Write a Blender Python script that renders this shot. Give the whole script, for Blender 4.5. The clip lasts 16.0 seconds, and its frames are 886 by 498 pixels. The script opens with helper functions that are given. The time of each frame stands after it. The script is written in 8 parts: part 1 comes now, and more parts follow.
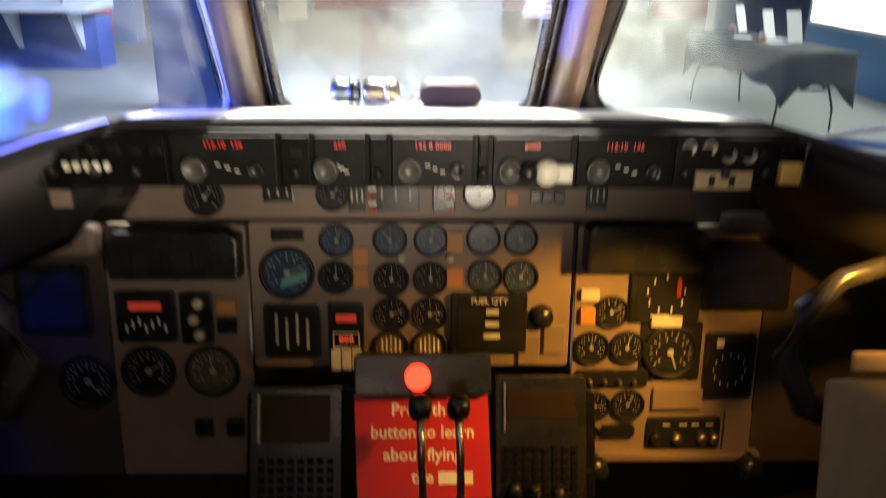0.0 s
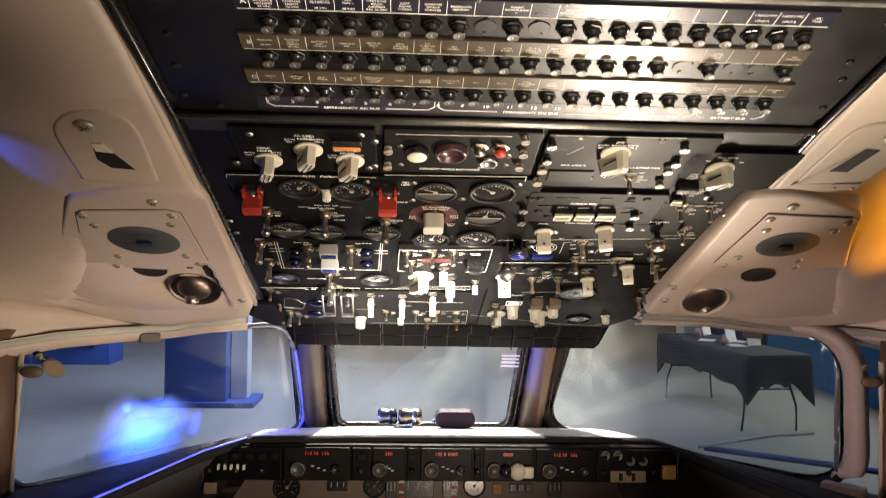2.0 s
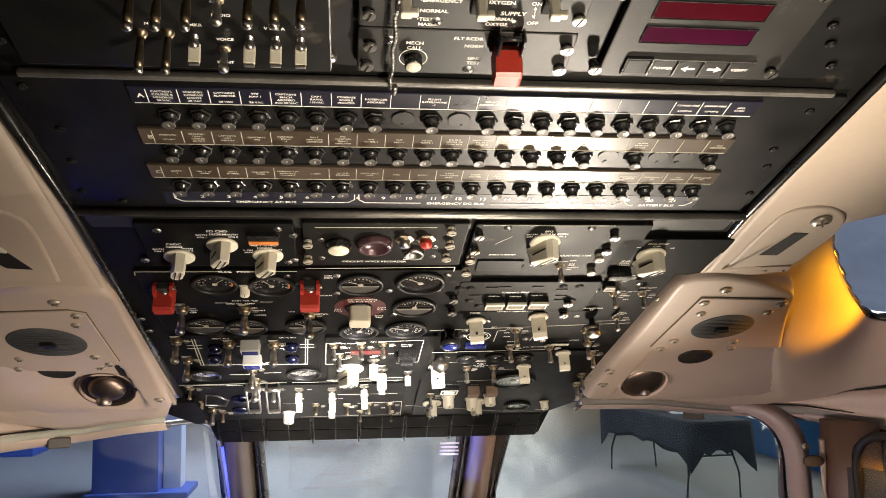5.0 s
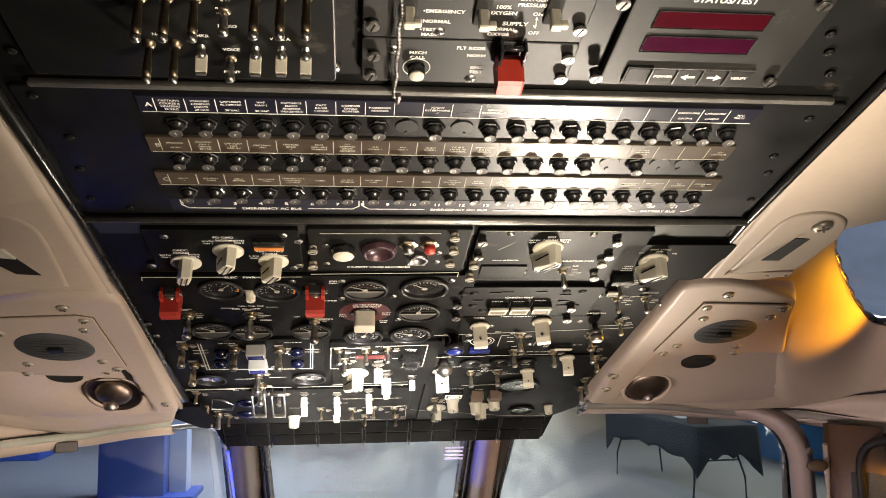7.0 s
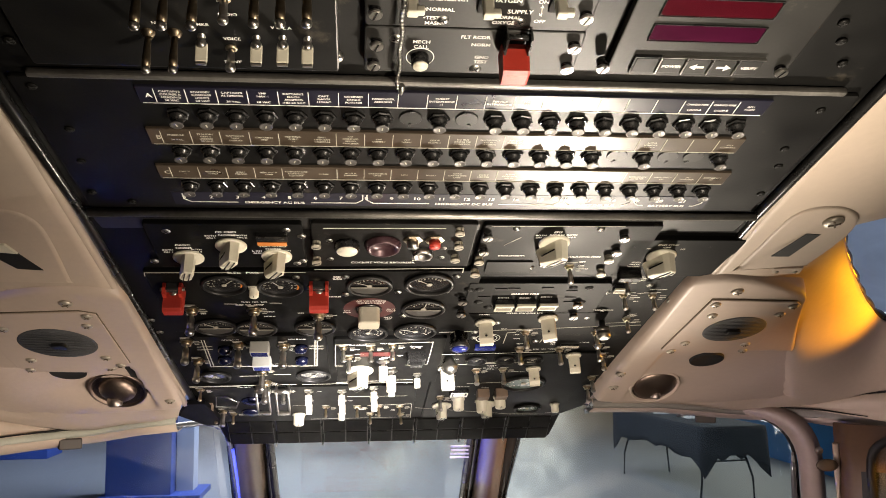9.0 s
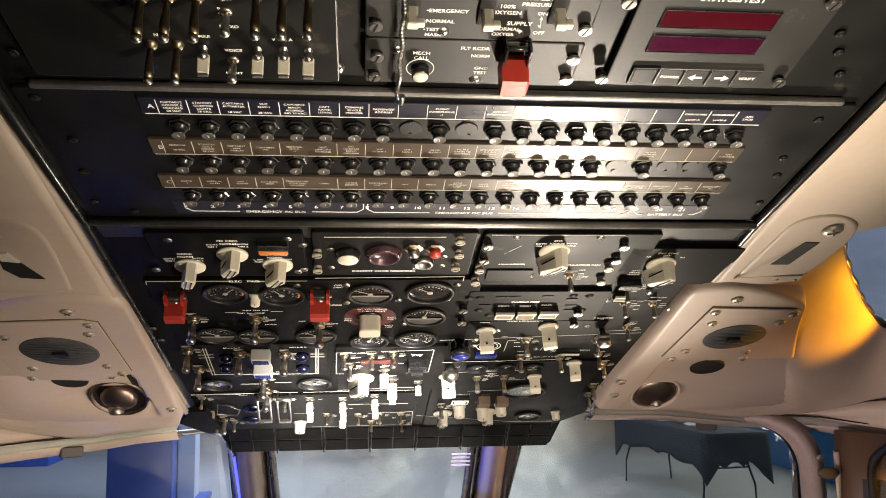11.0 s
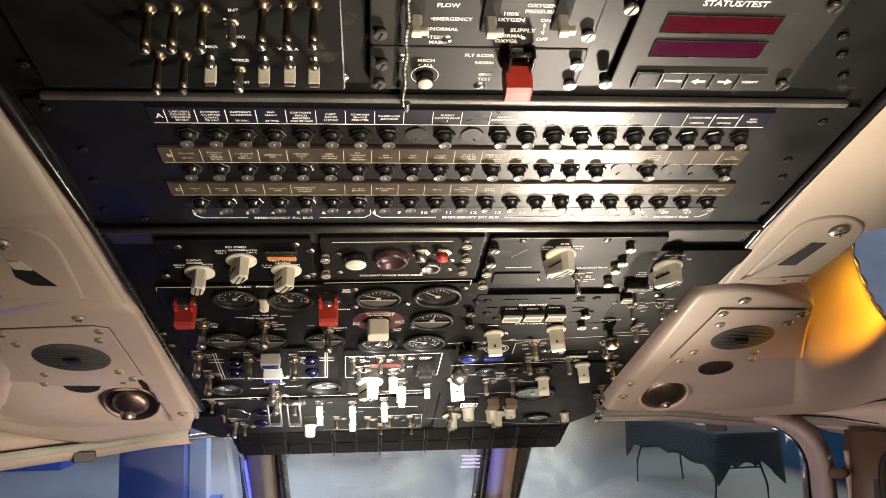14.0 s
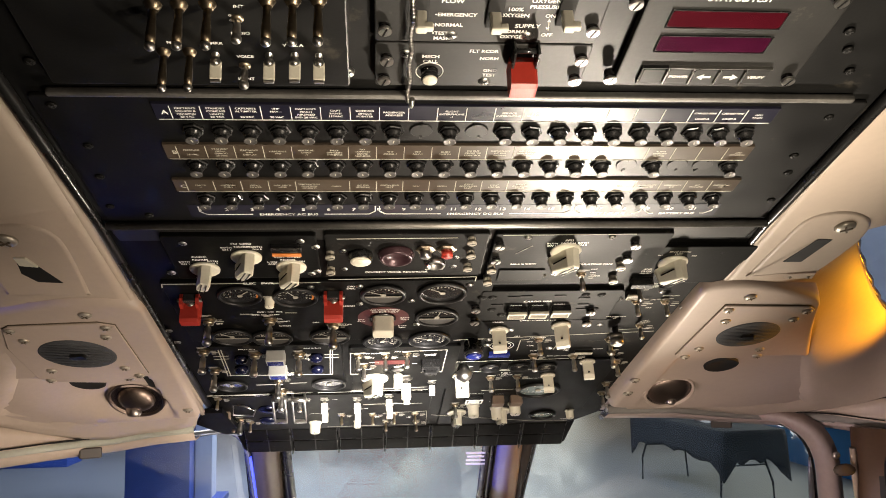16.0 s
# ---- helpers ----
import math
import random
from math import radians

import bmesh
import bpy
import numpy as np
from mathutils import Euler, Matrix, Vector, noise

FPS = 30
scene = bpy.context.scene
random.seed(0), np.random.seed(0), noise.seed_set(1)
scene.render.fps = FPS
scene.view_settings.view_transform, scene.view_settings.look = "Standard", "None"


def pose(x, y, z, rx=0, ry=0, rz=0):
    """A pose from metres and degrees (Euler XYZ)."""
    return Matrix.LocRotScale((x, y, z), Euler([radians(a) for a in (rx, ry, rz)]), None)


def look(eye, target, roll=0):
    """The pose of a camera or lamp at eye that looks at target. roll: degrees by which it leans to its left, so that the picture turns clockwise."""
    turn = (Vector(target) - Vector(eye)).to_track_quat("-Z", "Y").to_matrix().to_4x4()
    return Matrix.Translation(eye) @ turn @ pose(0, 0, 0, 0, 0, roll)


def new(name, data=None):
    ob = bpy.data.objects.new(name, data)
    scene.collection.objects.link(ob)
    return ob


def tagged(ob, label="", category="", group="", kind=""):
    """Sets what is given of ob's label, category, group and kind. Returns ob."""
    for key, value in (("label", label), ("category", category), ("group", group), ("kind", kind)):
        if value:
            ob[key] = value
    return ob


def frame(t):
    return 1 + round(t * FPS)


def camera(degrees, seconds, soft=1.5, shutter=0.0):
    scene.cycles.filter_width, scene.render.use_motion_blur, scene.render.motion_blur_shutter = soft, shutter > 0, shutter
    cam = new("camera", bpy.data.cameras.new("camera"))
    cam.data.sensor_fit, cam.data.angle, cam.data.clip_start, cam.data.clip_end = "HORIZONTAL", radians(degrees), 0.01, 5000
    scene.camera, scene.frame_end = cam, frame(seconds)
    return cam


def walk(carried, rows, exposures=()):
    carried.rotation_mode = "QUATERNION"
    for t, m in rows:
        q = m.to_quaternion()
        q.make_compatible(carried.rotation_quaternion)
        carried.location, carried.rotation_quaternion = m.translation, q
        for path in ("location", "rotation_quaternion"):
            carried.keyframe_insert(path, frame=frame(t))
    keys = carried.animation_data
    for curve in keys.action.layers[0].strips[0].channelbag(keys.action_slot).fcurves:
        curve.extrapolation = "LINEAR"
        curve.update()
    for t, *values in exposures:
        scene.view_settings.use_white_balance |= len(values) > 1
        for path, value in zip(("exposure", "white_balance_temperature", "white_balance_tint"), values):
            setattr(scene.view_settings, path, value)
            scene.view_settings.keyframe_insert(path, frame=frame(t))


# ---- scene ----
cam = camera(57.5, 16.0, soft=0.75, shutter=0.8)
PATH = [
    (0, (-0.03, -0.047, 1.199), (0.037, 1.827, 0.503), 0.8),
    (0.5, (-0.039, -0.218, 1.274), (0.002, 1.729, 0.816), 0.1),
    (1, (-0.058, -0.4, 1.318), (0.009, 1.588, 1.112), 0.2),
    (1.5, (-0.071, -0.572, 1.36), (0.028, 1.425, 1.302), 0.1),
    (2, (-0.096, -0.659, 1.373), (-0.004, 1.339, 1.376), 1.1),
    (2.5, (-0.099, -0.651, 1.382), (0.031, 1.344, 1.441), 1.7),
    (3, (-0.093, -0.625, 1.394), (0.111, 1.361, 1.519), 1.2),
    (3.5, (-0.081, -0.622, 1.4), (0.158, 1.356, 1.568), 0.6),
    (4, (-0.075, -0.622, 1.399), (0.166, 1.355, 1.58), 0.3),
    (4.5, (-0.072, -0.618, 1.402), (0.167, 1.359, 1.584), -0.3),
    (5, (-0.077, -0.618, 1.398), (0.159, 1.359, 1.581), -0.5),
    (7.5, (-0.076, -0.627, 1.399), (0.136, 1.351, 1.602), -0.5),
    (8, (-0.075, -0.623, 1.399), (0.123, 1.355, 1.618), -0.5),
    (8.5, (-0.073, -0.618, 1.397), (0.124, 1.361, 1.6), -0.4),
    (9, (-0.073, -0.616, 1.395), (0.133, 1.364, 1.588), -0.4),
    (11.5, (-0.072, -0.62, 1.397), (0.129, 1.359, 1.608), -0.5),
    (12, (-0.071, -0.619, 1.397), (0.129, 1.36, 1.603), -0.6),
    (12.5, (-0.071, -0.623, 1.398), (0.127, 1.356, 1.608), -0.7),
    (13, (-0.072, -0.625, 1.399), (0.118, 1.355, 1.615), -0.7),
    (13.5, (-0.072, -0.624, 1.398), (0.112, 1.356, 1.614), -0.7),
    (14, (-0.071, -0.625, 1.399), (0.11, 1.356, 1.612), -0.9),
    (14.5, (-0.07, -0.624, 1.399), (0.11, 1.356, 1.611), -1),
    (15, (-0.07, -0.625, 1.399), (0.107, 1.356, 1.611), -0.9),
    (15.5, (-0.07, -0.624, 1.398), (0.103, 1.358, 1.607), -0.8),
    (16, (-0.071, -0.625, 1.398), (0.098, 1.357, 1.605), -0.9),
]
EXPOSURES = [(0.0, 1.22, 6800, 8), (0.25, 1.06, 7600, 14), (0.5, 0.98, 8300, 18), (1.0, 0.15, 7400, 16), (1.6, 0.12, 7000, 14), (2.2, 0.1, 7000, 14), (3.2, 0.1, 7050, 14), (4.2, 0.1, 6700, 12), (16.0, 0.1, 6700, 12)]
walk(cam, [(t, look(eye, target, roll)) for t, eye, target, roll in PATH], EXPOSURES)

# ---- light: a museum hall around, spots on its ceiling, small coloured lamps and unseen white spots in the cockpit ----
world = bpy.data.worlds.new("hall_ambient")
scene.world = world
world.use_nodes = True
world.node_tree.nodes["Background"].inputs[0].default_value = (0.75, 0.85, 1.0, 1)
world.node_tree.nodes["Background"].inputs[1].default_value = 0.02


def lamp(name, kind, m, power, colour, size=0.1, spot=60, blend=0.5, size_y=None):
    d = bpy.data.lights.new(name, kind)
    d.energy, d.color = power, colour
    if kind == "AREA":
        d.size = size
        if size_y:
            d.shape, d.size_y = "RECTANGLE", size_y
    else:
        d.shadow_soft_size = size
    if kind == "SPOT":
        d.spot_size, d.spot_blend = radians(spot), blend
    ob = new(name, d)
    ob.matrix_world = m
    return ob


FLOOR_Z = -0.75
lamp("hall_spot_far", "AREA", look((1.5, 18, 5.2), (1.8, 23.5, FLOOR_Z)), 340, (1.0, 0.85, 0.60), 6, size_y=4)
lamp("hall_spot_mid", "AREA", look((-0.6, 10.6, 4.8), (-4.2, 11.6, FLOOR_Z)), 840, (0.50, 0.64, 1.0), 4.0)
lamp("hall_spot_table", "SPOT", look((3.0, 8.5, 5.2), (2.9, 10.3, FLOOR_Z)), 340, (1.0, 0.95, 0.86), 0.2, 42, 0.9)
lamp("exhibit_spot", "SPOT", look((-0.05, 3.4, 4.4), (-0.045, 1.10, 0.98)), 3200, (1.0, 0.94, 0.85), 0.04, 13, 0.25)
# Unseen key spot and narrow core added low in the cabin for the overhead.
lamp("reading_lamp_light", "SPOT", look((0.17, -0.10, 0.85), (-0.10, 0.62, 1.32)), 31, (1.0, 0.86, 0.70), 0.025, 90, 1.0)
lamp("reading_lamp_core", "SPOT", look((0.28, -0.10, 0.85), (-0.075, 0.645, 1.325)), 340, (1.0, 0.95, 0.90), 0.02, 26, 1.0)
# Unseen spot added to put a glossy pool on the breaker panel.
lamp("yoke_lamp_light", "SPOT", look((0.38, 0.72, 0.70), (0.08, -0.03, 1.58)), 54, (1.0, 0.90, 0.75), 0.05, 54, 1.0)
# Fill spots without fixtures, added to brighten the pad and lining each side.
lamp("left_pad_light", "SPOT", look((0.16, 0.50, 0.74), (-0.50, 0.76, 1.22)), 14, (1.0, 0.86, 0.74), 0.03, 52, 1.0)
lamp("right_pad_light", "SPOT", look((-0.30, 0.10, 0.78), (0.74, 0.64, 1.20)), 26, (1.0, 0.82, 0.78), 0.08, 38, 1.0)
# Low fill spot beside the camera, added to lift the aft panels.
lamp("dome_lamp_light", "SPOT", look((0.30, -0.45, 0.95), (0.10, -0.07, 1.59)), 53, (1.0, 0.88, 0.70), 0.02, 64.5, 1.0)
lamp("amber_lamp_light", "SPOT", look((0.825, 0.45, 1.345), (0.62, 0.47, 1.425)), 7.5, (1.0, 0.40, 0.01), 0.012, 62, 0.9)
lamp("amber_post_light", "SPOT", look((0.62, 0.82, 1.02), (0.215, 1.22, 1.12)), 8.0, (1.0, 0.42, 0.04), 0.01, 34, 0.6)
lamp("amber_edge_light", "SPOT", look((0.80, 0.56, 1.16), (0.715, 0.69, 1.13)), 0.16, (1.0, 0.42, 0.03), 0.008, 60, 0.8)
lamp("amber_panel_light", "SPOT", look((0.44, 0.84, 0.85), (0.13, 1.128, 0.42)), 8.5, (1.0, 0.47, 0.07), 0.015, 77, 0.7)
lamp("amber_yoke_light", "SPOT", look((0.47, 0.72, 0.94), (0.52, 0.825, 0.84)), 3.0, (1.0, 0.45, 0.05), 0.008, 62, 0.8)
lamp("blue_yoke_light", "SPOT", look((-0.50, 0.72, 0.94), (-0.57, 0.825, 0.84)), 1.4, (0.05, 0.10, 1.0), 0.008, 54, 0.8)
lamp("blue_strip_light", "SPOT", look((-0.53, 0.985, 0.985), (-0.25, 1.27, 1.09)), 4.0, (0.03, 0.08, 1.0), 0.01, 80, 0.4)
lamp("blue_beam_light", "SPOT", look((-0.50, 0.96, 0.995), (0.2, 1.22, 1.12)), 75.0, (0.04, 0.08, 1.0), 0.01, 38, 0.5)
lamp("blue_sill_light", "SPOT", look((-0.60, 0.80, 1.13), (-0.60, 0.71, 0.955)), 1.3, (0.03, 0.08, 1.0), 0.01, 90, 0.6)
lamp("blue_recess_light", "SPOT", look((-0.66, 0.28, 1.47), (-0.49, 0.31, 1.462)), 0.7, (0.05, 0.10, 1.0), 0.005, 44, 0.8)
lamp("blue_glow_light", "SPOT", look((-0.53, 0.885, 1.0), (-0.615, 0.962, 1.02)), 2.0, (0.05, 0.2, 1.0), 0.01, 110, 0.8)
# Added area fill from behind for the instrument panel; stands for no fixture.
lamp("cabin_lamp_light", "AREA", look((-0.2, -1.2, 1.2), (-0.1, 1.1, 0.6)), 0.85, (1.0, 0.78, 0.62), 0.5)

# ---- materials ----
MATS = {}


def mat(name, colour, rough=0.5, metal=0.0, vary=0.12, grain=60.0, bump=0.08, stain=0.1, spec=0.5, emit=None, power=0.0, coat=0.0, wear=None):
    """A painted, moulded or metal surface with fine grain and larger stains."""
    if name in MATS:
        return MATS[name]
    m = bpy.data.materials.new(name)
    m.use_nodes = True
    t = m.node_tree
    b = t.nodes["Principled BSDF"]
    b.inputs["Roughness"].default_value, b.inputs["Metallic"].default_value = rough, metal
    b.inputs["Specular IOR Level"].default_value = spec
    b.inputs["Coat Weight"].default_value = coat
    b.inputs["Coat Roughness"].default_value = 0.08
    pos = t.nodes.new("ShaderNodeTexCoord")
    fine = t.nodes.new("ShaderNodeTexNoise")
    fine.inputs["Scale"].default_value, fine.inputs["Detail"].default_value = grain * 8, 4
    wide = t.nodes.new("ShaderNodeTexNoise")
    wide.inputs["Scale"].default_value, wide.inputs["Detail"].default_value = grain * 0.4, 5
    for n in (fine, wide):
        t.links.new(pos.outputs["Object"], n.inputs["Vector"])
    info = t.nodes.new("ShaderNodeObjectInfo")
    add = t.nodes.new("ShaderNodeMath")
    add.operation = "MULTIPLY_ADD"
    t.links.new(wide.outputs["Fac"], add.inputs[0])
    add.inputs[1].default_value = stain * 2.5
    t.links.new(info.outputs["Random"], add.inputs[2])
    mul = t.nodes.new("ShaderNodeMath")
    mul.operation = "MULTIPLY"
    t.links.new(fine.outputs["Fac"], mul.inputs[0])
    mul.inputs[1].default_value = 1.0
    mixc = t.nodes.new("ShaderNodeMix")
    mixc.data_type = "RGBA"
    lo, hi = [c * (1 - vary - stain) for c in colour], [min(1, c * (1 + vary)) for c in colour]
    mixc.inputs[6].default_value, mixc.inputs[7].default_value = (*lo, 1), (*hi, 1)
    ramp = t.nodes.new("ShaderNodeMapRange")
    ramp.inputs[1].default_value, ramp.inputs[2].default_value = 0.3, 0.7
    t.links.new(wide.outputs["Fac"], ramp.inputs[0])
    half = t.nodes.new("ShaderNodeMath")
    half.operation = "MULTIPLY_ADD"
    half.inputs[1].default_value, half.inputs[2].default_value = 0.4, 0.0
    t.links.new(mul.outputs[0], half.inputs[0])
    tot = t.nodes.new("ShaderNodeMath")
    tot.operation = "MULTIPLY_ADD"
    tot.use_clamp = True
    tot.inputs[1].default_value = 0.6
    t.links.new(ramp.outputs[0], tot.inputs[0])
    t.links.new(half.outputs[0], tot.inputs[2])
    t.links.new(tot.outputs[0], mixc.inputs[0])
    colour_out = mixc.outputs[2]
    if wear:
        # sparse chips and rubbed patches down to the undercoat
        chip = t.nodes.new("ShaderNodeTexNoise")
        chip.inputs["Scale"].default_value, chip.inputs["Detail"].default_value = grain * 0.55, 8
        chip.inputs["Roughness"].default_value = 0.72
        t.links.new(pos.outputs["Object"], chip.inputs["Vector"])
        gate = t.nodes.new("ShaderNodeMapRange")
        gate.inputs[1].default_value, gate.inputs[2].default_value, gate.inputs[4].default_value = 0.61, 0.68, 0.4
        t.links.new(chip.outputs["Fac"], gate.inputs[0])
        worn = t.nodes.new("ShaderNodeMix")
        worn.data_type = "RGBA"
        worn.inputs[7].default_value = (*wear, 1)
        t.links.new(gate.outputs[0], worn.inputs[0])
        t.links.new(mixc.outputs[2], worn.inputs[6])
        colour_out = worn.outputs[2]
    t.links.new(colour_out, b.inputs["Base Color"])
    rr = t.nodes.new("ShaderNodeMapRange")
    rr.inputs[3].default_value, rr.inputs[4].default_value = max(0.02, rough - 0.12), min(1, rough + 0.12)
    t.links.new(wide.outputs["Fac"], rr.inputs[0])
    t.links.new(rr.outputs[0], b.inputs["Roughness"])
    if bump:
        bp = t.nodes.new("ShaderNodeBump")
        bp.inputs["Strength"].default_value, bp.inputs["Distance"].default_value = bump, 0.001
        t.links.new(fine.outputs["Fac"], bp.inputs["Height"])
        t.links.new(bp.outputs["Normal"], b.inputs["Normal"])
    if emit:
        b.inputs["Emission Color"].default_value, b.inputs["Emission Strength"].default_value = (*emit, 1), power
    MATS[name] = m
    return m


def glass(name, colour=(1, 1, 1), rough=0.0):
    m = bpy.data.materials.new(name)
    m.use_nodes = True
    b = m.node_tree.nodes["Principled BSDF"]
    b.inputs["Base Color"].default_value = (*colour, 1)
    b.inputs["Roughness"].default_value, b.inputs["IOR"].default_value = rough, 1.2
    b.inputs["Transmission Weight"].default_value = 1.0
    return m


SATIN = mat("aft_panel_satin_black_paint", (0.0045, 0.0045, 0.0043), 0.39, spec=0.34, vary=0.4, stain=0.3, bump=0.06, grain=40, wear=(0.075, 0.065, 0.05))
SATING = mat("aft_panel_grey_black_paint", (0.014, 0.0136, 0.0125), 0.44, spec=0.4, vary=0.35, stain=0.3, bump=0.06, grain=40, wear=(0.09, 0.08, 0.065))
BLACK = mat("panel_black_paint", (0.004, 0.004, 0.0038), 0.45, spec=0.07, vary=0.4, stain=0.3, bump=0.06, grain=40, wear=(0.075, 0.065, 0.05))
BLACKG = mat("panel_grey_black_paint", (0.0075, 0.0073, 0.0068), 0.45, spec=0.09, vary=0.35, stain=0.3, bump=0.06, grain=40, wear=(0.09, 0.08, 0.065))
BAKELITE = mat("black_bakelite", (0.012, 0.012, 0.012), 0.28, vary=0.3, bump=0.05)
WHITEP = mat("ivory_plastic", (0.64, 0.61, 0.50), 0.38, vary=0.1, stain=0.12, bump=0.05)
PAINTW = mat("white_marking_paint", (0.8, 0.79, 0.74), 0.6, vary=0.1, stain=0.15, bump=0)
PAINTD = mat("faded_marking_paint", (0.5, 0.48, 0.4), 0.6, vary=0.2, stain=0.25, bump=0)
STEEL = mat("worn_steel", (0.55, 0.53, 0.5), 0.3, 1.0, vary=0.2, stain=0.2, bump=0.05)
BRASSY = mat("yellowed_steel", (0.55, 0.46, 0.33), 0.35, 1.0, vary=0.25, stain=0.3, bump=0.05)
REDP = mat("red_guard_paint", (0.36, 0.030, 0.018), 0.4, vary=0.15, stain=0.15, bump=0.06)
ORANGEP = mat("orange_marking", (0.6, 0.2, 0.04), 0.5)
LINING = mat("cream_lining", (0.5, 0.41, 0.33), 0.55, vary=0.06, stain=0.12, bump=0.25, grain=14)
LININGD = mat("cream_lining_pad", (0.48, 0.39, 0.325), 0.5, vary=0.06, stain=0.12, bump=0.25, grain=14)
GASKET = mat("grey_gasket", (0.25, 0.235, 0.215), 0.7, vary=0.15, stain=0.25, grain=25)
DARK = mat("dark_void", (0.006, 0.006, 0.006), 0.8, bump=0)
BLUEP = mat("blue_lens", (0.014, 0.022, 0.14), 0.25)
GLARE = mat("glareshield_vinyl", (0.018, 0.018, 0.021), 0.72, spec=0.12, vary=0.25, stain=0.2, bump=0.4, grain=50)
GLARELIT = mat("glareshield_lit_grey", (0.4, 0.395, 0.385), 0.6, vary=0.12, stain=0.15, bump=0.3, grain=30)
POSTP = mat("post_brown_grey_paint", (0.10, 0.072, 0.054), 0.4, vary=0.12, stain=0.25, grain=14)
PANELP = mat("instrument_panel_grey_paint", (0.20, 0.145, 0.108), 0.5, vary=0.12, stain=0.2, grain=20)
WALLP = mat("dark_cockpit_trim", (0.010, 0.0095, 0.010), 0.65, vary=0.15, stain=0.2, grain=14)


# ---- mesh helpers ----
def part(name, bm, material, parent=None, label="", m=None, smooth=False):
    """Links a bmesh as one mesh object under a thing or a part."""
    me = bpy.data.meshes.new(name)
    if smooth:
        for f in bm.faces:
            f.smooth = True
    bm.to_mesh(me)
    bm.free()
    for x in material if isinstance(material, (list, tuple)) else [material]:
        me.materials.append(x)
    return put(name, me, parent, label, m)


def put(name, me, parent=None, label="", m=None):
    ob = new(name, me)
    if parent:
        ob.parent = parent
    if m is not None:
        ob.matrix_local = m
    if label:
        ob["label"] = label
    return ob


def thing(name, m, label, category, group="", kind=""):
    ob = new(name)
    ob.empty_display_size = 0.02
    ob.matrix_world = m
    return tagged(ob, label, category, group, kind)


def box(bm, c, s, bevel=0.0, m=None, mi=0):
    r = bmesh.ops.create_cube(bm, size=1.0, matrix=(m or Matrix()) @ Matrix.Translation(c) @ Matrix.Diagonal((*s, 1)))
    vs = r["verts"]
    fs = list({f for v in vs for f in v.link_faces})
    for f in fs:
        f.material_index = mi
    if bevel:
        es = list({e for v in vs for e in v.link_edges})
        r = bmesh.ops.bevel(bm, geom=es, offset=bevel, segments=2, affect="EDGES", profile=0.6)
        for f in r["faces"]:
            f.material_index = mi
    return bm


def lathe(bm, prof, seg=20, m=None, mi=0, smooth=True):
    """Turns (radius, height) pairs round z; the ends are closed where the radius is not 0."""
    m = m or Matrix()
    rings = []
    for r, h in prof:
        rings.append([bm.verts.new(m @ Vector((r * math.cos(a), r * math.sin(a), h))) for a in (2 * math.pi * i / seg for i in range(seg))] if r > 1e-6 else [bm.verts.new(m @ Vector((0, 0, h)))])
    for a, b in zip(rings, rings[1:]):
        for i in range(seg):
            j = (i + 1) % seg
            q = [a[i % len(a)], a[j % len(a)], b[j % len(b)], b[i % len(b)]]
            q = list(dict.fromkeys(q))
            if len(q) > 2:
                f = bm.faces.new(q)
                f.material_index, f.smooth = mi, smooth
    for ring, flip in ((rings[0], True), (rings[-1], False)):
        if len(ring) > 1:
            f = bm.faces.new(ring[::-1] if flip else ring)
            f.material_index = mi
    return bm


def prism(bm, pts, z0, z1, m=None, mi=0, bevel=0.0):
    """An outline in x, y drawn out from z0 to z1."""
    m = m or Matrix()
    lo = [bm.verts.new(m @ Vector((x, y, z0))) for x, y in pts]
    hi = [bm.verts.new(m @ Vector((x, y, z1))) for x, y in pts]
    n = len(pts)
    fs = [bm.faces.new(lo[::-1]), bm.faces.new(hi)]
    fs += [bm.faces.new((lo[i], lo[(i + 1) % n], hi[(i + 1) % n], hi[i])) for i in range(n)]
    for f in fs:
        f.material_index = mi
    if bevel:
        es = list({e for e in fs[1].edges})
        r = bmesh.ops.bevel(bm, geom=es, offset=bevel, segments=2, affect="EDGES", profile=0.6)
        for f in r["faces"]:
            f.material_index = mi
    return bm


def tube(bm, pts, r, seg=8, m=None, mi=0, closed=False):
    """A round bar along a line of points; r may be one radius or one a point."""
    m = m or Matrix()
    pts = [Vector(p) for p in pts]
    n = len(pts)
    rs = r if isinstance(r, (list, tuple)) else [r] * n
    rings = []
    for i, p in enumerate(pts):
        a, b = pts[(i - 1) % n if closed else max(i - 1, 0)], pts[(i + 1) % n if closed else min(i + 1, n - 1)]
        q = (b - a).normalized().to_track_quat("Z", "Y").to_matrix()
        rings.append([bm.verts.new(m @ (p + q @ Vector((rs[i] * math.cos(t), rs[i] * math.sin(t), 0)))) for t in (2 * math.pi * k / seg for k in range(seg))])
    pairs = list(zip(rings, rings[1:])) + ([(rings[-1], rings[0])] if closed else [])
    for a, b in pairs:
        for k in range(seg):
            f = bm.faces.new((a[k], a[(k + 1) % seg], b[(k + 1) % seg], b[k]))
            f.material_index, f.smooth = mi, True
    if not closed:
        bm.faces.new(rings[0][::-1]).material_index = mi
        bm.faces.new(rings[-1]).material_index = mi
    return bm


def rounded(w, h, r, n=4, cx=0.0, cy=0.0):
    out = []
    for sx, sy, a0 in ((1, 1, 0), (-1, 1, 90), (-1, -1, 180), (1, -1, 270)):
        for i in range(n + 1):
            a = radians(a0 + 90 * i / n)
            out.append((cx + sx * (w / 2 - r) + r * math.cos(a), cy + sy * (h / 2 - r) + r * math.sin(a)))
    return out


MESHES = {}


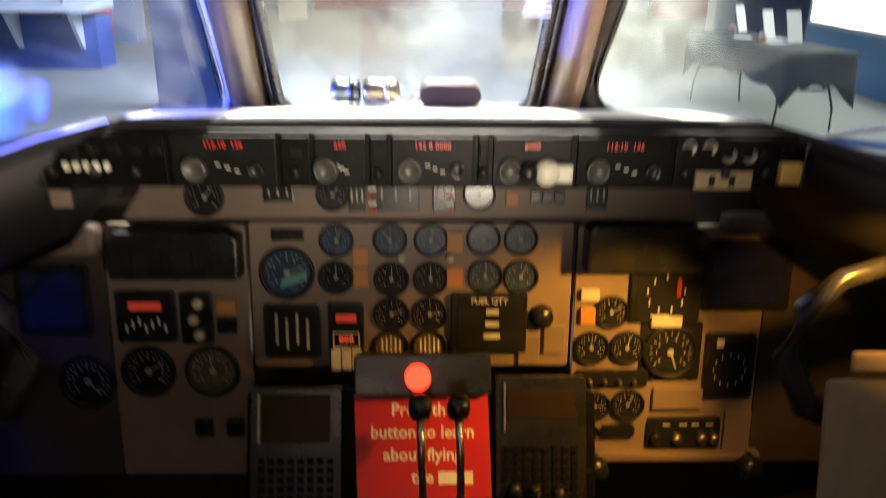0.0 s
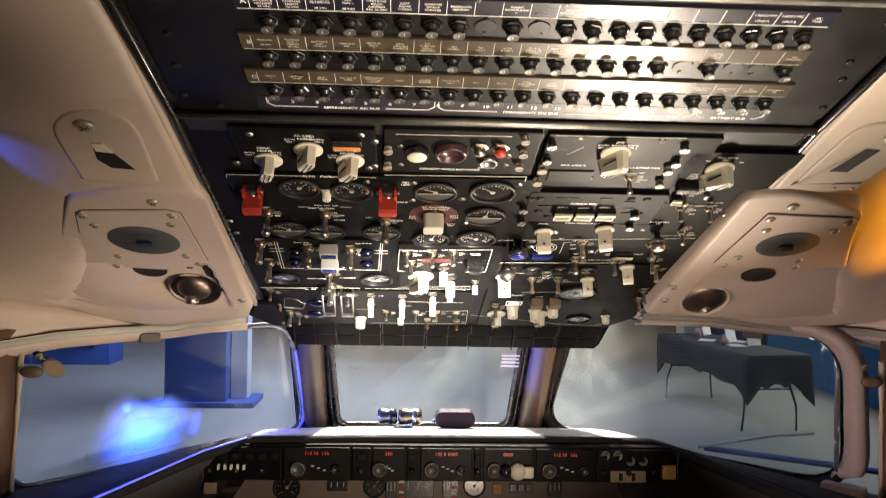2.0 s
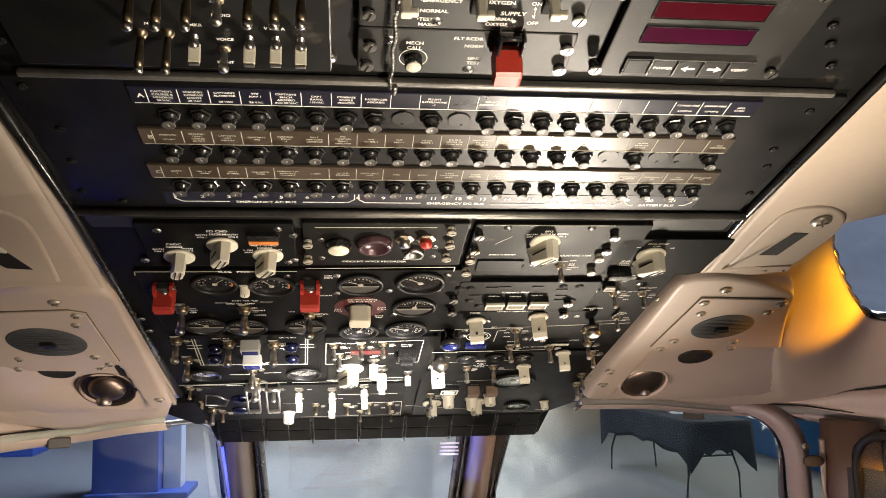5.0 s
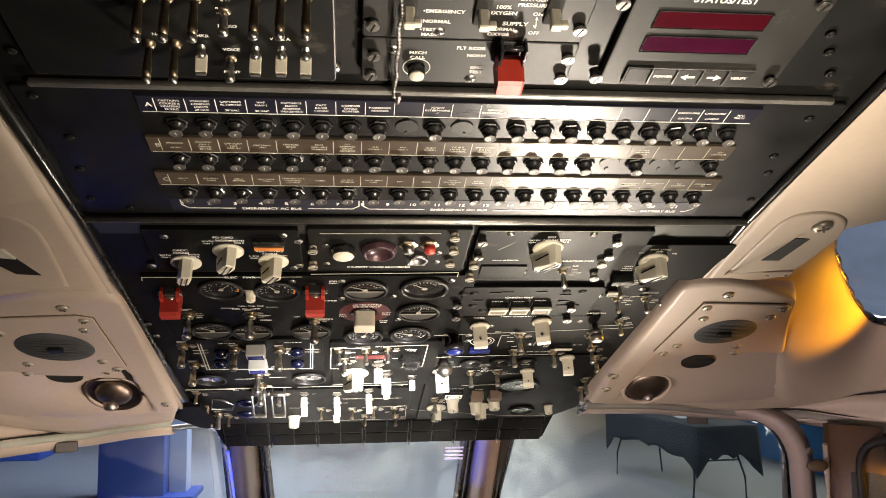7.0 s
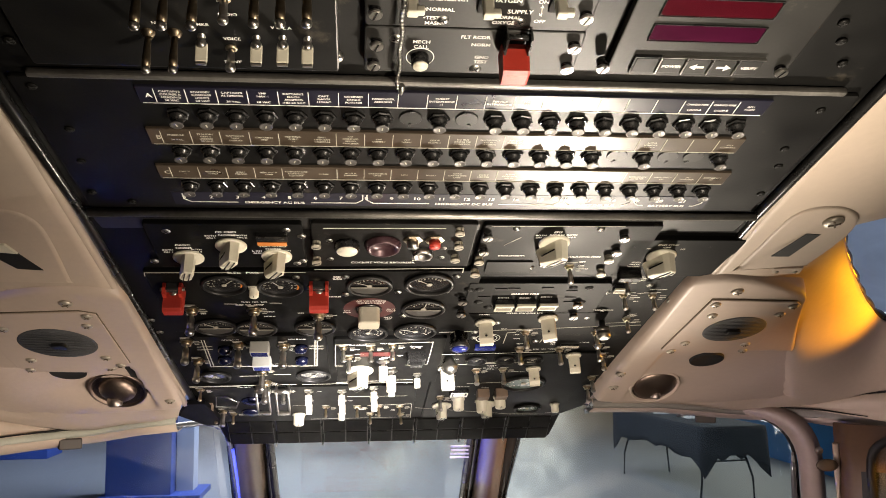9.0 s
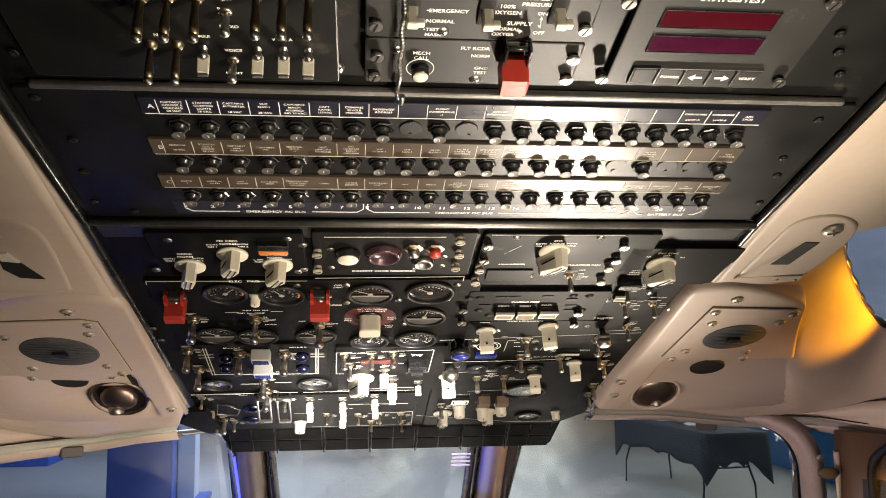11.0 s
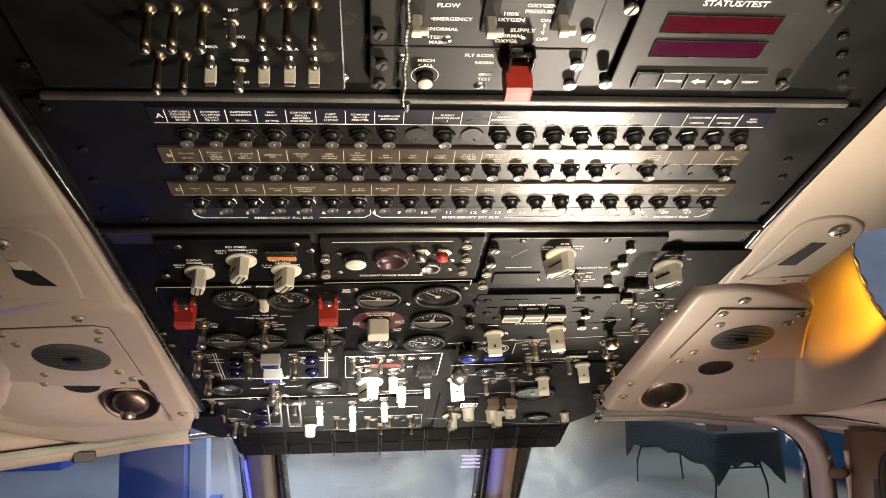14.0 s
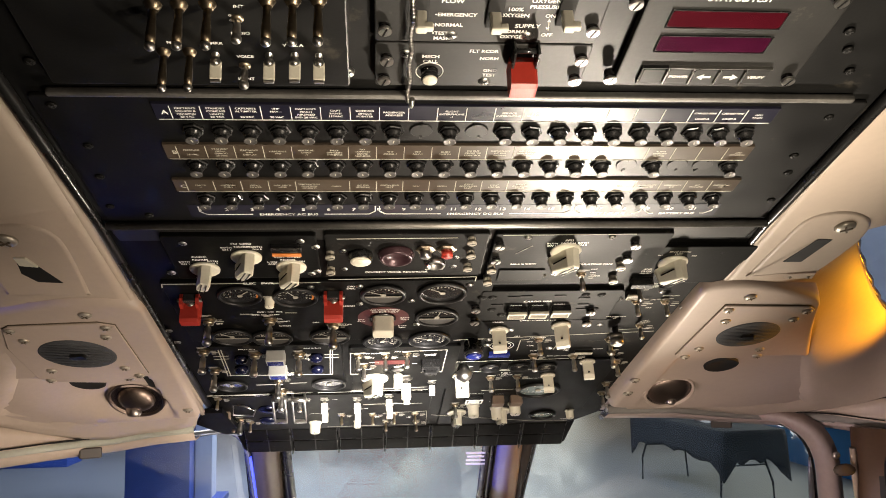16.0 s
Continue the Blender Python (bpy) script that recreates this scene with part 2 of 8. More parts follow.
def shared(key, build, mats):
    """One mesh for all alike pieces."""
    if key not in MESHES:
        bm = bmesh.new()
        build(bm)
        me = bpy.data.meshes.new(key)
        bm.to_mesh(me)
        bm.free()
        for x in mats:
            me.materials.append(x)
        MESHES[key] = me
    return MESHES[key]


def words(bm, lines, at, size, gap=1.25, align="CENTER", lift=0.0004, m=None, spread=1.0):
    """Flat letters in the built-in font, in the plane z = lift; at: the middle of the block (its left edge for LEFT)."""
    for i, line in enumerate(lines):
        if not line:
            continue
        c = bpy.data.curves.new("letters", "FONT")
        c.body, c.size, c.resolution_u, c.align_x, c.align_y = line, size, 2, align, "CENTER"
        c.space_character, c.offset = spread, size * 0.022
        ob = bpy.data.objects.new("letters", c)
        me = bpy.data.meshes.new_from_object(ob)
        me.transform((m or Matrix()) @ Matrix.Translation((at[0], at[1] - (i - (len(lines) - 1) / 2) * size * gap, lift)))
        bm.from_mesh(me)
        bpy.data.meshes.remove(me)
        bpy.data.objects.remove(ob)
        bpy.data.curves.remove(c)
    return bm


def sheet(bm, rows, mi=0, smooth=True, thick=0.0):
    """A surface through rows of points."""
    g = [[bm.verts.new(p) for p in r] for r in rows]
    for a, b in zip(g, g[1:]):
        for i in range(len(a) - 1):
            f = bm.faces.new((a[i], a[i + 1], b[i + 1], b[i]))
            f.material_index, f.smooth = mi, smooth
    if thick:
        bmesh.ops.recalc_face_normals(bm, faces=bm.faces[:])
        bmesh.ops.solidify(bm, geom=bm.faces[:], thickness=thick)
    return bm


def smooth_outline(pts, n=4):
    """A closed line through the points, rounded between them."""
    out, k = [], len(pts)
    for i in range(k):
        p0, p1, p2, p3 = (Vector((*pts[(i + j) % k], 0)) for j in (-1, 0, 1, 2))
        for j in range(n):
            f = j / n
            q = 0.5 * (2 * p1 + (p2 - p0) * f + (2 * p0 - 5 * p1 + 4 * p2 - p3) * f * f + (3 * p1 - p0 - 3 * p2 + p3) * f ** 3)
            out.append((q.x, q.y))
    return out


def moulded(bm, pts, z0, z1, r, n=5, m=None, mi=0):
    """An outline (counter-clockwise) drawn out with a round shoulder of radius r."""
    m, k = m or Matrix(), len(pts)
    inward = []
    for i in range(k):
        a, b = Vector(pts[i - 1]), Vector(pts[(i + 1) % k])
        d = (b - a).normalized()
        inward.append(Vector((-d.y, d.x)))
    rings = []
    for off, z in [(0.0, z0)] + [(r * (1 - math.cos(radians(90 * j / n))), z1 - r + r * math.sin(radians(90 * j / n))) for j in range(n + 1)]:
        rings.append([bm.verts.new(m @ Vector((p[0] + w.x * off, p[1] + w.y * off, z))) for p, w in zip(pts, inward)])
    for a, b in zip(rings, rings[1:]):
        for i in range(k):
            f = bm.faces.new((a[i], a[(i + 1) % k], b[(i + 1) % k], b[i]))
            f.smooth, f.material_index = True, mi
    bm.faces.new(rings[-1]).material_index = mi
    return bm


# ---- the cockpit shell ----
def structure(name, label, m=None):
    return thing(name, m or Matrix(), label, name.split("_")[0], kind="structure")


def shell_z(x, y):
    a = abs(x)
    return 1.5855 - 0.4224 * y - 0.10 * max(0, a - 0.47) - 0.55 * max(0, a - 0.66) ** 2


def ease(a, b, x):
    f = max(0.0, min(1.0, (x - a) / (b - a)))
    return f * f * (3 - 2 * f)


def under_pad(side, x, y):
    """The lining steps back where the speaker pad covers it."""
    e = 0.326 if side > 0 else 0.355
    return 0.05 * ease(e + 0.012, e + 0.035, x) * ease(0.335, 0.36, y) * (1 - ease(0.69, 0.73, y)) * (1 - ease(0.44, 0.475, x - 0.52 * (y - 0.36)))


# front line of the lining: along the console, then back over the side window
FRONTS = {
    1: [(0.325, 0.750, 1.2688), (0.45, 0.757, 1.2658), (0.56, 0.765, 1.2540), (0.61, 0.762, 1.2500), (0.66, 0.73, 1.2500), (0.70, 0.70, 1.2490), (0.745, 0.64, 1.2430), (0.85, 0.53, 1.2250), (1.02, 0.38, 1.1900)],
    -1: [(0.378, 0.797, 1.2490), (0.45, 0.815, 1.2410), (0.52, 0.830, 1.2290), (0.56, 0.815, 1.2265), (0.61, 0.765, 1.2255), (0.668, 0.70, 1.2240), (0.727, 0.635, 1.2150), (0.85, 0.51, 1.1900), (1.02, 0.36, 1.1600)],
}


def reach(cx, cy, dx, dy, poly):
    """How far a ray from the middle goes before it meets the outline."""
    best = 99.0
    for (ax, ay), (bx, by) in zip(poly, poly[1:] + poly[:1]):
        ex, ey = bx - ax, by - ay
        det = dx * ey - dy * ex
        if abs(det) > 1e-9:
            q, k = ((ax - cx) * ey - (ay - cy) * ex) / det, ((ax - cx) * dy - (ay - cy) * dx) / det
            if q > 1e-6 and -1e-6 <= k <= 1 + 1e-6:
                best = min(best, q)
    return best


def lining(side):
    """Moulded lining beside the overhead panels, pierced by the eyebrow window."""
    root = structure("wall_lining_right" if side > 0 else "wall_lining_left", "cream moulded cockpit ceiling lining with screws")
    cx, cy = 0.74, 0.30
    x0, x1, y0 = (0.343 if side > 0 else 0.351), 1.12, -0.75
    hole = smooth_outline([(0.488, 0.262), (0.532, 0.338), (0.60, 0.425), (0.665, 0.50), (0.73, 0.550), (0.785, 0.50), (0.88, 0.40), (0.96, 0.26), (1.0, 0.05), (0.86, -0.04), (0.70, 0.045), (0.585, 0.15), (0.515, 0.222)], 8)
    if side < 0:
        hole = [(x + 0.06 * (1 - ease(0.75, 1.0, x)) * ease(0.0, 0.25, y), y - 0.03 * ease(0.6, 0.75, x) * ease(0.3, 0.5, y)) for x, y in hole]
    front = [(a, b) for a, b, c in FRONTS[side]]
    poly = [(x0, y0), (x0, front[0][1] - (0.0 if side > 0 else 0.062))] + (front[1:] if side > 0 else front) + [(x1, 0.25), (x1, y0)]
    loops = []
    for k in range(26):
        f = (k / 25) ** 1.4
        row = []
        for hx, hy in hole:
            q = reach(cx, cy, hx - cx, hy - cy, poly)
            ox, oy = cx + q * (hx - cx), cy + q * (hy - cy)
            # the front and inboard reveal turns up to the pane, the rear lip stays low
            d = math.hypot(ox - hx, oy - hy) * f
            turn = max(0.0, min(1.0, 0.55 + 2.2 * ((hy - 0.272) - 0.5 * (hx - 0.488)) if hx < 0.9 else 0.9))
            px, py = hx + (ox - hx) * f, hy + (oy - hy) * f
            row.append((side * px, py, shell_z(px, py) + under_pad(side, px, py) + 0.085 * turn * max(0.0, 1 - d / 0.12) ** 2))
        loops.append(row + [row[0]])
    bm = bmesh.new()
    sheet(bm, loops)
    bmesh.ops.remove_doubles(bm, verts=bm.verts[:], dist=1e-5)
    bmesh.ops.recalc_face_normals(bm, faces=bm.faces[:])
    bmesh.ops.solidify(bm, geom=bm.faces[:], thickness=0.006)
    part("lining_shell", bm, LINING, root, smooth=True)
    # window ring
    bm = bmesh.new()
    tube(bm, [(p[0], p[1], p[2] + 0.004) for p in loops[0][:-1]], [0.0065 + 0.0015 * math.sin(i * 1.3) for i in range(len(loops[0]) - 1)], 6, closed=True)
    part("window_gasket", bm, BAKELITE, root, "black rubber window gasket")
    bm = bmesh.new()
    f = bm.faces.new([bm.verts.new((p[0], p[1], p[2] + 0.012)) for p in loops[0][:-1]])
    bmesh.ops.triangulate(bm, faces=[f])
    pane = part("window_pane", bm, HAZE, root, "hazy acrylic eyebrow window pane")
    pane.visible_shadow = False
    # edge roll along the console
    bm = bmesh.new()
    tube(bm, [(side * (x0 - 0.001), y, shell_z(x0, y) - 0.001) for y in (-0.75, -0.3, 0.0, 0.15, 0.3, 0.6, 0.73)], 0.005, 8)
    part("edge_roll", bm, LINING, root)
    bm = bmesh.new()
    tube(bm, [(side * (x0 + 0.021 + 0.004 * math.sin(y * 9)), y, shell_z(x0, y) - 0.0012) for y in (-0.6, -0.4, -0.2, -0.1, 0.0, 0.1, 0.2, 0.27)], 0.0011, 6)
    part("seam", bm, SLOTB, root, "dark seam along the lining edge")
    # fascia down to the rubber strip, the strip, and the lip below it
    line = [Vector((side * a, b, c)) for a, b, c in FRONTS[side]]
    top = [Vector((side * a, b - 0.003, shell_z(a, b) - 0.002)) for a, b, c in FRONTS[side]]
    bm = bmesh.new()
    sheet(bm, [[t.lerp(l, k / 3) + Vector((0, 0.004 * math.sin(math.pi * k / 3), 0)) for t, l in zip(top, line)] for k in range(4)], thick=0.004)
    part("fascia", bm, LINING, root)
    bm = bmesh.new()
    sheet(bm, [[l + Vector((0, -0.006 + d, -h)) for l in line] for d, h in ((0.004, -0.003), (0.0, 0.0), (0.0, 0.008), (0.005, 0.0125))], thick=0.003)
    part("front_gasket", bm, GASKET if side > 0 else GASKETG, root, "grey rubber strip along the lining" if side > 0 else "pale green rubber strip along the lining")
    bm = bmesh.new()
    low = 0.020 if side < 0 else 0.015
    sheet(bm, [[l + Vector((0, d, -h)) for l in line] for d, h in ((0.0, 0.008), (0.004, 0.014), (0.010, low), (0.02, low + 0.004), (0.05, low + 0.002))], thick=0.003)
    part("front_lip", bm, LINING if side < 0 else SIDEPOSTP, root)
    bm = bmesh.new()
    tube(bm, [l + Vector((0, -0.008, 0.0035)) for l in line[1:7]], [0.0005, 0.0018, 0.0022, 0.0012, 0.0016, 0.0006], 6)
    part("loose_seam", bm, DARK, root, "dark gap over the rubber strip")
    return root


SIDEPOSTP = mat("side_post_mauve_paint", (0.42, 0.34, 0.31), 0.45, vary=0.1, stain=0.2, grain=14)
SLOTB = mat("brown_slot_dirt_gap_shade", (0.12, 0.09, 0.06), 0.7)
GASKETG = mat("pale_green_gasket", (0.42, 0.43, 0.36), 0.65, vary=0.12, stain=0.25, grain=25)
HAZE = glass("hazy_window", (0.75, 0.85, 1.0), 0.12)
PANE = glass("clear_window", (0.93, 0.97, 0.96), 0.0)


def smudged(m, tint, amount, scale, low=0.12):
    """A film of dust and wiped smears on a pane."""
    t = m.node_tree
    g, out = t.nodes["Principled BSDF"], t.nodes["Material Output"]
    film = t.nodes.new("ShaderNodeBsdfTranslucent")
    film.inputs[0].default_value = (*tint, 1)
    pos = t.nodes.new("ShaderNodeTexCoord")
    n = t.nodes.new("ShaderNodeTexNoise")
    n.inputs["Scale"].default_value, n.inputs["Detail"].default_value, n.inputs["Distortion"].default_value = scale, 6, 1.5
    t.links.new(pos.outputs["Object"], n.inputs["Vector"])
    r = t.nodes.new("ShaderNodeMapRange")
    r.inputs[1].default_value, r.inputs[2].default_value, r.inputs[3].default_value, r.inputs[4].default_value = 0.4, 0.72, amount * low, amount
    t.links.new(n.outputs["Fac"], r.inputs[0])
    mixs = t.nodes.new("ShaderNodeMixShader")
    t.links.new(r.outputs[0], mixs.inputs[0])
    t.links.new(g.outputs[0], mixs.inputs[1])
    t.links.new(film.outputs[0], mixs.inputs[2])
    t.links.new(mixs.outputs[0], out.inputs[0])


smudged(PANE, (0.78, 0.86, 0.8), 0.022, 15, 0.3)
smudged(HAZE, (0.85, 0.9, 0.97), 0.95, 5, 0.8)
SIDEPANE = glass("side_window_pane", (0.93, 0.97, 0.96), 0.0)
smudged(SIDEPANE, (0.75, 0.86, 0.85), 0.085, 9, 0.4)
LEFTGLASS = glass("side_window_pane_blue", (0.93, 0.96, 1.0), 0.0)
smudged(LEFTGLASS, (0.6, 0.7, 0.95), 0.03, 8, 0.2)
FRAMEG = mat("polished_window_frame", (0.3, 0.31, 0.33), 0.25, 0.6, vary=0.15, stain=0.2)
lining_r, lining_l = lining(1), lining(-1)

# ceiling over the camera, side walls, rear wall, cockpit floor
bm = bmesh.new()
rows = []
for y in (-2.4, -1.5, -0.76):
    rows.append([(x, y, 1.9 - 0.25 * x * x + 0.02) for x in (-1.15, -0.7, -0.35, 0, 0.35, 0.7, 1.15)])
sheet(bm, rows, thick=0.03)
tagged(part("ceiling", bm, LINING), "cream ceiling of the cockpit entry", "ceiling", kind="structure")
for side in (1, -1):
    bm = bmesh.new()
    sheet(bm, [[(side * x, y, z) for y in (-2.4, -1.2, -0.3, 0.05)] for x, z in ((1.13, 1.75), (1.22, 1.3), (1.2, 0.6), (1.0, 0.0))], thick=0.03)
    sheet(bm, [[(side * x, y, z) for y in (0.05, 0.4, 0.75)] for x, z in ((1.2, 0.9), (1.15, 0.5), (1.0, 0.0))], thick=0.03)
    tagged(part("wall_right" if side > 0 else "wall_left", bm, WALLP), "dark trimmed cockpit side wall", "wall", kind="structure")
bm = bmesh.new()
box(bm, (0, -2.42, 0.9), (2.6, 0.05, 2.2))
tagged(part("wall_rear", bm, WALLP), "plain dark cockpit bulkhead", "wall", kind="structure")
bm = bmesh.new()
box(bm, (0, -0.4, -0.02), (2.5, 4.2, 0.04))
tagged(part("floor", bm, WALLP), "dark cockpit floor covering", "floor", kind="structure")
# dark sheets added behind the sliding windows to stop light from above
for side in (1, -1):
    bm = bmesh.new()
    sheet(bm, [[(side * x, y, z) for x, y in ((0.752, 0.66), (0.86, 0.55), (1.03, 0.40), (1.13, 0.27), (1.2, 0.04))] for z in (1.36, 1.1, 0.84)], smooth=False, thick=0.02)
    tagged(part("wall_upper_right" if side > 0 else "wall_upper_left", bm, WALLP), "dark sheet added behind the side window to keep light out", "wall", kind="structure")
# nose shell in front, under the windows
bm = bmesh.new()
sheet(bm, [[(-1.2, 0.55 + d, z), (-0.8 - 0.5 * d, 0.86 + d, z), (-0.42, 1.32, z - 0.02), (0.35, 1.34, z - 0.02), (0.75 + 0.5 * d, 0.88 + d, z), (1.2, 0.5 + d, z)] for z, d in ((0.925, 0.0), (0.84, 0.25), (0.5, 0.25), (0.0, 0.25))], smooth=False, thick=0.03)
tagged(part("wall_front", bm, WALLP), "dark nose structure behind the instrument panel", "wall", kind="structure")


# ---- windows ----
def window(name, outline, label, gasket, gmat):
    root = structure(name, label)
    bm = bmesh.new()
    f = bm.faces.new([bm.verts.new(p) for p in outline])
    bmesh.ops.solidify(bm, geom=[f], thickness=0.012)
    p = part("pane", bm, {"window_1": PANE, "window_3": LEFTGLASS}.get(name, SIDEPANE), root)
    p.visible_shadow = False
    bm = bmesh.new()
    tube(bm, outline, gasket, 8, closed=True)
    part("window_frame", bm, gmat, root, "dark rubber seal of the pane")
    return root


def curve_corner(pts, r=0.25, n=5):
    """Rounds the corners of a closed outline."""
    out = []
    k = len(pts)
    for i in range(k):
        p, a, b = Vector(pts[i]), Vector(pts[i - 1]), Vector(pts[(i + 1) % k])
        q0, q1 = p + (a - p).normalized() * min(r, (a - p).length * 0.45), p + (b - p).normalized() * min(r, (b - p).length * 0.45)
        for j in range(n + 1):
            t = j / n
            out.append((1 - t) ** 2 * q0 + 2 * t * (1 - t) * p + t * t * q1)
    return out


def centre_y(z):
    return 1.275 - 0.53 * (z - 0.95)


centre_window = window("window_1", curve_corner([(-0.25, centre_y(0.953), 0.953), (0.157, centre_y(0.953), 0.953), (0.183, centre_y(1.33), 1.33), (-0.272, centre_y(1.33), 1.33)], 0.03),
       "clear flat centre windshield with smudges", 0.009, BAKELITE)
for k in range(4):
    bm = bmesh.new()
    box(bm, (0, 0, 0), (0.042 - 0.004 * (k == 1), 0.0045, 0.0006))
    part("sticker_bar", bm, PAINTD, centre_window, "white printed bar on the glass", Matrix.Translation((0.147, centre_y(1.136 - 0.0085 * k) - 0.009, 1.136 - 0.0085 * k)) @ pose(0, 0, 0, 90 + 28, 0, -3))
# side windshields: plane through three fitted points each
RIGHT_PANE = curve_corner([(0.252, 1.288, 0.955), (0.722, 0.802, 0.955), (0.668, 0.726, 1.236), (0.29, 1.115, 1.238)], 0.085, 8)
LEFT_PANE = curve_corner([(-0.328, 1.275, 0.942), (-0.778, 0.752, 0.945), (-0.726, 0.694, 1.212), (-0.348, 1.135, 1.205)], 0.07, 8)
window("window_2", RIGHT_PANE, "clear swept-back side windshield, dusty and scratched", 0.003, BAKELITE)
left_window = window("window_3", LEFT_PANE, "clear swept-back side windshield with a lit metal edge", 0.006, FRAMEG)


BLUELINE = mat("blue_light_line", (0.3, 0.35, 0.6), 0.35, emit=(0.025, 0.06, 1.0), power=0.9)
# Blue light on the pane's shiny edge, drawn as a glowing tube.
edge = [LEFT_PANE[-1].lerp(LEFT_PANE[0], k / 4) for k in range(4)] + LEFT_PANE[:9] + [LEFT_PANE[8].lerp(LEFT_PANE[9], 0.22)]
bm = bmesh.new()
tube(bm, [p + Vector((0.722, -0.623, -0.299)) * 0.0068 for p in edge], [0.0036] * 8 + [0.0032, 0.003, 0.0028, 0.0025, 0.002, 0.0012], 8)
part("edge_strip", bm, BLUELINE, left_window, "thin glowing blue tube standing in for the blue-lit pane edge")


def surround(name, outline, inward, label):
    """Painted frame round a side windshield, rising towards the cabin."""
    root = structure(name, label)
    mid = sum((Vector(p) for p in outline), Vector()) / len(outline)
    rows = []
    for grow, rise in ((0.004, 0.0), (0.008, 0.012), (0.014, 0.02), (0.03, 0.026), (0.042, 0.025), (0.046, 0.018), (0.047, 0.0)):
        rows.append([])
        for p in outline:
            d = (Vector(p) - mid).normalized()
            rows[-1].append(Vector(p) + d * grow * (1.0 if p[2] > 1.0 else 0.5) + Vector(inward) * rise)
        rows[-1].append(rows[-1][0])
    bm = bmesh.new()
    sheet(bm, rows)
    bmesh.ops.recalc_face_normals(bm, faces=bm.faces[:])
    hidden = []
    for f in bm.faces:
        c = f.calc_center_median()
        f.material_index = int(c.z < 0.972 or abs(c.x) < 0.37)
        if -0.64 < c.x < 0 and c.z > 1.17:
            hidden.append(f)
    bmesh.ops.delete(bm, geom=hidden, context="FACES")
    part("frame_face", bm, [SIDEPOSTP, GLARE], root, "mauve-grey painted face with black rails")
    return root


frame_r = surround("trim_window_right", RIGHT_PANE, (-0.684, -0.666, -0.297), "mauve-grey painted frame round the side windshield")
frame_l = surround("trim_window_left", LEFT_PANE, (0.722, -0.623, -0.299), "mauve-grey painted frame round the side windshield")
bm = bmesh.new()
box(bm, (0, 0, 0), (0.075, 0.03, 0.034), 0.006, m=pose(0.704, 0.768, 0.946, 0, 0, -46))
part("frame_foot", bm, SIDEPOSTP, frame_r)
bm = bmesh.new()
tube(bm, [Vector((0.664, 0.722, 1.178)).lerp(Vector((0.693, 0.775, 0.985)), k / 6) for k in range(7)], [0.002, 0.0042, 0.0046, 0.0046, 0.0044, 0.004, 0.003], 8)
part("edge_moulding", bm, FRAMEG, frame_r, "pale metal moulding beside the pane")


def post(name, x0, x1, label):
    """Windshield post: two seals, a broad painted face and a raised trim."""
    root = structure(name, label)
    lo, hi = 0.94, 1.40
    dx = 0.030 if x0 > 0 else -0.012
    for nm, a, b, fwd, mt in (("outer_trim", 0.0, 0.22, 0.0, BAKELITE), ("face", 0.2, 0.78, -0.035, POSTP), ("inner_seal", 0.76, 1.0, -0.008, BAKELITE)):
        bm = bmesh.new()
        rows = []
        for z in (lo, (lo + hi) / 2, hi):
            y = centre_y(z)
            s = dx * (z - lo) / (hi - lo)
            xa, xb = x0 + (x1 - x0) * a + s, x0 + (x1 - x0) * b + s
            xm = (xa + xb) / 2
            rows.append([(xa, y + 0.02, z), (xa, y + fwd + 0.03, z), (xa + (xb - xa) * 0.12, y + fwd + 0.016, z), (xa + (xb - xa) * 0.3, y + fwd + 0.006, z), (xm, y + fwd, z), (xb - (xb - xa) * 0.3, y + fwd + 0.006, z), (xb - (xb - xa) * 0.12, y + fwd + 0.016, z), (xb, y + fwd + 0.03, z), (xb, y + 0.02, z)])
        sheet(bm, rows)
        bmesh.ops.recalc_face_normals(bm, faces=bm.faces[:])
        part(nm, bm, mt, root)
    return root


post("trim_post_left", -0.350, -0.250, "brown painted windshield post with black seals")
post("trim_post_right", 0.256, 0.158, "brown painted windshield post with black seals")

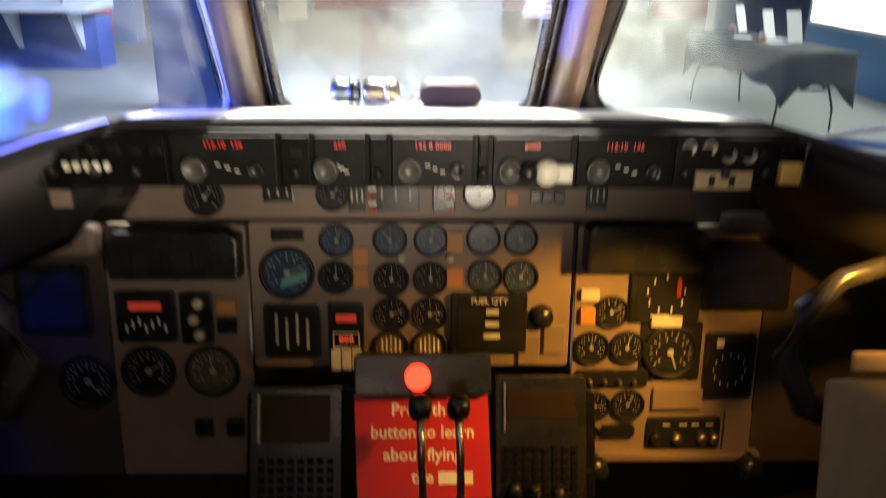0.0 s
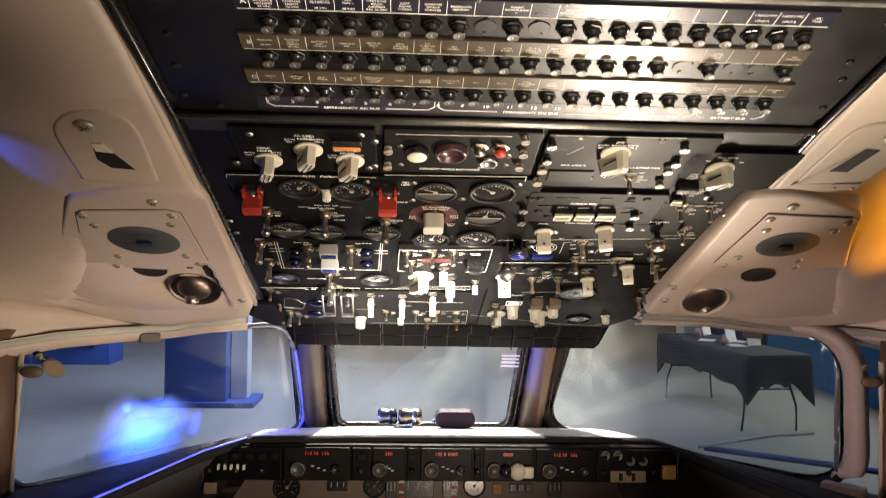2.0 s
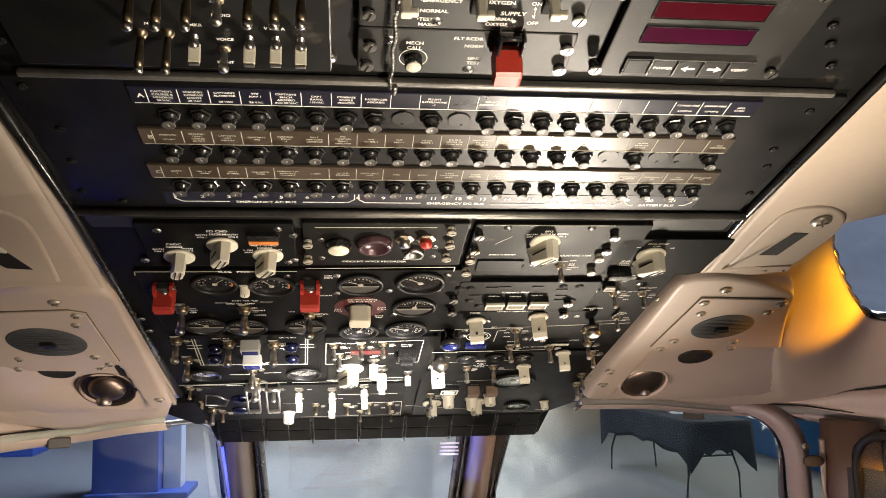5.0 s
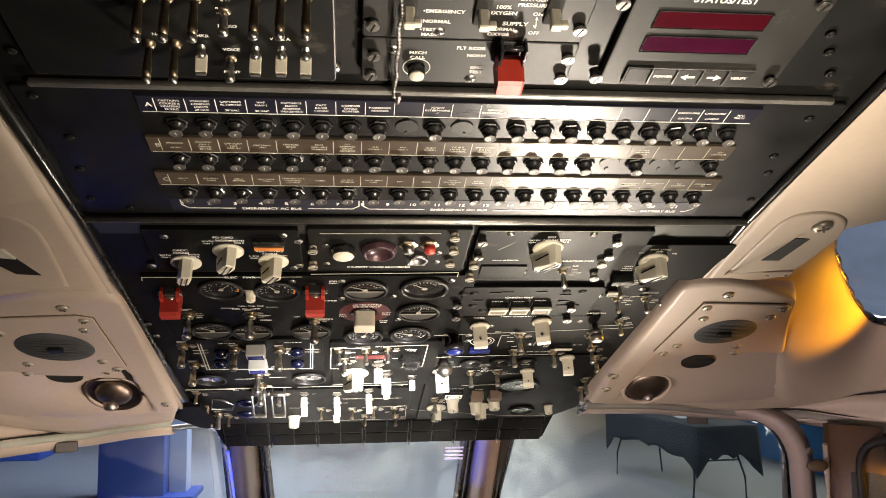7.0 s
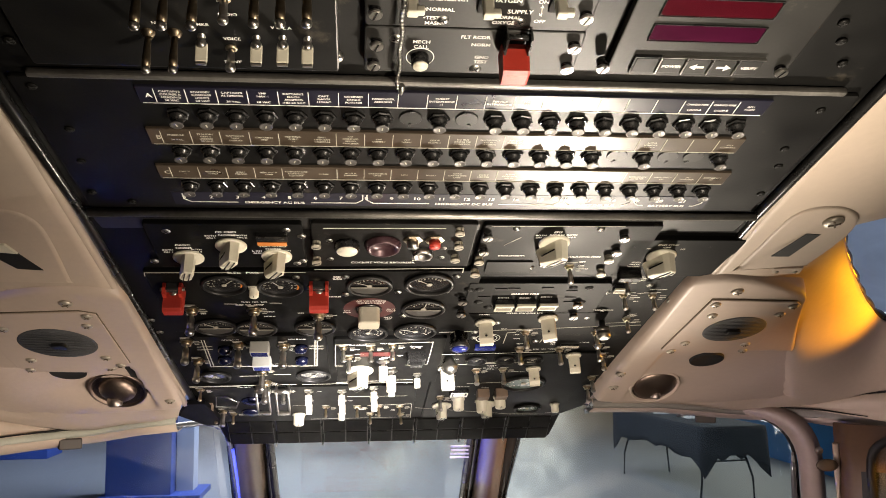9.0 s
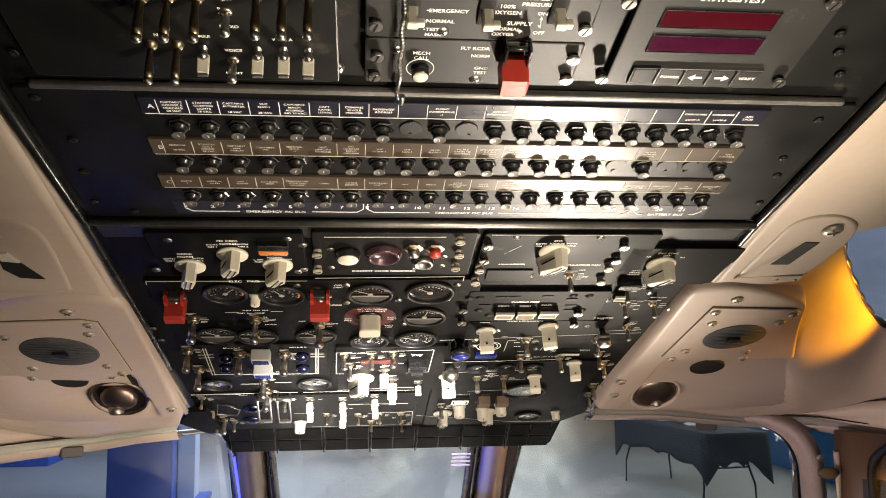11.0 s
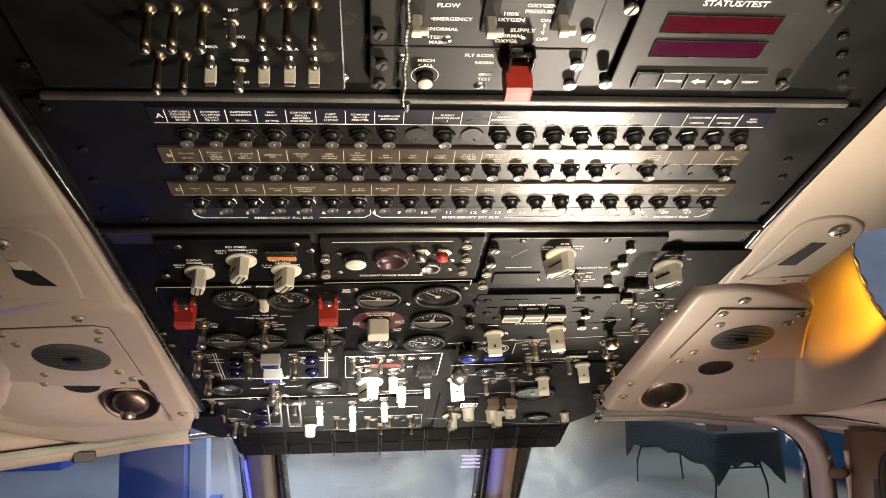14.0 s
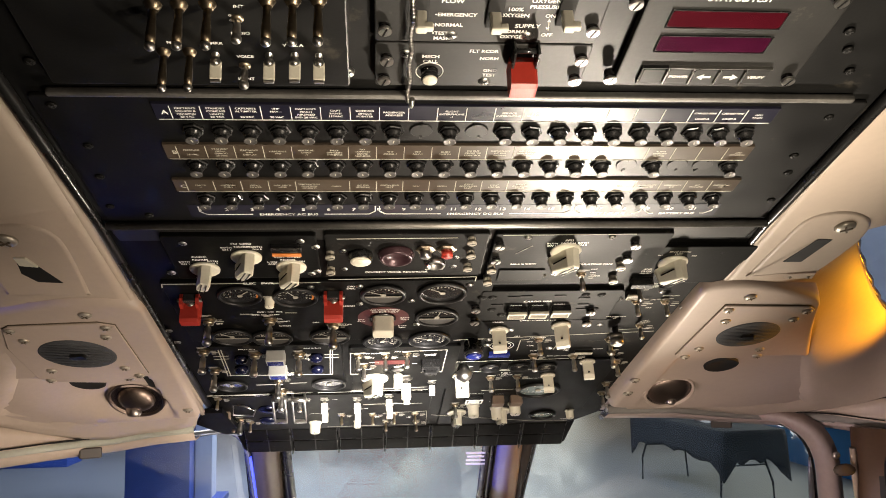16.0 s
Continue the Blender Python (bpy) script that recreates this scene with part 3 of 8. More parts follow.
BROWNT = mat("brown_window_trim", (0.13, 0.075, 0.045), 0.5, vary=0.15, stain=0.2, grain=14)
for side, holder in ((1, frame_r), (-1, frame_l)):
    bm = bmesh.new()
    sheet(bm, [[(side * (0.712 + (1.21 - z) * 0.17), 0.672 + (1.21 - z) * 0.27, z), (side * (0.722 + (1.21 - z) * 0.17), 0.645 + (1.21 - z) * 0.25, z), (side * (0.768 + (1.21 - z) * 0.19), 0.60 + (1.21 - z) * 0.2, z)] for z in (0.9, 1.05, 1.235)], thick=0.004)
    part("side_trim", bm, BROWNT, holder, "dark brown trim beside the window")
    bm = bmesh.new()
    tube(bm, [(side * (0.707 + (1.21 - z) * 0.175), 0.664 + (1.21 - z) * 0.27, z) for z in (0.93, 1.0, 1.06, 1.10, 1.115, 1.15, 1.20)], [0.004, 0.004, 0.003, 0.0045, 0.003, 0.005, 0.005], 8)
    part("edge_bead", bm, LINING, holder, "cream bead along the frame")
    bm = bmesh.new()
    lathe(bm, [(0.006, 0), (0.006, 0.004), (0.004, 0.006), (0, 0.006)], 12, pose(side * 0.683, 0.674, 1.188, 90))
    part("bolt", bm, STEEL, holder)
    bm = bmesh.new()
    lathe(bm, [(0.013, 0), (0.011, 0.006), (0.005, 0.008), (0, 0.008)], 14, pose(side * 0.693, 0.668, 1.165, 90) @ Matrix.Diagonal((1.5, 0.8, 1, 1)))
    part("worn_hole", bm, SLOTB, holder, "brown worn hole in the frame")
    # clip for the sun visor, hanging under the strip
    cx, cy, cz = (0.545, 0.798, 1.231) if side > 0 else (-0.555, 0.822, 1.205)
    clip = thing("visor_clip", Matrix.Translation((cx, cy, cz)) @ Matrix.Rotation(radians(-side * 25), 4, "Z"), "small dark brown visor clip under the window strip", "clip", "visor clips")
    bm = bmesh.new()
    prism(bm, rounded(0.036, 0.018, 0.003, 2), -0.008, 0.008, m=pose(0, 0, 0, 90), bevel=0.002)
    part("clip_block", bm, mat("dark_brown_plastic", (0.035, 0.025, 0.02), 0.4), clip)
    bm = bmesh.new()
    box(bm, (0.0, 0.0, 0.013), (0.05, 0.004, 0.006), 0.001)
    part("clip_strap", bm, GASKET, clip)
latch = thing("window_latch", Matrix.Translation((-0.672, 0.70, 1.168)) @ pose(0, 0, 0, 0, 25, 30), "worn olive-brown window latch knob", "latch")
bm = bmesh.new()
prism(bm, smooth_outline([(-0.018, 0.006), (-0.006, 0.012), (0.014, 0.008), (0.02, -0.004), (0.012, -0.013), (-0.004, -0.012), (-0.018, -0.004)], 3), -0.007, 0.007, m=pose(0, 0, 0, 90), bevel=0.003)
part("knob", bm, mat("worn_olive_paint", (0.17, 0.12, 0.05), 0.5, vary=0.25, stain=0.3), latch)
bm = bmesh.new()
lathe(bm, [(0.005, 0), (0.005, 0.03)], 10, m=pose(-0.012, 0, 0.004, 0, -70))
part("pivot", bm, BAKELITE, latch)
# sliding side windows behind the posts
for side in (1, -1):
    window("window_4" if side > 0 else "window_5", curve_corner([(side * 0.775, 0.66, 0.93), (side * 1.02, 0.10, 0.93), (side * 0.93, 0.10, 1.28), (side * 0.735, 0.62, 1.21)], 0.05), "dark sliding side window of the cockpit", 0.007, WALLP)

# ---- glareshield ----
RIM = [(-1.0, 0.25, 0.86), (-0.68, 0.60, 0.93), (-0.47, 0.885, 0.985), (-0.40, 0.925, 1.0), (-0.2, 0.935, 1.002), (0.0, 0.938, 1.003), (0.2, 0.94, 1.002), (0.40, 0.94, 1.0), (0.465, 0.90, 0.985), (0.68, 0.60, 0.93), (1.0, 0.25, 0.86)]
BASE = [(-1.05, 0.45, 0.94), (-0.79, 0.76, 0.943), (-0.57, 1.02, 0.943), (-0.37, 1.25, 0.94), (-0.2, 1.285, 0.942), (0.0, 1.285, 0.942), (0.15, 1.285, 0.942), (0.28, 1.285, 0.942), (0.47, 1.085, 0.943), (0.73, 0.82, 0.943), (1.05, 0.45, 0.94)]
root = thing("glareshield", Matrix(), "dark padded glareshield, painted paler where windshield light falls", "glareshield", kind="structure")
bm = bmesh.new()
rows = []
for k in range(6):
    f = k / 5
    rows.append([Vector(a).lerp(Vector(b), f) + Vector((0, 0, 0.012 * math.sin(math.pi * f))) for a, b in zip(RIM, BASE)])
sheet(bm, rows, thick=0.012)
# Centre faces take the pale grey that stands for light through the windshield.
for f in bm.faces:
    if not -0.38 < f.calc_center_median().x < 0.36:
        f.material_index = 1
part("top", bm, [GLARELIT, GLARE], root, "top with a pale grey centre for the light pool and black padded wings")
bm = bmesh.new()
tube(bm, [Vector(p) + Vector((0, -0.002, -0.006)) for p in RIM], 0.011, 10)
part("padded_rim", bm, GLARE, root, "black padded rim")
bm = bmesh.new()
tube(bm, [Vector(p) + Vector((0.004, -0.009, 0.004)) for p in (RIM[1], Vector(RIM[1]).lerp(Vector(RIM[2]), 0.5), RIM[2], RIM[3])], [0.0022, 0.0022, 0.002, 0.0016], 8)
part("edge_strip", bm, BLUELINE, root, "thin glowing blue light strip along the rim")
bm = bmesh.new()
under = [[], [], []]
for p in RIM:
    mid = abs(p[0]) < 0.45
    under[0].append(Vector(p) + Vector((0, 0.0, -0.012)))
    under[1].append(Vector((p[0] * 1.01, p[1] + 0.02, p[2] - 0.016)) if mid else Vector((p[0] * 1.04, p[1] + 0.05, p[2] - 0.1)))
    under[2].append(Vector((p[0], p[1] + 0.2, p[2] - 0.03)) if mid else Vector((p[0] * 1.1, p[1] + 0.15, p[2] - 0.18)))
sheet(bm, under, thick=0.004)
part("skirt", bm, WALLP, root, "dark brown skirt under the rim")

# film on the inside of one pane, shaped and tinted blue to give the glow there
film = bpy.data.materials.new("dust_film")
film.use_nodes = True
t = film.node_tree
out = t.nodes["Material Output"]
t.nodes.remove(t.nodes["Principled BSDF"])
# Blue of the glow is put into the film's own colour.
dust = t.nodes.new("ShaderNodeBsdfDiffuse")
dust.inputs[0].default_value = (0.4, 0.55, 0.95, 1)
clear = t.nodes.new("ShaderNodeBsdfTransparent")
pos = t.nodes.new("ShaderNodeTexCoord")
ns = t.nodes.new("ShaderNodeTexNoise")
ns.inputs["Scale"].default_value, ns.inputs["Detail"].default_value = 9, 4
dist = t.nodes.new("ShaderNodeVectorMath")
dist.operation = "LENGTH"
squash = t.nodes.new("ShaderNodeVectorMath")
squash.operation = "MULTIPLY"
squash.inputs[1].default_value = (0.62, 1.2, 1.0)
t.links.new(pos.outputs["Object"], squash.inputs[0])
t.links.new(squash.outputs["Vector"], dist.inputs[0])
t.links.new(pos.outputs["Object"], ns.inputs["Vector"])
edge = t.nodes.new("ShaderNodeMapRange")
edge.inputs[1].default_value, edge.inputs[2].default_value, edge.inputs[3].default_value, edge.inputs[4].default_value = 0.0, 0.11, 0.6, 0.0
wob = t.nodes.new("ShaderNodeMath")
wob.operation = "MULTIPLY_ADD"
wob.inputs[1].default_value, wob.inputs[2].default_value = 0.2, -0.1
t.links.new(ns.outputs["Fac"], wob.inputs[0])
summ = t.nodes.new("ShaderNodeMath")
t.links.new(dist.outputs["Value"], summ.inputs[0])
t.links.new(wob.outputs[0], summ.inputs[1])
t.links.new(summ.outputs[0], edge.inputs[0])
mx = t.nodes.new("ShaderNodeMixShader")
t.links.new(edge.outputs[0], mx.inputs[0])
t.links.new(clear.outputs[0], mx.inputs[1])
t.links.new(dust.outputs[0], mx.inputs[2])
t.links.new(mx.outputs[0], out.inputs[0])
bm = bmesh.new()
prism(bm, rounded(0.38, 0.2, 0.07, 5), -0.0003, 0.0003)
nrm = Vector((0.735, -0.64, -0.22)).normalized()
patch = part("dust_film", bm, film, left_window, "hazy film on the pane, shaped and tinted like the blue glow", m=Matrix.Translation(Vector((-0.622, 0.932, 0.998)) + nrm * 0.012) @ nrm.to_track_quat("Z", "Y").to_matrix().to_4x4())
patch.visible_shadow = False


# ---- pieces that the overhead units share; local z points at the crew ----
def m_toggle(bm):
    lathe(bm, [(0.0062, 0), (0.0062, 0.0025), (0.0052, 0.003)], 6, mi=0, smooth=False)
    lathe(bm, [(0.0042, 0.003), (0.0042, 0.006), (0.0025, 0.0068)], 14, mi=0)
    lathe(bm, [(0.0015, 0.006), (0.0016, 0.0085), (0.0026, 0.0105), (0.0028, 0.0205), (0.0024, 0.0212), (0.0034, 0.0225), (0.0036, 0.0255), (0.0027, 0.0275), (0, 0.0282)], 14, mi=1)


def m_bat(bm):
    """A long bat lever: dark collar, tapering shaft, small bright ball."""
    lathe(bm, [(0.0046, 0), (0.0046, 0.003), (0.0036, 0.0042), (0.0024, 0.007)], 14, mi=0)
    lathe(bm, [(0.0017, 0.006), (0.0019, 0.013), (0.0024, 0.022), (0.0022, 0.0272)], 14, mi=0)
    lathe(bm, [(0.0019, 0.0268), (0.0025, 0.0282), (0.0024, 0.0300), (0.0014, 0.0311), (0, 0.0314)], 14, mi=1)


def m_flag(bm):
    """A short lever with a steel ball over a white blade."""
    lathe(bm, [(0.0055, 0), (0.0055, 0.0025), (0.0035, 0.004), (0.0022, 0.0075)], 12, mi=0)
    lathe(bm, [(0.0, 0.006), (0.0030, 0.0072), (0.0042, 0.0100), (0.0030, 0.0128), (0, 0.014)], 14, mi=0)
    box(bm, (0, -0.0022, 0.0165), (0.0088, 0.0035, 0.0150), 0.001, mi=1)
    box(bm, (0, -0.0022, 0.0248), (0.0080, 0.0030, 0.0028), 0.0008, mi=0)


def m_stubby(bm):
    lathe(bm, [(0.005, 0), (0.005, 0.002), (0.004, 0.003)], 6, mi=0, smooth=False)
    lathe(bm, [(0.0014, 0.003), (0.002, 0.012), (0.0024, 0.0145), (0, 0.016)], 10, mi=1)


def m_paddle(bm):
    lathe(bm, [(0.0055, 0), (0.0055, 0.0025), (0.004, 0.003)], 6, mi=0, smooth=False)
    box(bm, (0, 0, 0.006), (0.003, 0.003, 0.008), mi=0)
    box(bm, (0, 0, 0.0165), (0.0075, 0.0055, 0.0175), 0.0012, mi=1)


def m_pointer(bm):
    lathe(bm, [(0.0140, 0), (0.0140, 0.0022), (0.0130, 0.0032), (0.009, 0.0036)], 30, mi=0)
    # crisp wedge with a raked nose; two dark lines run along it and meet under the nose
    pts = [(0.0060, -0.0165), (0.0064, 0.006), (0.0040, 0.0120), (-0.0040, 0.0120), (-0.0064, 0.006), (-0.0060, -0.0165), (-0.0030, -0.0205), (0.0030, -0.0205)]
    n = len(pts)
    rings = [[bm.verts.new((x * k, y * q + dy, z - (0.004 if y < -0.01 and z > 0.01 else 0.0))) for x, y in pts] for z, k, q, dy in ((0.003, 1.0, 1.0, 0.0), (0.0205, 0.92, 0.86, 0.0), (0.0215, 0.84, 0.80, 0.0))]
    for lo, hi in zip(rings, rings[1:]):
        for i in range(n):
            bm.faces.new((lo[i], hi[i], hi[(i + 1) % n], lo[(i + 1) % n]))
    bm.faces.new(rings[-1])
    bmesh.ops.recalc_face_normals(bm, faces=bm.faces[:])


def m_pointer_lines(bm):
    """The dark lines printed on a pointer knob."""
    for x in (-0.0022, 0.0022):
        box(bm, (x, 0.0, 0.0216), (0.0011, 0.019, 0.0007), mi=0, m=pose(0, 0, 0, 3))
        box(bm, (x * 0.95, -0.0192, 0.0098), (0.0011, 0.0016, 0.0125), mi=0, m=pose(0, 0, 0, -6))
        box(bm, (x * 2.86, -0.003, 0.0115), (0.0006, 0.016, 0.0012), mi=0)
    box(bm, (0, -0.0206, 0.0042), (0.0050, 0.0010, 0.0012), mi=0)


def m_rotary(bm):
    lathe(bm, [(0.009, 0), (0.009, 0.003), (0.0075, 0.004), (0.0072, 0.02), (0.006, 0.022), (0, 0.022)], 18, mi=0)
    box(bm, (0, 0.004, 0.0222), (0.001, 0.007, 0.0006), mi=1)


def m_block(bm):
    prism(bm, rounded(0.021, 0.019, 0.004), 0.002, 0.025, mi=0, bevel=0.002)
    lathe(bm, [(0.013, 0), (0.013, 0.003)], 20, mi=1)


def m_dzus(bm):
    lathe(bm, [(0.005, 0), (0.005, 0.0016), (0.0042, 0.0026), (0, 0.0026)], 14, mi=0)
    box(bm, (0, 0, 0.0027), (0.0075, 0.0011, 0.0006), mi=1, m=pose(0, 0, 0, 0, 0, 35))


def m_standoff(bm):
    lathe(bm, [(0.0045, 0), (0.0045, 0.012)], 16, mi=0)
    lathe(bm, [(0.0053, 0.012), (0.0053, 0.0155)], 16, mi=0)
    lathe(bm, [(0.0047, 0.0155), (0.0043, 0.0162)], 16, mi=0)
    box(bm, (0, 0, 0.0162), (0.0085, 0.0012, 0.0006), mi=1, m=pose(0, 0, 0, 0, 0, 20))


def m_screw(bm):
    lathe(bm, [(0.006, 0), (0.0055, 0.0014), (0.0035, 0.0024), (0, 0.0027)], 14, mi=0)
    for a in (30, 120):
        box(bm, (0, 0, 0.0025), (0.0065, 0.0011, 0.0008), mi=1, m=pose(0, 0, 0, 0, 0, a))


def m_breaker(bm):
    lathe(bm, [(0.0092, 0), (0.0092, 0.0035), (0.0080, 0.0048)], 6, mi=0, smooth=False)
    lathe(bm, [(0.0068, 0.004), (0.0068, 0.0085), (0.006, 0.0094), (0.0057, 0.012), (0.0048, 0.013), (0.0048, 0.0205), (0.0052, 0.0212)], 18, mi=0)
    lathe(bm, [(0.0052, 0.0212), (0.0054, 0.022), (0.0048, 0.0228), (0.0043, 0.0224), (0, 0.0222)], 18, mi=2)
    box(bm, (0, 0, 0.0224), (0.0009, 0.0034, 0.0004), mi=1)


def m_blank(bm):
    lathe(bm, [(0.0092, 0), (0.0092, 0.0009), (0.0088, 0.0012), (0, 0.0012)], 26, mi=0, smooth=False)
    box(bm, (0, 0.0085, 0.001), (0.002, 0.004, 0.002), mi=0)
    box(bm, (0, -0.0085, 0.001), (0.002, 0.004, 0.002), mi=0)


def m_guard(bm):
    """Hinged guard: two ears round a dark pivot, a broad flap hanging down."""
    yz = Matrix(((0, 0, 1, 0), (1, 0, 0, 0), (0, 1, 0, 0), (0, 0, 0, 1)))
    prism(bm, [(-0.0100, 0.001), (0.0035, 0.001), (0.0050, 0.008), (0.0035, 0.030), (0.0015, 0.034), (-0.0088, 0.034), (-0.0100, 0.031)], -0.0098, 0.0098, m=yz, mi=0, bevel=0.0018)
    for x in (-0.0082, 0.0082):
        prism(bm, [(0.001, 0.002), (0.0125, 0.002), (0.0135, 0.008), (0.0115, 0.016), (0.001, 0.018)], x - 0.0017, x + 0.0017, m=yz, mi=0)
    box(bm, (0, 0.0085, 0.006), (0.0130, 0.008, 0.010), 0.001, mi=2)
    lathe(bm, [(0.0022, -0.0125), (0.0022, 0.0125)], 10, pose(0, 0.009, 0.009, 0, 90), mi=1)
    lathe(bm, [(0.0042, 0.0), (0.0042, 0.0008), (0, 0.0009)], 14, pose(0, 0.0048, 0.011, -90), mi=1)


def m_bar_knob(bm):
    lathe(bm, [(0.0105, 0), (0.0105, 0.003), (0.009, 0.004)], 22, mi=0)
    prism(bm, [(-0.0045, 0.003), (0.0045, 0.003), (0.0040, 0.022), (0.0015, 0.0275), (-0.0035, 0.0285)], -0.0072, 0.0072, m=Matrix(((0, 0, 1, 0), (1, 0, 0, 0), (0, 1, 0, 0), (0, 0, 0, 1))), mi=0, bevel=0.0016)
    lathe(bm, [(0.0012, 0.0), (0.0012, 0.0006), (0, 0.0006)], 10, pose(0, 0.0043, 0.019, -90), mi=1)


def m_dark_stud(bm):
    lathe(bm, [(0.0047, 0), (0.0047, 0.0085)], 16, mi=0)
    lathe(bm, [(0.0055, 0.0085), (0.0055, 0.0108)], 18, mi=1)
    lathe(bm, [(0.0048, 0.0108), (0.0046, 0.0114)], 18, mi=1)
    box(bm, (0, 0, 0.0113), (0.0088, 0.0015, 0.0007), mi=0, m=pose(0, 0, 0, 0, 0, 70))


def m_wire_guard(bm):
    for s in (-1, 1):
        tube(bm, [(s * 0.007, 0.02, 0.001), (s * 0.007, 0.018, 0.012), (s * 0.007, -0.008, 0.024), (s * 0.006, -0.012, 0.026)], 0.0014, 6, mi=0)
    box(bm, (0, -0.012, 0.025), (0.015, 0.006, 0.004), 0.001, mi=0)
    lathe(bm, [(0.003, -0.009), (0.003, 0.009)], 10, pose(0, 0.018, 0.008, 0, 90), mi=0)


def m_cap(bm):
    """A square lamp cap: dark case, clear grey window, bright upper bar."""
    prism(bm, rounded(0.0205, 0.0175, 0.0012, 2), 0, 0.007, mi=1, bevel=0.0008)
    box(bm, (0, -0.0018, 0.0073), (0.0160, 0.0105, 0.0012), 0.0004, mi=2)
    box(bm, (0, 0.0064, 0.0085), (0.0205, 0.0036, 0.0034), 0.0007, mi=0)
    for x in (-0.0091, 0.0091):
        box(bm, (x, -0.0014, 0.0079), (0.0016, 0.0128, 0.0016), 0.0003, mi=0)
    box(bm, (0, -0.0080, 0.0079), (0.0195, 0.0014, 0.0016), 0.0003, mi=0)


def m_caption(bm):
    """Small printed bars beside a switch."""
    for x, y, w in ((0.0, 0.0, 0.0125), (-0.0022, -0.0034, 0.0078)):
        box(bm, (x, y, 0.0002), (w, 0.0017, 0.0003))


def m_caption_side(bm):
    for x, y, w in ((0.0, 0.0, 0.0075), (0.0008, -0.0052, 0.0092), (-0.0006, -0.0104, 0.0062)):
        box(bm, (x, y, 0.0002), (w, 0.0015, 0.0003))


DARKBRASS = mat("dark_worn_brass", (0.20, 0.16, 0.11), 0.38, 1.0, vary=0.3, stain=0.3, bump=0.05)
STUDC = mat("cream_grey_stud", (0.36, 0.33, 0.27), 0.4, 0.2, vary=0.25, stain=0.3, bump=0)
CAPGLASS = mat("grey_lamp_glass", (0.32, 0.30, 0.25), 0.2, vary=0.15, stain=0.2, bump=0, coat=0.6)
PAINTF = mat("thin_faded_print", (0.34, 0.32, 0.27), 0.6, vary=0.25, stain=0.3, bump=0)
TIPGREY = mat("worn_grey_tip", (0.1, 0.095, 0.09), 0.4, 0.4, vary=0.3, bump=0)

KINDS = {
    "toggle_switch": (m_toggle, (BRASSY, STEEL)), "small_toggle": (m_stubby, (BRASSY, BRASSY)), "paddle_switch": (m_paddle, (STEEL, WHITEP)),
    "pointer_knob": (m_pointer, (WHITEP,)), "rotary_knob": (m_rotary, (WHITEP, BAKELITE)), "selector_knob": (m_block, (WHITEP, BAKELITE)), "bar_knob": (m_bar_knob, (WHITEP, BAKELITE)), "dark_stud": (m_dark_stud, (BAKELITE, STEEL)),
    "quarter_turn_fastener": (m_dzus, (STEEL, DARK)), "panel_stud": (m_standoff, (STUDC, DARK)), "screw": (m_screw, (STEEL, DARK)), "dark_screw": (m_screw, (BLACKG, DARK)),
    "circuit_breaker": (m_breaker, (BAKELITE, PAINTD, TIPGREY)), "blanking_disc": (m_blank, (SATING,)), "red_guard": (m_guard, (REDP, STEEL, DARK)), "bat_lever": (m_bat, (DARKBRASS, STEEL)), "flag_switch": (m_flag, (STEEL, WHITEP)), "caption": (m_caption, (PAINTF,)), "side_caption": (m_caption_side, (PAINTF,)),
    "wire_guard": (m_wire_guard, (STEEL,)), "lamp_cap": (m_cap, (WHITEP, BAKELITE, CAPGLASS)),
}


TALL = {"circuit_breaker": 0.52, "toggle_switch": 0.8, "paddle_switch": 0.72, "rotary_knob": 0.75, "bar_knob": 0.9, "pointer_knob": 1.0, "red_guard": 0.85, "panel_stud": 0.75, "selector_knob": 0.75, "bat_lever": 0.85}


def add(unit, kind, u, v, lean=0.0, turn=0.0, size=1.0, w=0.0, label="", sway=0.0, base=None):
    """Sets one shared piece on a unit at (u, v); lean: degrees towards -v."""
    build, mats = KINDS[kind]
    me = shared(kind, build, mats)
    if base is None and kind in ("toggle_switch", "paddle_switch", "small_toggle", "rotary_knob", "bar_knob") and unit.name not in ("audio_panel", "oxygen_panel", "status_panel"):
        put("caption", shared("caption", *KINDS["caption"]), unit, "", pose(u, v + 0.0135 * size ** 0.5, w + 0.0032))
        if kind in ("toggle_switch", "small_toggle"):
            put("caption", shared("side_caption", *KINDS["side_caption"]), unit, "", pose(u + 0.0125, v + 0.003, w + 0.0032))
    ob = put(kind, me, unit, label, (base or Matrix()) @ pose(u, v, w, lean, sway, turn) @ Matrix.Diagonal((size, size, size * TALL.get(kind, 1.0), 1)))
    if kind == "pointer_knob":
        put("index_line", shared("index_line", m_pointer_lines, (BAKELITE,)), ob)
    return ob


BEZEL = mat("satin_black_bezel", (0.009, 0.009, 0.009), 0.42, spec=0.3, vary=0.3, bump=0.05)
DIAL = mat("black_dial", (0.014, 0.014, 0.015), 0.22, vary=0.2, bump=0, coat=0.6)
DIALP = mat("pale_green_dial", (0.14, 0.19, 0.18), 0.25, vary=0.15, bump=0, coat=0.6)


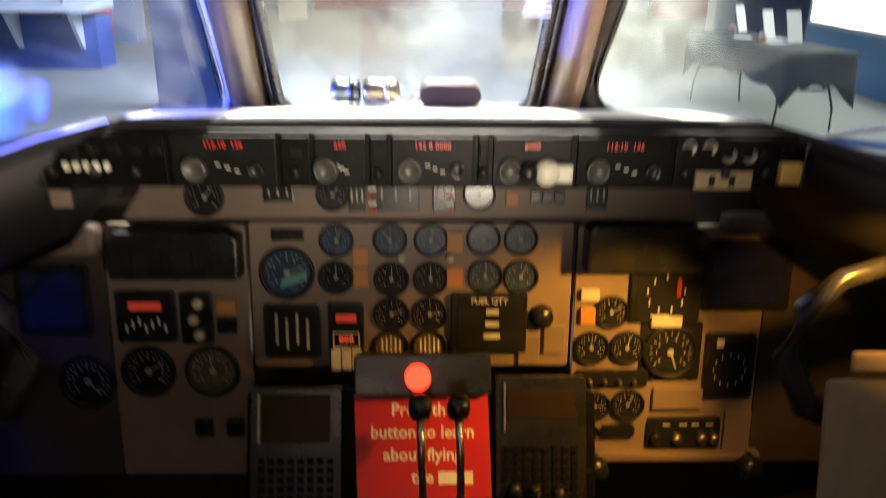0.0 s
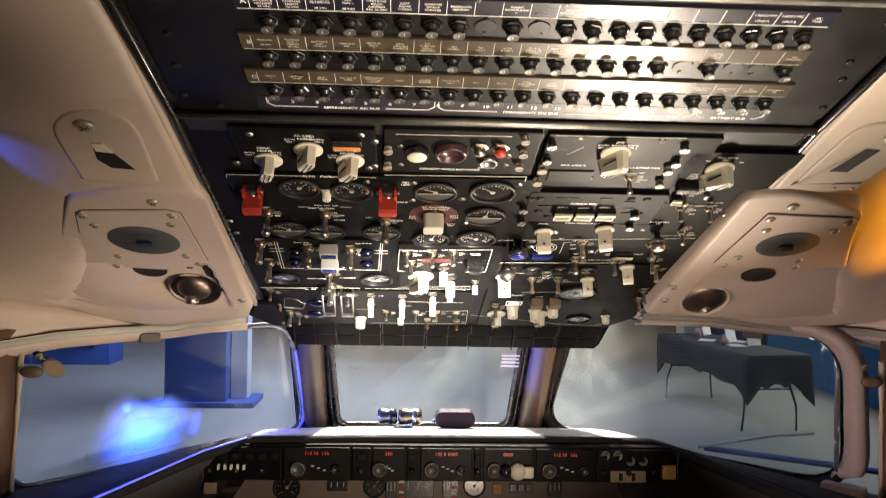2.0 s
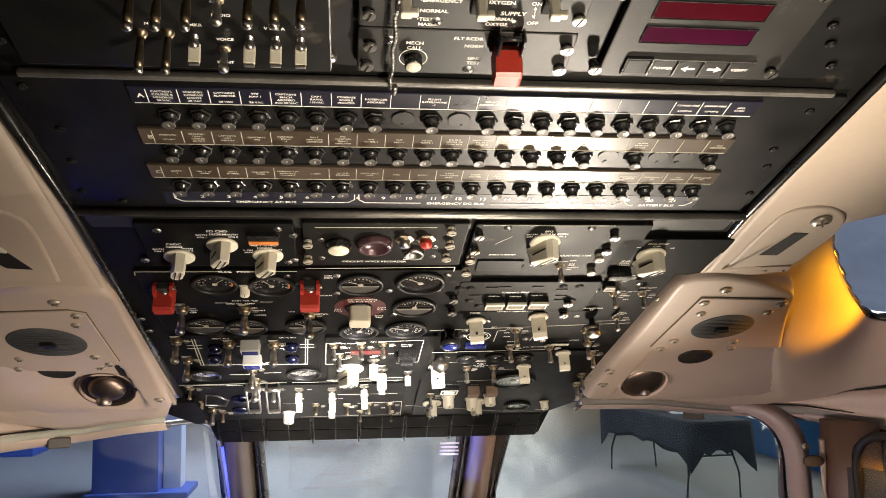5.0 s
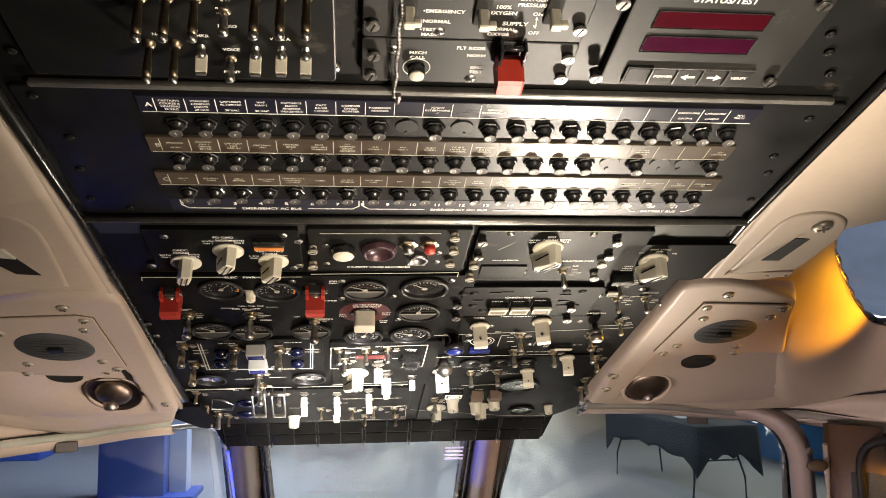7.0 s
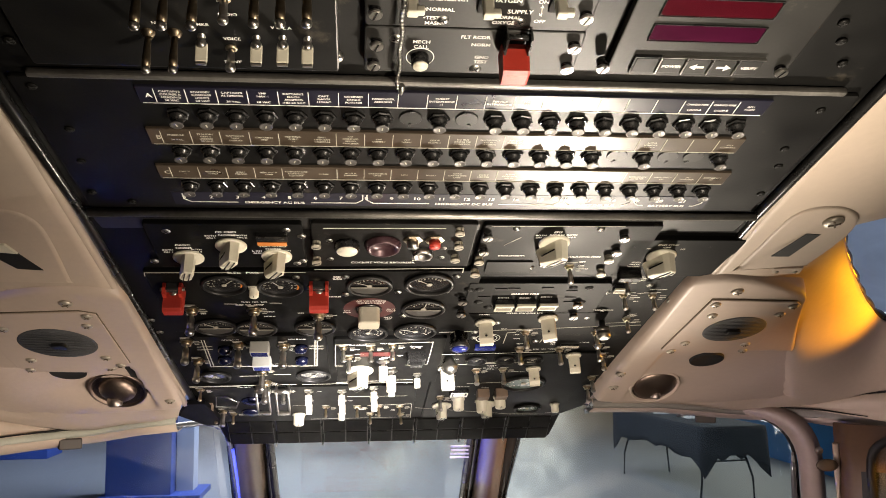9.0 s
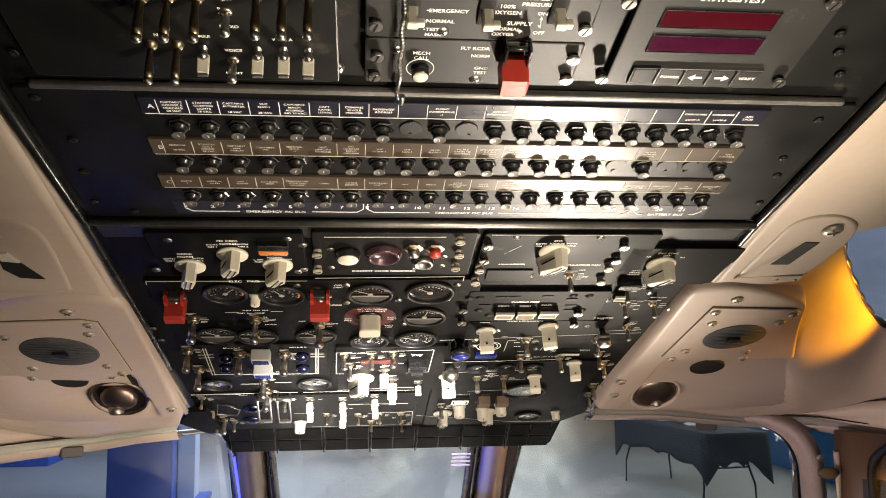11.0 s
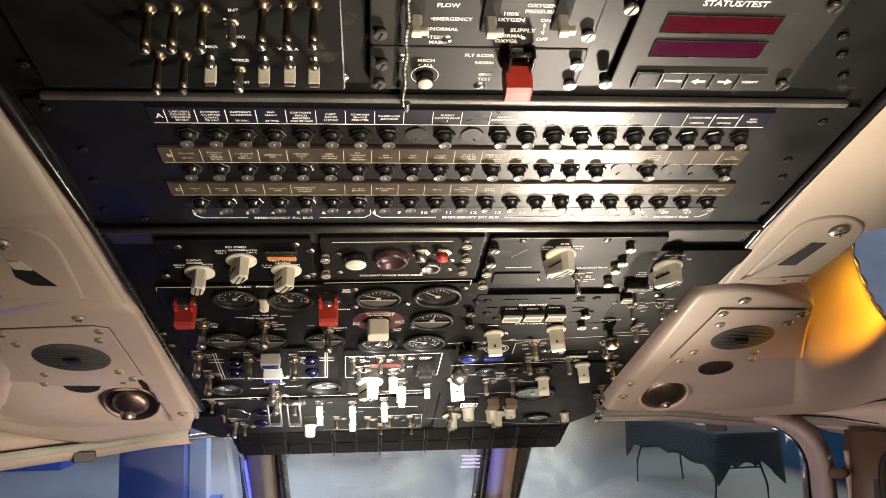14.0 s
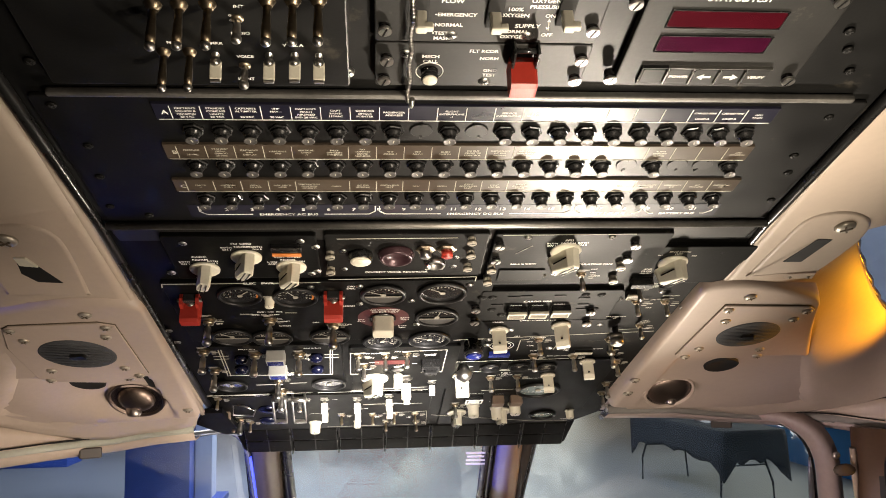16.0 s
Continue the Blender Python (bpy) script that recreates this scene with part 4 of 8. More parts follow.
def gauge(unit, u, v, r, start=-130, end=130, needle=30, face=DIAL, ticks=14, w=0.0, half=False, band=None, paint=PAINTF, title=""):
    """A round instrument: bezel, dial with marks, needle."""
    seg = 32
    g = part("gauge", lathe(bmesh.new(), [(r, 0), (r * 1.0, 0.0035), (r * 0.93, 0.0048), (r * 0.86, 0.0042), (r * 0.84, 0.0012), (r * 0.84, 0.0)], seg), BEZEL, unit, m=pose(u, v, w))
    part("dial", lathe(bmesh.new(), [(r * 0.85, 0.0), (r * 0.85, 0.0006)], seg, smooth=False), face, g)
    bm = bmesh.new()
    for i in range(ticks + 1):
        a = start + (end - start) * i / ticks
        ln = 0.16 if i % 2 == 0 else 0.09
        box(bm, (0, r * (0.76 - ln / 2), 0.0009), (r * 0.03, r * ln * 0.8, 0.0003), m=pose(0, 0, 0, 0, 0, -a))
        if i % 2 == 0 and r > 0.02:
            words(bm, [str(i // 2)], (r * 0.5 * math.sin(radians(a)), r * 0.5 * math.cos(radians(a))), r * 0.17, lift=0.0009)
    if title:
        words(bm, [title], (0, -r * 0.3), r * 0.2, lift=0.0009)
    part("scale_marking", bm, paint, g)
    bm = bmesh.new()
    box(bm, (0, r * 0.3, 0.0018), (r * 0.04, r * 0.66, 0.0005), m=pose(0, 0, 0, 0, 0, -needle))
    lathe(bm, [(r * 0.12, 0.0012), (r * 0.12, 0.0025)], 12)
    part("needle", bm, paint, g)
    if band:
        bm = bmesh.new()
        for i in range(8):
            a = band[0] + (band[1] - band[0]) * i / 7
            box(bm, (0, r * 0.76, 0.001), (r * 0.13, r * 0.07, 0.0003), m=pose(0, 0, 0, 0, 0, -a))
        part("warning_band", bm, band[2], g)
    if half:
        bm = bmesh.new()
        prism(bm, [(r * 0.84 * math.cos(radians(a)), r * 0.84 * math.sin(radians(a))) for a in range(190, 351, 10)], 0.0007, 0.0022)
        part("lower_mask", bm, mat("grey_gauge_mask", (0.045, 0.043, 0.04), 0.4, vary=0.2), g)
        part("mask_edge", box(bmesh.new(), (0, -r * 0.13, 0.0024), (r * 1.6, r * 0.05, 0.0008)), paint, g)
    return g


def plate(unit, u0, u1, v0, v1, t=0.004, material=None, name="plate"):
    bm = bmesh.new()
    prism(bm, rounded(abs(u1 - u0), abs(v1 - v0), 0.003, 2, (u0 + u1) / 2, (v0 + v1) / 2), -0.002, t, bevel=0.0012)
    return part(name, bm, material or BLACK, unit)


def text(unit, items, size=0.0042, paint=PAINTW, w=0.0, name="lettering"):
    """items: (u, v, 'lines|of|text', optional size, optional align); each block is a part."""
    for it in items:
        bm = bmesh.new()
        words(bm, it[2].split("|"), (0, 0), (it[3] if len(it) > 3 else size) * 0.88, 1.16, it[4] if len(it) > 4 else "CENTER", 0.0003)
        part(name, bm, paint, unit, m=pose(it[0], it[1], w))


def lines(unit, rows, width=0.0009, paint=PAINTD, w=0.0, name="marking_line"):
    """rows of u0, v0, u1, v1: painted lines, each a part."""
    for u0, v0, u1, v1 in rows:
        d = Vector((u1 - u0, v1 - v0))
        bm = bmesh.new()
        box(bm, (0, 0, 0.0002), (d.length, width * 0.85, 0.0004))
        part(name, bm, paint, unit, m=pose((u0 + u1) / 2, (v0 + v1) / 2, w, 0, 0, math.degrees(math.atan2(d.y, d.x))))


# the two slopes of the overhead
AFT = Matrix.Translation((0, 0, 1.57)) @ Matrix(((1, 0, 0, 0), (0, -0.9456, -0.3253, 0), (0, 0.3253, -0.9456, 0), (0, 0, 0, 1)))
FWD = Matrix.Translation((0, 0.213, 1.4923)) @ Matrix(((1, 0, 0, 0), (0, -0.9304, -0.3666, 0), (0, 0.3666, -0.9304, 0), (0, 0, 0, 1)))
REAR = AFT @ Matrix.Translation((0, 0.006, 0))


# ---- overhead console ----
ALU = mat("worn_bare_metal", (0.26, 0.25, 0.23), 0.42, 0.85, vary=0.35, stain=0.4, grain=30, bump=0.1)
console = thing("overhead_console", Matrix(), "black painted overhead console frame with screws", "console", kind="structure")
bm = bmesh.new()
box(bm, (0, 0.12, -0.018), (0.676, 0.62, 0.03), 0.004, m=AFT)
part("aft_frame", bm, SATIN, console)
bm = bmesh.new()
prism(bm, [(-0.338, 0.03), (-0.345, -0.62), (-0.31, -0.735), (0.285, -0.735), (0.33, -0.66), (0.338, 0.03)], -0.04, -0.002, m=FWD, bevel=0.004)
part("forward_frame", bm, BLACK, console)
bm = bmesh.new()
for s in (-1, 1):
    tube(bm, [AFT @ Vector((s * 0.338, 0.42, 0)), AFT @ Vector((s * 0.338, -0.19, 0)), FWD @ Vector((s * 0.34, -0.3, 0)), FWD @ Vector((s * 0.342, -0.69, 0))], 0.005, 8)
part("rubber_edge", bm, BAKELITE, console, "black rubber edge strip")
bm = bmesh.new()
box(bm, (0, -0.215, -0.004), (0.66, 0.05, 0.012), 0.003, m=AFT)
part("fold_bar", bm, SATING, console, "dark grey fold bar between the slopes")
bm = bmesh.new()
tube(bm, [AFT @ Vector((-0.33, -0.187, 0.003)), AFT @ Vector((0.335, -0.187, 0.003))], 0.0042, 10)
part("metal_edge", bm, ALU, console, "worn metal edge bar")
for u, v in ((0.303, 0.003), (0.319, -0.14), (0.302, -0.057), (0.311, -0.087), (0.235, 0.139), (-0.31, 0.06), (-0.312, 0.012), (-0.303, -0.045), (-0.309, -0.095), (-0.316, -0.15), (-0.285, -0.168), (0.29, 0.06), (0.275, 0.085), (0.265, 0.105)):
    add(console, "dark_screw", u, v, w=0.001 if v < 0.02 else -0.002, size=0.7, base=AFT)

bm = bmesh.new()
prism(bm, [(-0.370, -0.782), (-0.346, -0.725), (-0.318, -0.725), (-0.302, -0.835), (-0.334, -0.838)], -0.004, 0.004, m=Matrix.Translation((0, 0, 1.5855)) @ Matrix(((1, 0, 0, 0), (0, -0.9212, -0.3891, 0), (0, 0.3891, -0.9212, 0), (0, 0, 0, 1))) @ Matrix.Diagonal((1, 1.0855, 1, 1)), bevel=0.0015)
part("corner_bracket", bm, mat("navy_black_bracket", (0.003, 0.003, 0.004), 0.6, spec=0.1), console, "dark bracket at the console corner")

# audio selector panel
audio = thing("audio_panel", REAR, "black audio panel with long steel toggle switches", "control panel", "overhead units")
plate(audio, -0.3, -0.088, 0.036, 0.26, material=SATIN)
for u, v in ((-0.2095, 0.1157), (-0.1932, 0.1164), (-0.1754, 0.1171), (-0.1378, 0.1212), (-0.1217, 0.1219), (-0.1055, 0.1226)):
    add(audio, "bat_lever", u, v + 0.004, 8, size=1.36)
for u, v in ((-0.2137, 0.0724), (-0.1962, 0.073)):
    add(audio, "bat_lever", u, v + 0.001, 10, size=1.25)
for u, v in ((-0.1793, 0.0699), (-0.143, 0.0699), (-0.1254, 0.0705), (-0.1087, 0.0699)):
    add(audio, "flag_switch", u, v + 0.002, 14, size=0.9)
for u, v in ((-0.1589, 0.1087), (-0.1611, 0.0599)):
    add(audio, "toggle_switch", u, v, 6)
for u, v in ((-0.2354, 0.0491), (-0.0908, 0.0498), (-0.1063, 0.0406)):
    add(audio, "quarter_turn_fastener", u, v, size=1.25)
text(audio, [(-0.1565, 0.12, "INT"), (-0.1588, 0.0943, "RADIO"), (-0.1593, 0.07, "VOICE"), (-0.162, 0.0449, "IDENT"), (-0.2052, 0.0839, "NAV"), (-0.1765, 0.0838, "MKR"), (-0.1255, 0.0827, "V O L A"), (-0.1631, 0.1096, "o|o")], 0.0046, PAINTW, 0.0042)

# oxygen regulator and call panel
oxygen = thing("oxygen_panel", REAR, "black oxygen supply panel with ivory levers and printed words", "control panel", "overhead units")
plate(oxygen, -0.07, 0.083, 0.088, 0.27, material=SATING)
plate(oxygen, -0.07, 0.083, 0.038, 0.087, material=SATING, name="lower_plate")
for x, y in ((-0.0631, 0.1035), (-0.0616, 0.0715), (-0.0633, 0.0493), (0.0771, 0.1054), (0.0765, 0.0743), (0.0767, 0.051), (0.1029, 0.0532)):
    add(oxygen, "dark_stud", x, y, size=0.85)
for u, v in ((-0.0182, 0.0954), (0.0336, 0.0956), (0.0103, 0.0441), (-0.0485, 0.075)):
    add(oxygen, "screw", u, v, size=0.8, w=0.003)
for u, v in ((-0.04, 0.1188), (0.0088, 0.1186), (0.0559, 0.1215)):
    bm = bmesh.new()
    box(bm, (0, 0.004, 0.0015), (0.011, 0.034, 0.007), 0.001)
    part("lever_slot", bm, DARK, oxygen, m=pose(u, v, 0.0015))
    bm = bmesh.new()
    box(bm, (0, 0, 0.0095), (0.0075, 0.0062, 0.0165), 0.0014)
    box(bm, (0.0048, 0.0008, 0.0148), (0.006, 0.0048, 0.0052), 0.0012)
    part("lever", bm, WHITEP, oxygen, "ivory plastic lever", pose(u, v, 0.003))
text(oxygen, [(-0.0196, 0.1287, "FLOW", 0.006), (-0.0305, 0.1159, "•EMERGENCY", 0.0052, "LEFT"), (-0.0317, 0.1059, "•NORMAL", 0.0052, "LEFT"), (-0.0314, 0.095, "•TEST| MASK", 0.005, "LEFT"), (0.022, 0.1191, "100%|OXYGEN", 0.0056), (0.0326, 0.106, "SUPPLY", 0.006), (0.0246, 0.0976, "NORMAL|OXYGEN", 0.0052), (0.0413, 0.1274, "OXYGEN|PRESSURE", 0.0054), (0.05, 0.1163, "ON", 0.0052, "RIGHT"), (0.0511, 0.0974, "OFF", 0.0052, "RIGHT"),
              (-0.0306, 0.07, "MECH|CALL", 0.0052), (-0.004, 0.0791, "FLT RCDR", 0.0052, "LEFT"), (0.0041, 0.0712, "NORM", 0.0052, "LEFT"), (0.0081, 0.055, "GND|TEST", 0.0052, "LEFT"), (0.0133, 0.1053, "^|v", 0.006), (0.0463, 0.1077, "^|v", 0.006)], 0.005, PAINTW, 0.0042)
lines(oxygen, [(0.0123, 0.1121, 0.0133, 0.1024), (0.046, 0.1134, 0.0474, 0.102)], 0.0008, w=0.004)
u, v = -0.0306, 0.0557
bm = bmesh.new()
tube(bm, [(0.0098 * math.cos(radians(a)), 0.0098 * math.sin(radians(a)), 0.0042) for a in range(0, 360, 12)], 0.0004, 4, closed=True)
part("ring_mark", bm, PAINTW, oxygen, m=pose(u, v, 0))
bm = bmesh.new()
lathe(bm, [(0.0064, 0.004), (0.0062, 0.011), (0.0056, 0.0116)], 22)
b = part("call_button", bm, BAKELITE, oxygen, "black push button with a cream face", pose(u, v, 0))
bm = bmesh.new()
lathe(bm, [(0.0055, 0.0112), (0.0053, 0.0128), (0, 0.0132)], 22)
part("button_face", bm, WHITEP, b)
u, v = 0.034, 0.081
bm = bmesh.new()
prism(bm, [(-0.02, 0.003), (-0.006, 0.003), (-0.002, 0.010), (-0.006, 0.0255), (-0.009, 0.0275), (-0.020, 0.0275), (-0.0225, 0.025)], -0.0095, 0.0095, m=Matrix(((0, 0, 1, 0), (1, 0, 0, 0), (0, 1, 0, 0), (0, 0, 0, 1))), bevel=0.002)
part("red_guard", bm, REDP, oxygen, "red hinged switch guard", pose(u, v, 0.003))
bm = bmesh.new()
for s in (-1, 1):
    box(bm, (s * 0.0082, 0.004, 0.009), (0.0018, 0.018, 0.012), 0.0005)
lathe(bm, [(0.002, -0.009), (0.002, 0.009)], 10, pose(0, 0.010, 0.010, 0, 90))
part("guard_bracket", bm, BAKELITE, oxygen, m=pose(u, v, 0.003))
# ball chain hanging from the ceiling
chain = thing("ball_chain", REAR, "thin steel ball chain hanging beside the oxygen panel", "chain")
bm = bmesh.new()
for i in range(46):
    lathe(bm, [(0, -0.0018), (0.0013, -0.0012), (0.0018, 0), (0.0013, 0.0012), (0, 0.0018)], 8, Matrix.Translation((-0.0456, 0.0825, 0)) @ pose(0.0006 * math.sin(i * 0.7), 0.052 - i * 0.0037 + 0.062, 0.012))
lathe(bm, [(0.0022, -0.005), (0.0025, 0.0), (0.0012, 0.006)], 8, Matrix.Translation((-0.0426, 0.0277, 0)) @ pose(0, 0, 0.012, 90))
tagged(part("bead_strand", bm, STEEL, chain), kind="stuff")

# status and test panel
status = thing("status_panel", REAR, "black status panel with two red display windows", "control panel", "overhead units")
plate(status, 0.108, 0.246, 0.041, 0.27, material=SATING)
SCREEN = mat("dark_red_display", (0.055, 0.004, 0.009), 0.12, vary=0.3, stain=0.3, grain=20, bump=0, coat=1.0)
# Lower window: the purple reflection is put into the display colour.
SCREENP = mat("purple_reflection_display", (0.05, 0.005, 0.022), 0.12, vary=0.4, stain=0.4, grain=20, bump=0, coat=1.0)
for v in (0.116, 0.0905):
    bm = bmesh.new()
    prism(bm, rounded(0.0795, 0.0165, 0.003, 3), 0.001, 0.0046)
    part("display_window", bm, SCREEN if v > 0.1 else SCREENP, status, "dark red glossy display window", pose(0.1675, v, 0))
    bm = bmesh.new()
    for s, c, d in (((0.0815, 0.0008, 0.0010), (0, 0.0086), 0), ((0.0815, 0.0008, 0.0010), (0, -0.0086), 0), ((0.0008, 0.018, 0.0010), (0.0403, 0), 0), ((0.0008, 0.018, 0.0010), (-0.0403, 0), 0)):
        box(bm, (c[0], c[1], 0.0048), s, 0.0004)
    part("display_frame", bm, BAKELITE, status, m=pose(0.1675, v, 0))
for i, word in enumerate(("", "POWER", "<-", "->", "VERIFY")):
    u = 0.134 + i * 0.0197
    bm = bmesh.new()
    prism(bm, rounded(0.0172, 0.0165, 0.0012, 1), 0.003, 0.0065, bevel=0.0008)
    b = part("push_key", bm, SATING if i else SATIN, status, m=pose(u, 0.056, 0))
    if word:
        bm = bmesh.new()
        if len(word) == 2:
            d = 1 if word == "->" else -1
            box(bm, (-d * 0.002, 0, 0.0067), (0.006, 0.0022, 0.0003))
            prism(bm, [(d * 0.006, 0), (d * 0.001, 0.0035 * d), (d * 0.001, -0.0035 * d)], 0.0066, 0.0069)
        else:
            words(bm, [word], (0, 0), 0.0042, lift=0.0068)
        part("legend", bm, PAINTW, b)
    bm = bmesh.new()
    box(bm, (0, 0.0093, 0.0052), (0.0195, 0.001, 0.003))
    box(bm, (-0.0095, 0, 0.0052), (0.001, 0.0185, 0.003))
    part("key_frame", bm, STEEL if i else BAKELITE, b)
for u, v in ((0.2385, 0.0547), (0.2347, 0.139), (0.0987, 0.1335)):
    add(status, "dark_stud", u, v, size=0.9)
text(status, [(0.1693, 0.1358, "STATUS/TEST", 0.0085)], 0.0085, PAINTW, 0.0042)

# circuit breaker panel
breakers = thing("circuit_breaker_panel", AFT, "black circuit breaker panel with three rows of push breakers", "breaker panel", "overhead units")
plate(breakers, -0.326, 0.326, -0.180, 0.0235, 0.001, material=SATIN)
bm = bmesh.new()
box(bm, (0.0, 0.0285, 0.001), (0.62, 0.006, 0.006), 0.002)
part("ledge", bm, ALU, breakers, "worn bare metal ledge")
STRIPA = mat("dark_blue_label_strip", (0.011, 0.011, 0.022), 0.3, vary=0.2, stain=0.1, bump=0, coat=1.0)
STRIPB = mat("brown_label_strip", (0.06, 0.045, 0.032), 0.32, vary=0.2, stain=0.15, bump=0, coat=0.3)
ROWS = (
    (-0.0195, -0.214, 0.0227, (0.0175, -0.0035), STRIPA, (-0.238, 0.255), "A", "CAPTAIN'S|COURSE &|HEADING|28 VAC,STANDBY|COMPASS|LIGHTS|28 VAC,CAPTAIN'S|ALTIMETER||28 VAC,VHF|NAV-1||28 VAC,CAPTAIN'S|MACH|AIRSPEED|IND 28 VAC,CAPT|RA/VSI|115VAC,COMPASS|SINGLE|POINTER,PASSENGER|ADDRESS,,FLIGHT|INTERPHONE|-1,,SERVICE|INTERPHONE,STALL|WARNING,,,,,,CARGO FIRE||LOOP-A,CARGO FIRE||LOOP-B,APU|TACH"),
    (-0.072, -0.221, 0.0234, (-0.039, -0.062), STRIPB, (-0.243, 0.258), "B", "PRESSURE||28 VAC,STANDBY|GEN-1|DEMOD|28 VAC,CAPTAIN'S|NAV|DISPLAY,CAPTAIN'S|PFD,VERTICAL|GYRO|-1,FIRST|OFFICER'S|COMPASS,F/O|COMPASS|SERVO|AMPLIFIER,VHF|COMM-1,VHF|NAV-1,GLIDE|SLOPE-1,DC BUS|CROSS TIE|CONTROL,EMERGENCY|DC BUS|SENSING,AIR COND|REGULATOR|VALVE,LEFT  RIGHT,ENGINE|EXHAUST|TEMP,GROUND|REFUELING,,ALPHA|MEMORY|CLOCK,,,APU|CONTROL"),
    (-0.132, -0.225, 0.024, (-0.0965, -0.1185), STRIPB, (-0.248, 0.27), "C", "CMPTR|-1,VERTICAL|GYRO,GEN-1|POWER,NAV INSTR|XFMR,TEMPERATURE|CONTROL|COCKPIT,CABIN,AC BUS|SENSING,SWITCHING|UNIT,NPU,MCDU,GYRO|SWITCHING|UNIT,PITOT|HEATER,FLOW|CONTROL|VALVE,LEFT RIGHT,EXHAUST|VALVE,POWER &|TRANSFER,BATTERY|RELAY,EMERGENCY|INVERTER,EMERGENCY|DC,DC|TRANSFER,EMERGENCY|AC"),
)
for k, (v, u0, du, (sa, sb), smat, (ua, ub), letter, names) in enumerate(ROWS):
    bm = bmesh.new()
    prism(bm, [(ua, sb), (ub, sb), (ub, sa), (ua, sa)], 0.0005, 0.0035, bevel=0.0006)
    strip = part("label_strip", bm, smat, breakers, "dark printed label strip")
    paint = PAINTW if k == 0 else PAINTD
    text(strip, [(u0 + du * i, (sa + sb) / 2, s, 0.0037 if k == 0 else 0.0034) for i, s in enumerate(names.split(",")) if s] + [(ua + 0.008, (sa + sb) / 2, letter, 0.0085)], 0.0037, paint, 0.0035)
    lines(strip, [(u0 + du * (i - 0.5), sb + abs(sa - sb) * 0.1, u0 + du * (i - 0.5), sa - abs(sa - sb) * 0.1) for i in range(21) if not (k and i in (5, 13, 16))] + [(ua + 0.002, sb + 0.001, ub - 0.002, sb + 0.001)], 0.0007, paint, 0.0035, "divider")
    for i in range(21):
        blank = (k == 0 and i in (8, 10)) or (k == 1 and i in (16, 18, 19))
        add(breakers, "blanking_disc" if blank else "circuit_breaker", u0 + du * i, v, 0, random.uniform(-25, 25), 1.0, 0.001)
bm = bmesh.new()
prism(bm, [(-0.246, -0.1725), (0.272, -0.1725), (0.272, -0.1475), (-0.246, -0.1475)], 0.0002, 0.0014, bevel=0.0004)
part("bus_strip", bm, mat("dark_blue_bus_strip", (0.009, 0.009, 0.02), 0.42, vary=0.2, stain=0.15, bump=0, coat=0.1), breakers, "dark blue glossy strip with bus names")
bus = []
for a, b, word in ((-0.236, -0.07, "EMERGENCY AC BUS"), (-0.066, 0.122, "EMERGENCY DC BUS"), (0.126, 0.193, "BATT DIR BUS"), (0.197, 0.266, "BATTERY BUS")):
    mid, hw = (a + b) / 2, 0.0040 * len(word) / 2 + 0.002
    bus += [(a, -0.150, a, -0.160), (a, -0.160, a + 0.006, -0.166), (b, -0.150, b, -0.160), (b, -0.160, b - 0.006, -0.166), (a + 0.006, -0.166, mid - hw, -0.166), (mid + hw, -0.166, b - 0.006, -0.166)]
    text(breakers, [(mid, -0.1662, word)], 0.0068, PAINTW, 0.0016)
lines(breakers, bus, 0.0013, PAINTW, w=0.0015)
text(breakers, [(-0.225 + 0.024 * i - 0.0095, -0.1562, str(i + 1)) for i in range(21)], 0.0085, PAINTW, 0.0016, "breaker_numeral")

# flight director command panel
fdcmd = thing("instrument_select_panel", FWD, "black selector panel with three ivory pointer knobs", "control panel", "overhead units")
plate(fdcmd, -0.2845, -0.1303, -0.0732, 0.0239)
for (u, v), a in (((-0.2523, -0.0488), 16), ((-0.2047, -0.0214), 24), ((-0.1604, -0.0455), 28)):
    add(fdcmd, "pointer_knob", u, v, 0, -a, 1.15, 0.003)
for u, v in ((-0.2639, 0.0086), (-0.1462, 0.0121), (-0.2897, -0.0594), (-0.1401, -0.0637), (-0.1317, -0.0014), (-0.1336, -0.0582)):
    add(fdcmd, "screw", u, v, w=0.003, size=0.8)
u, v = -0.1612, 0.0024
bm = bmesh.new()
box(bm, (0, 0, 0.006), (0.032, 0.010, 0.007), 0.001)
part("light_slot", bm, BAKELITE, fdcmd, m=pose(u, v, 0))
bm = bmesh.new()
box(bm, (0, 0.0045, 0.0096), (0.03, 0.0015, 0.001), 0.0003)
part("slot_rim", bm, STEEL, fdcmd, m=pose(u, v, 0))
bm = bmesh.new()
box(bm, (0, 0, 0.0042), (0.03, 0.007, 0.001))
part("orange_label", bm, ORANGEP, fdcmd, m=pose(-0.1626, -0.0177, 0))
text(fdcmd, [(-0.2534, -0.0237, "CADC|NORM", 0.0062), (-0.2704, -0.034, "BOTH|ON 1", 0.0048), (-0.2412, -0.0329, "BOTH|ON 2", 0.0048), (-0.2061, 0.0049, "FD CMD|NORM", 0.0064), (-0.2224, -0.0024, "BOTH|ON 1", 0.0048), (-0.1917, -0.0013, "BOTH|ON 2", 0.0048), (-0.1627, -0.0255, "VERT GYRO|NORM", 0.006), (-0.1797, -0.0359, "L ON|AUX", 0.0048), (-0.15, -0.0348, "R ON|AUX", 0.0048)], 0.006, PAINTW, 0.0042)

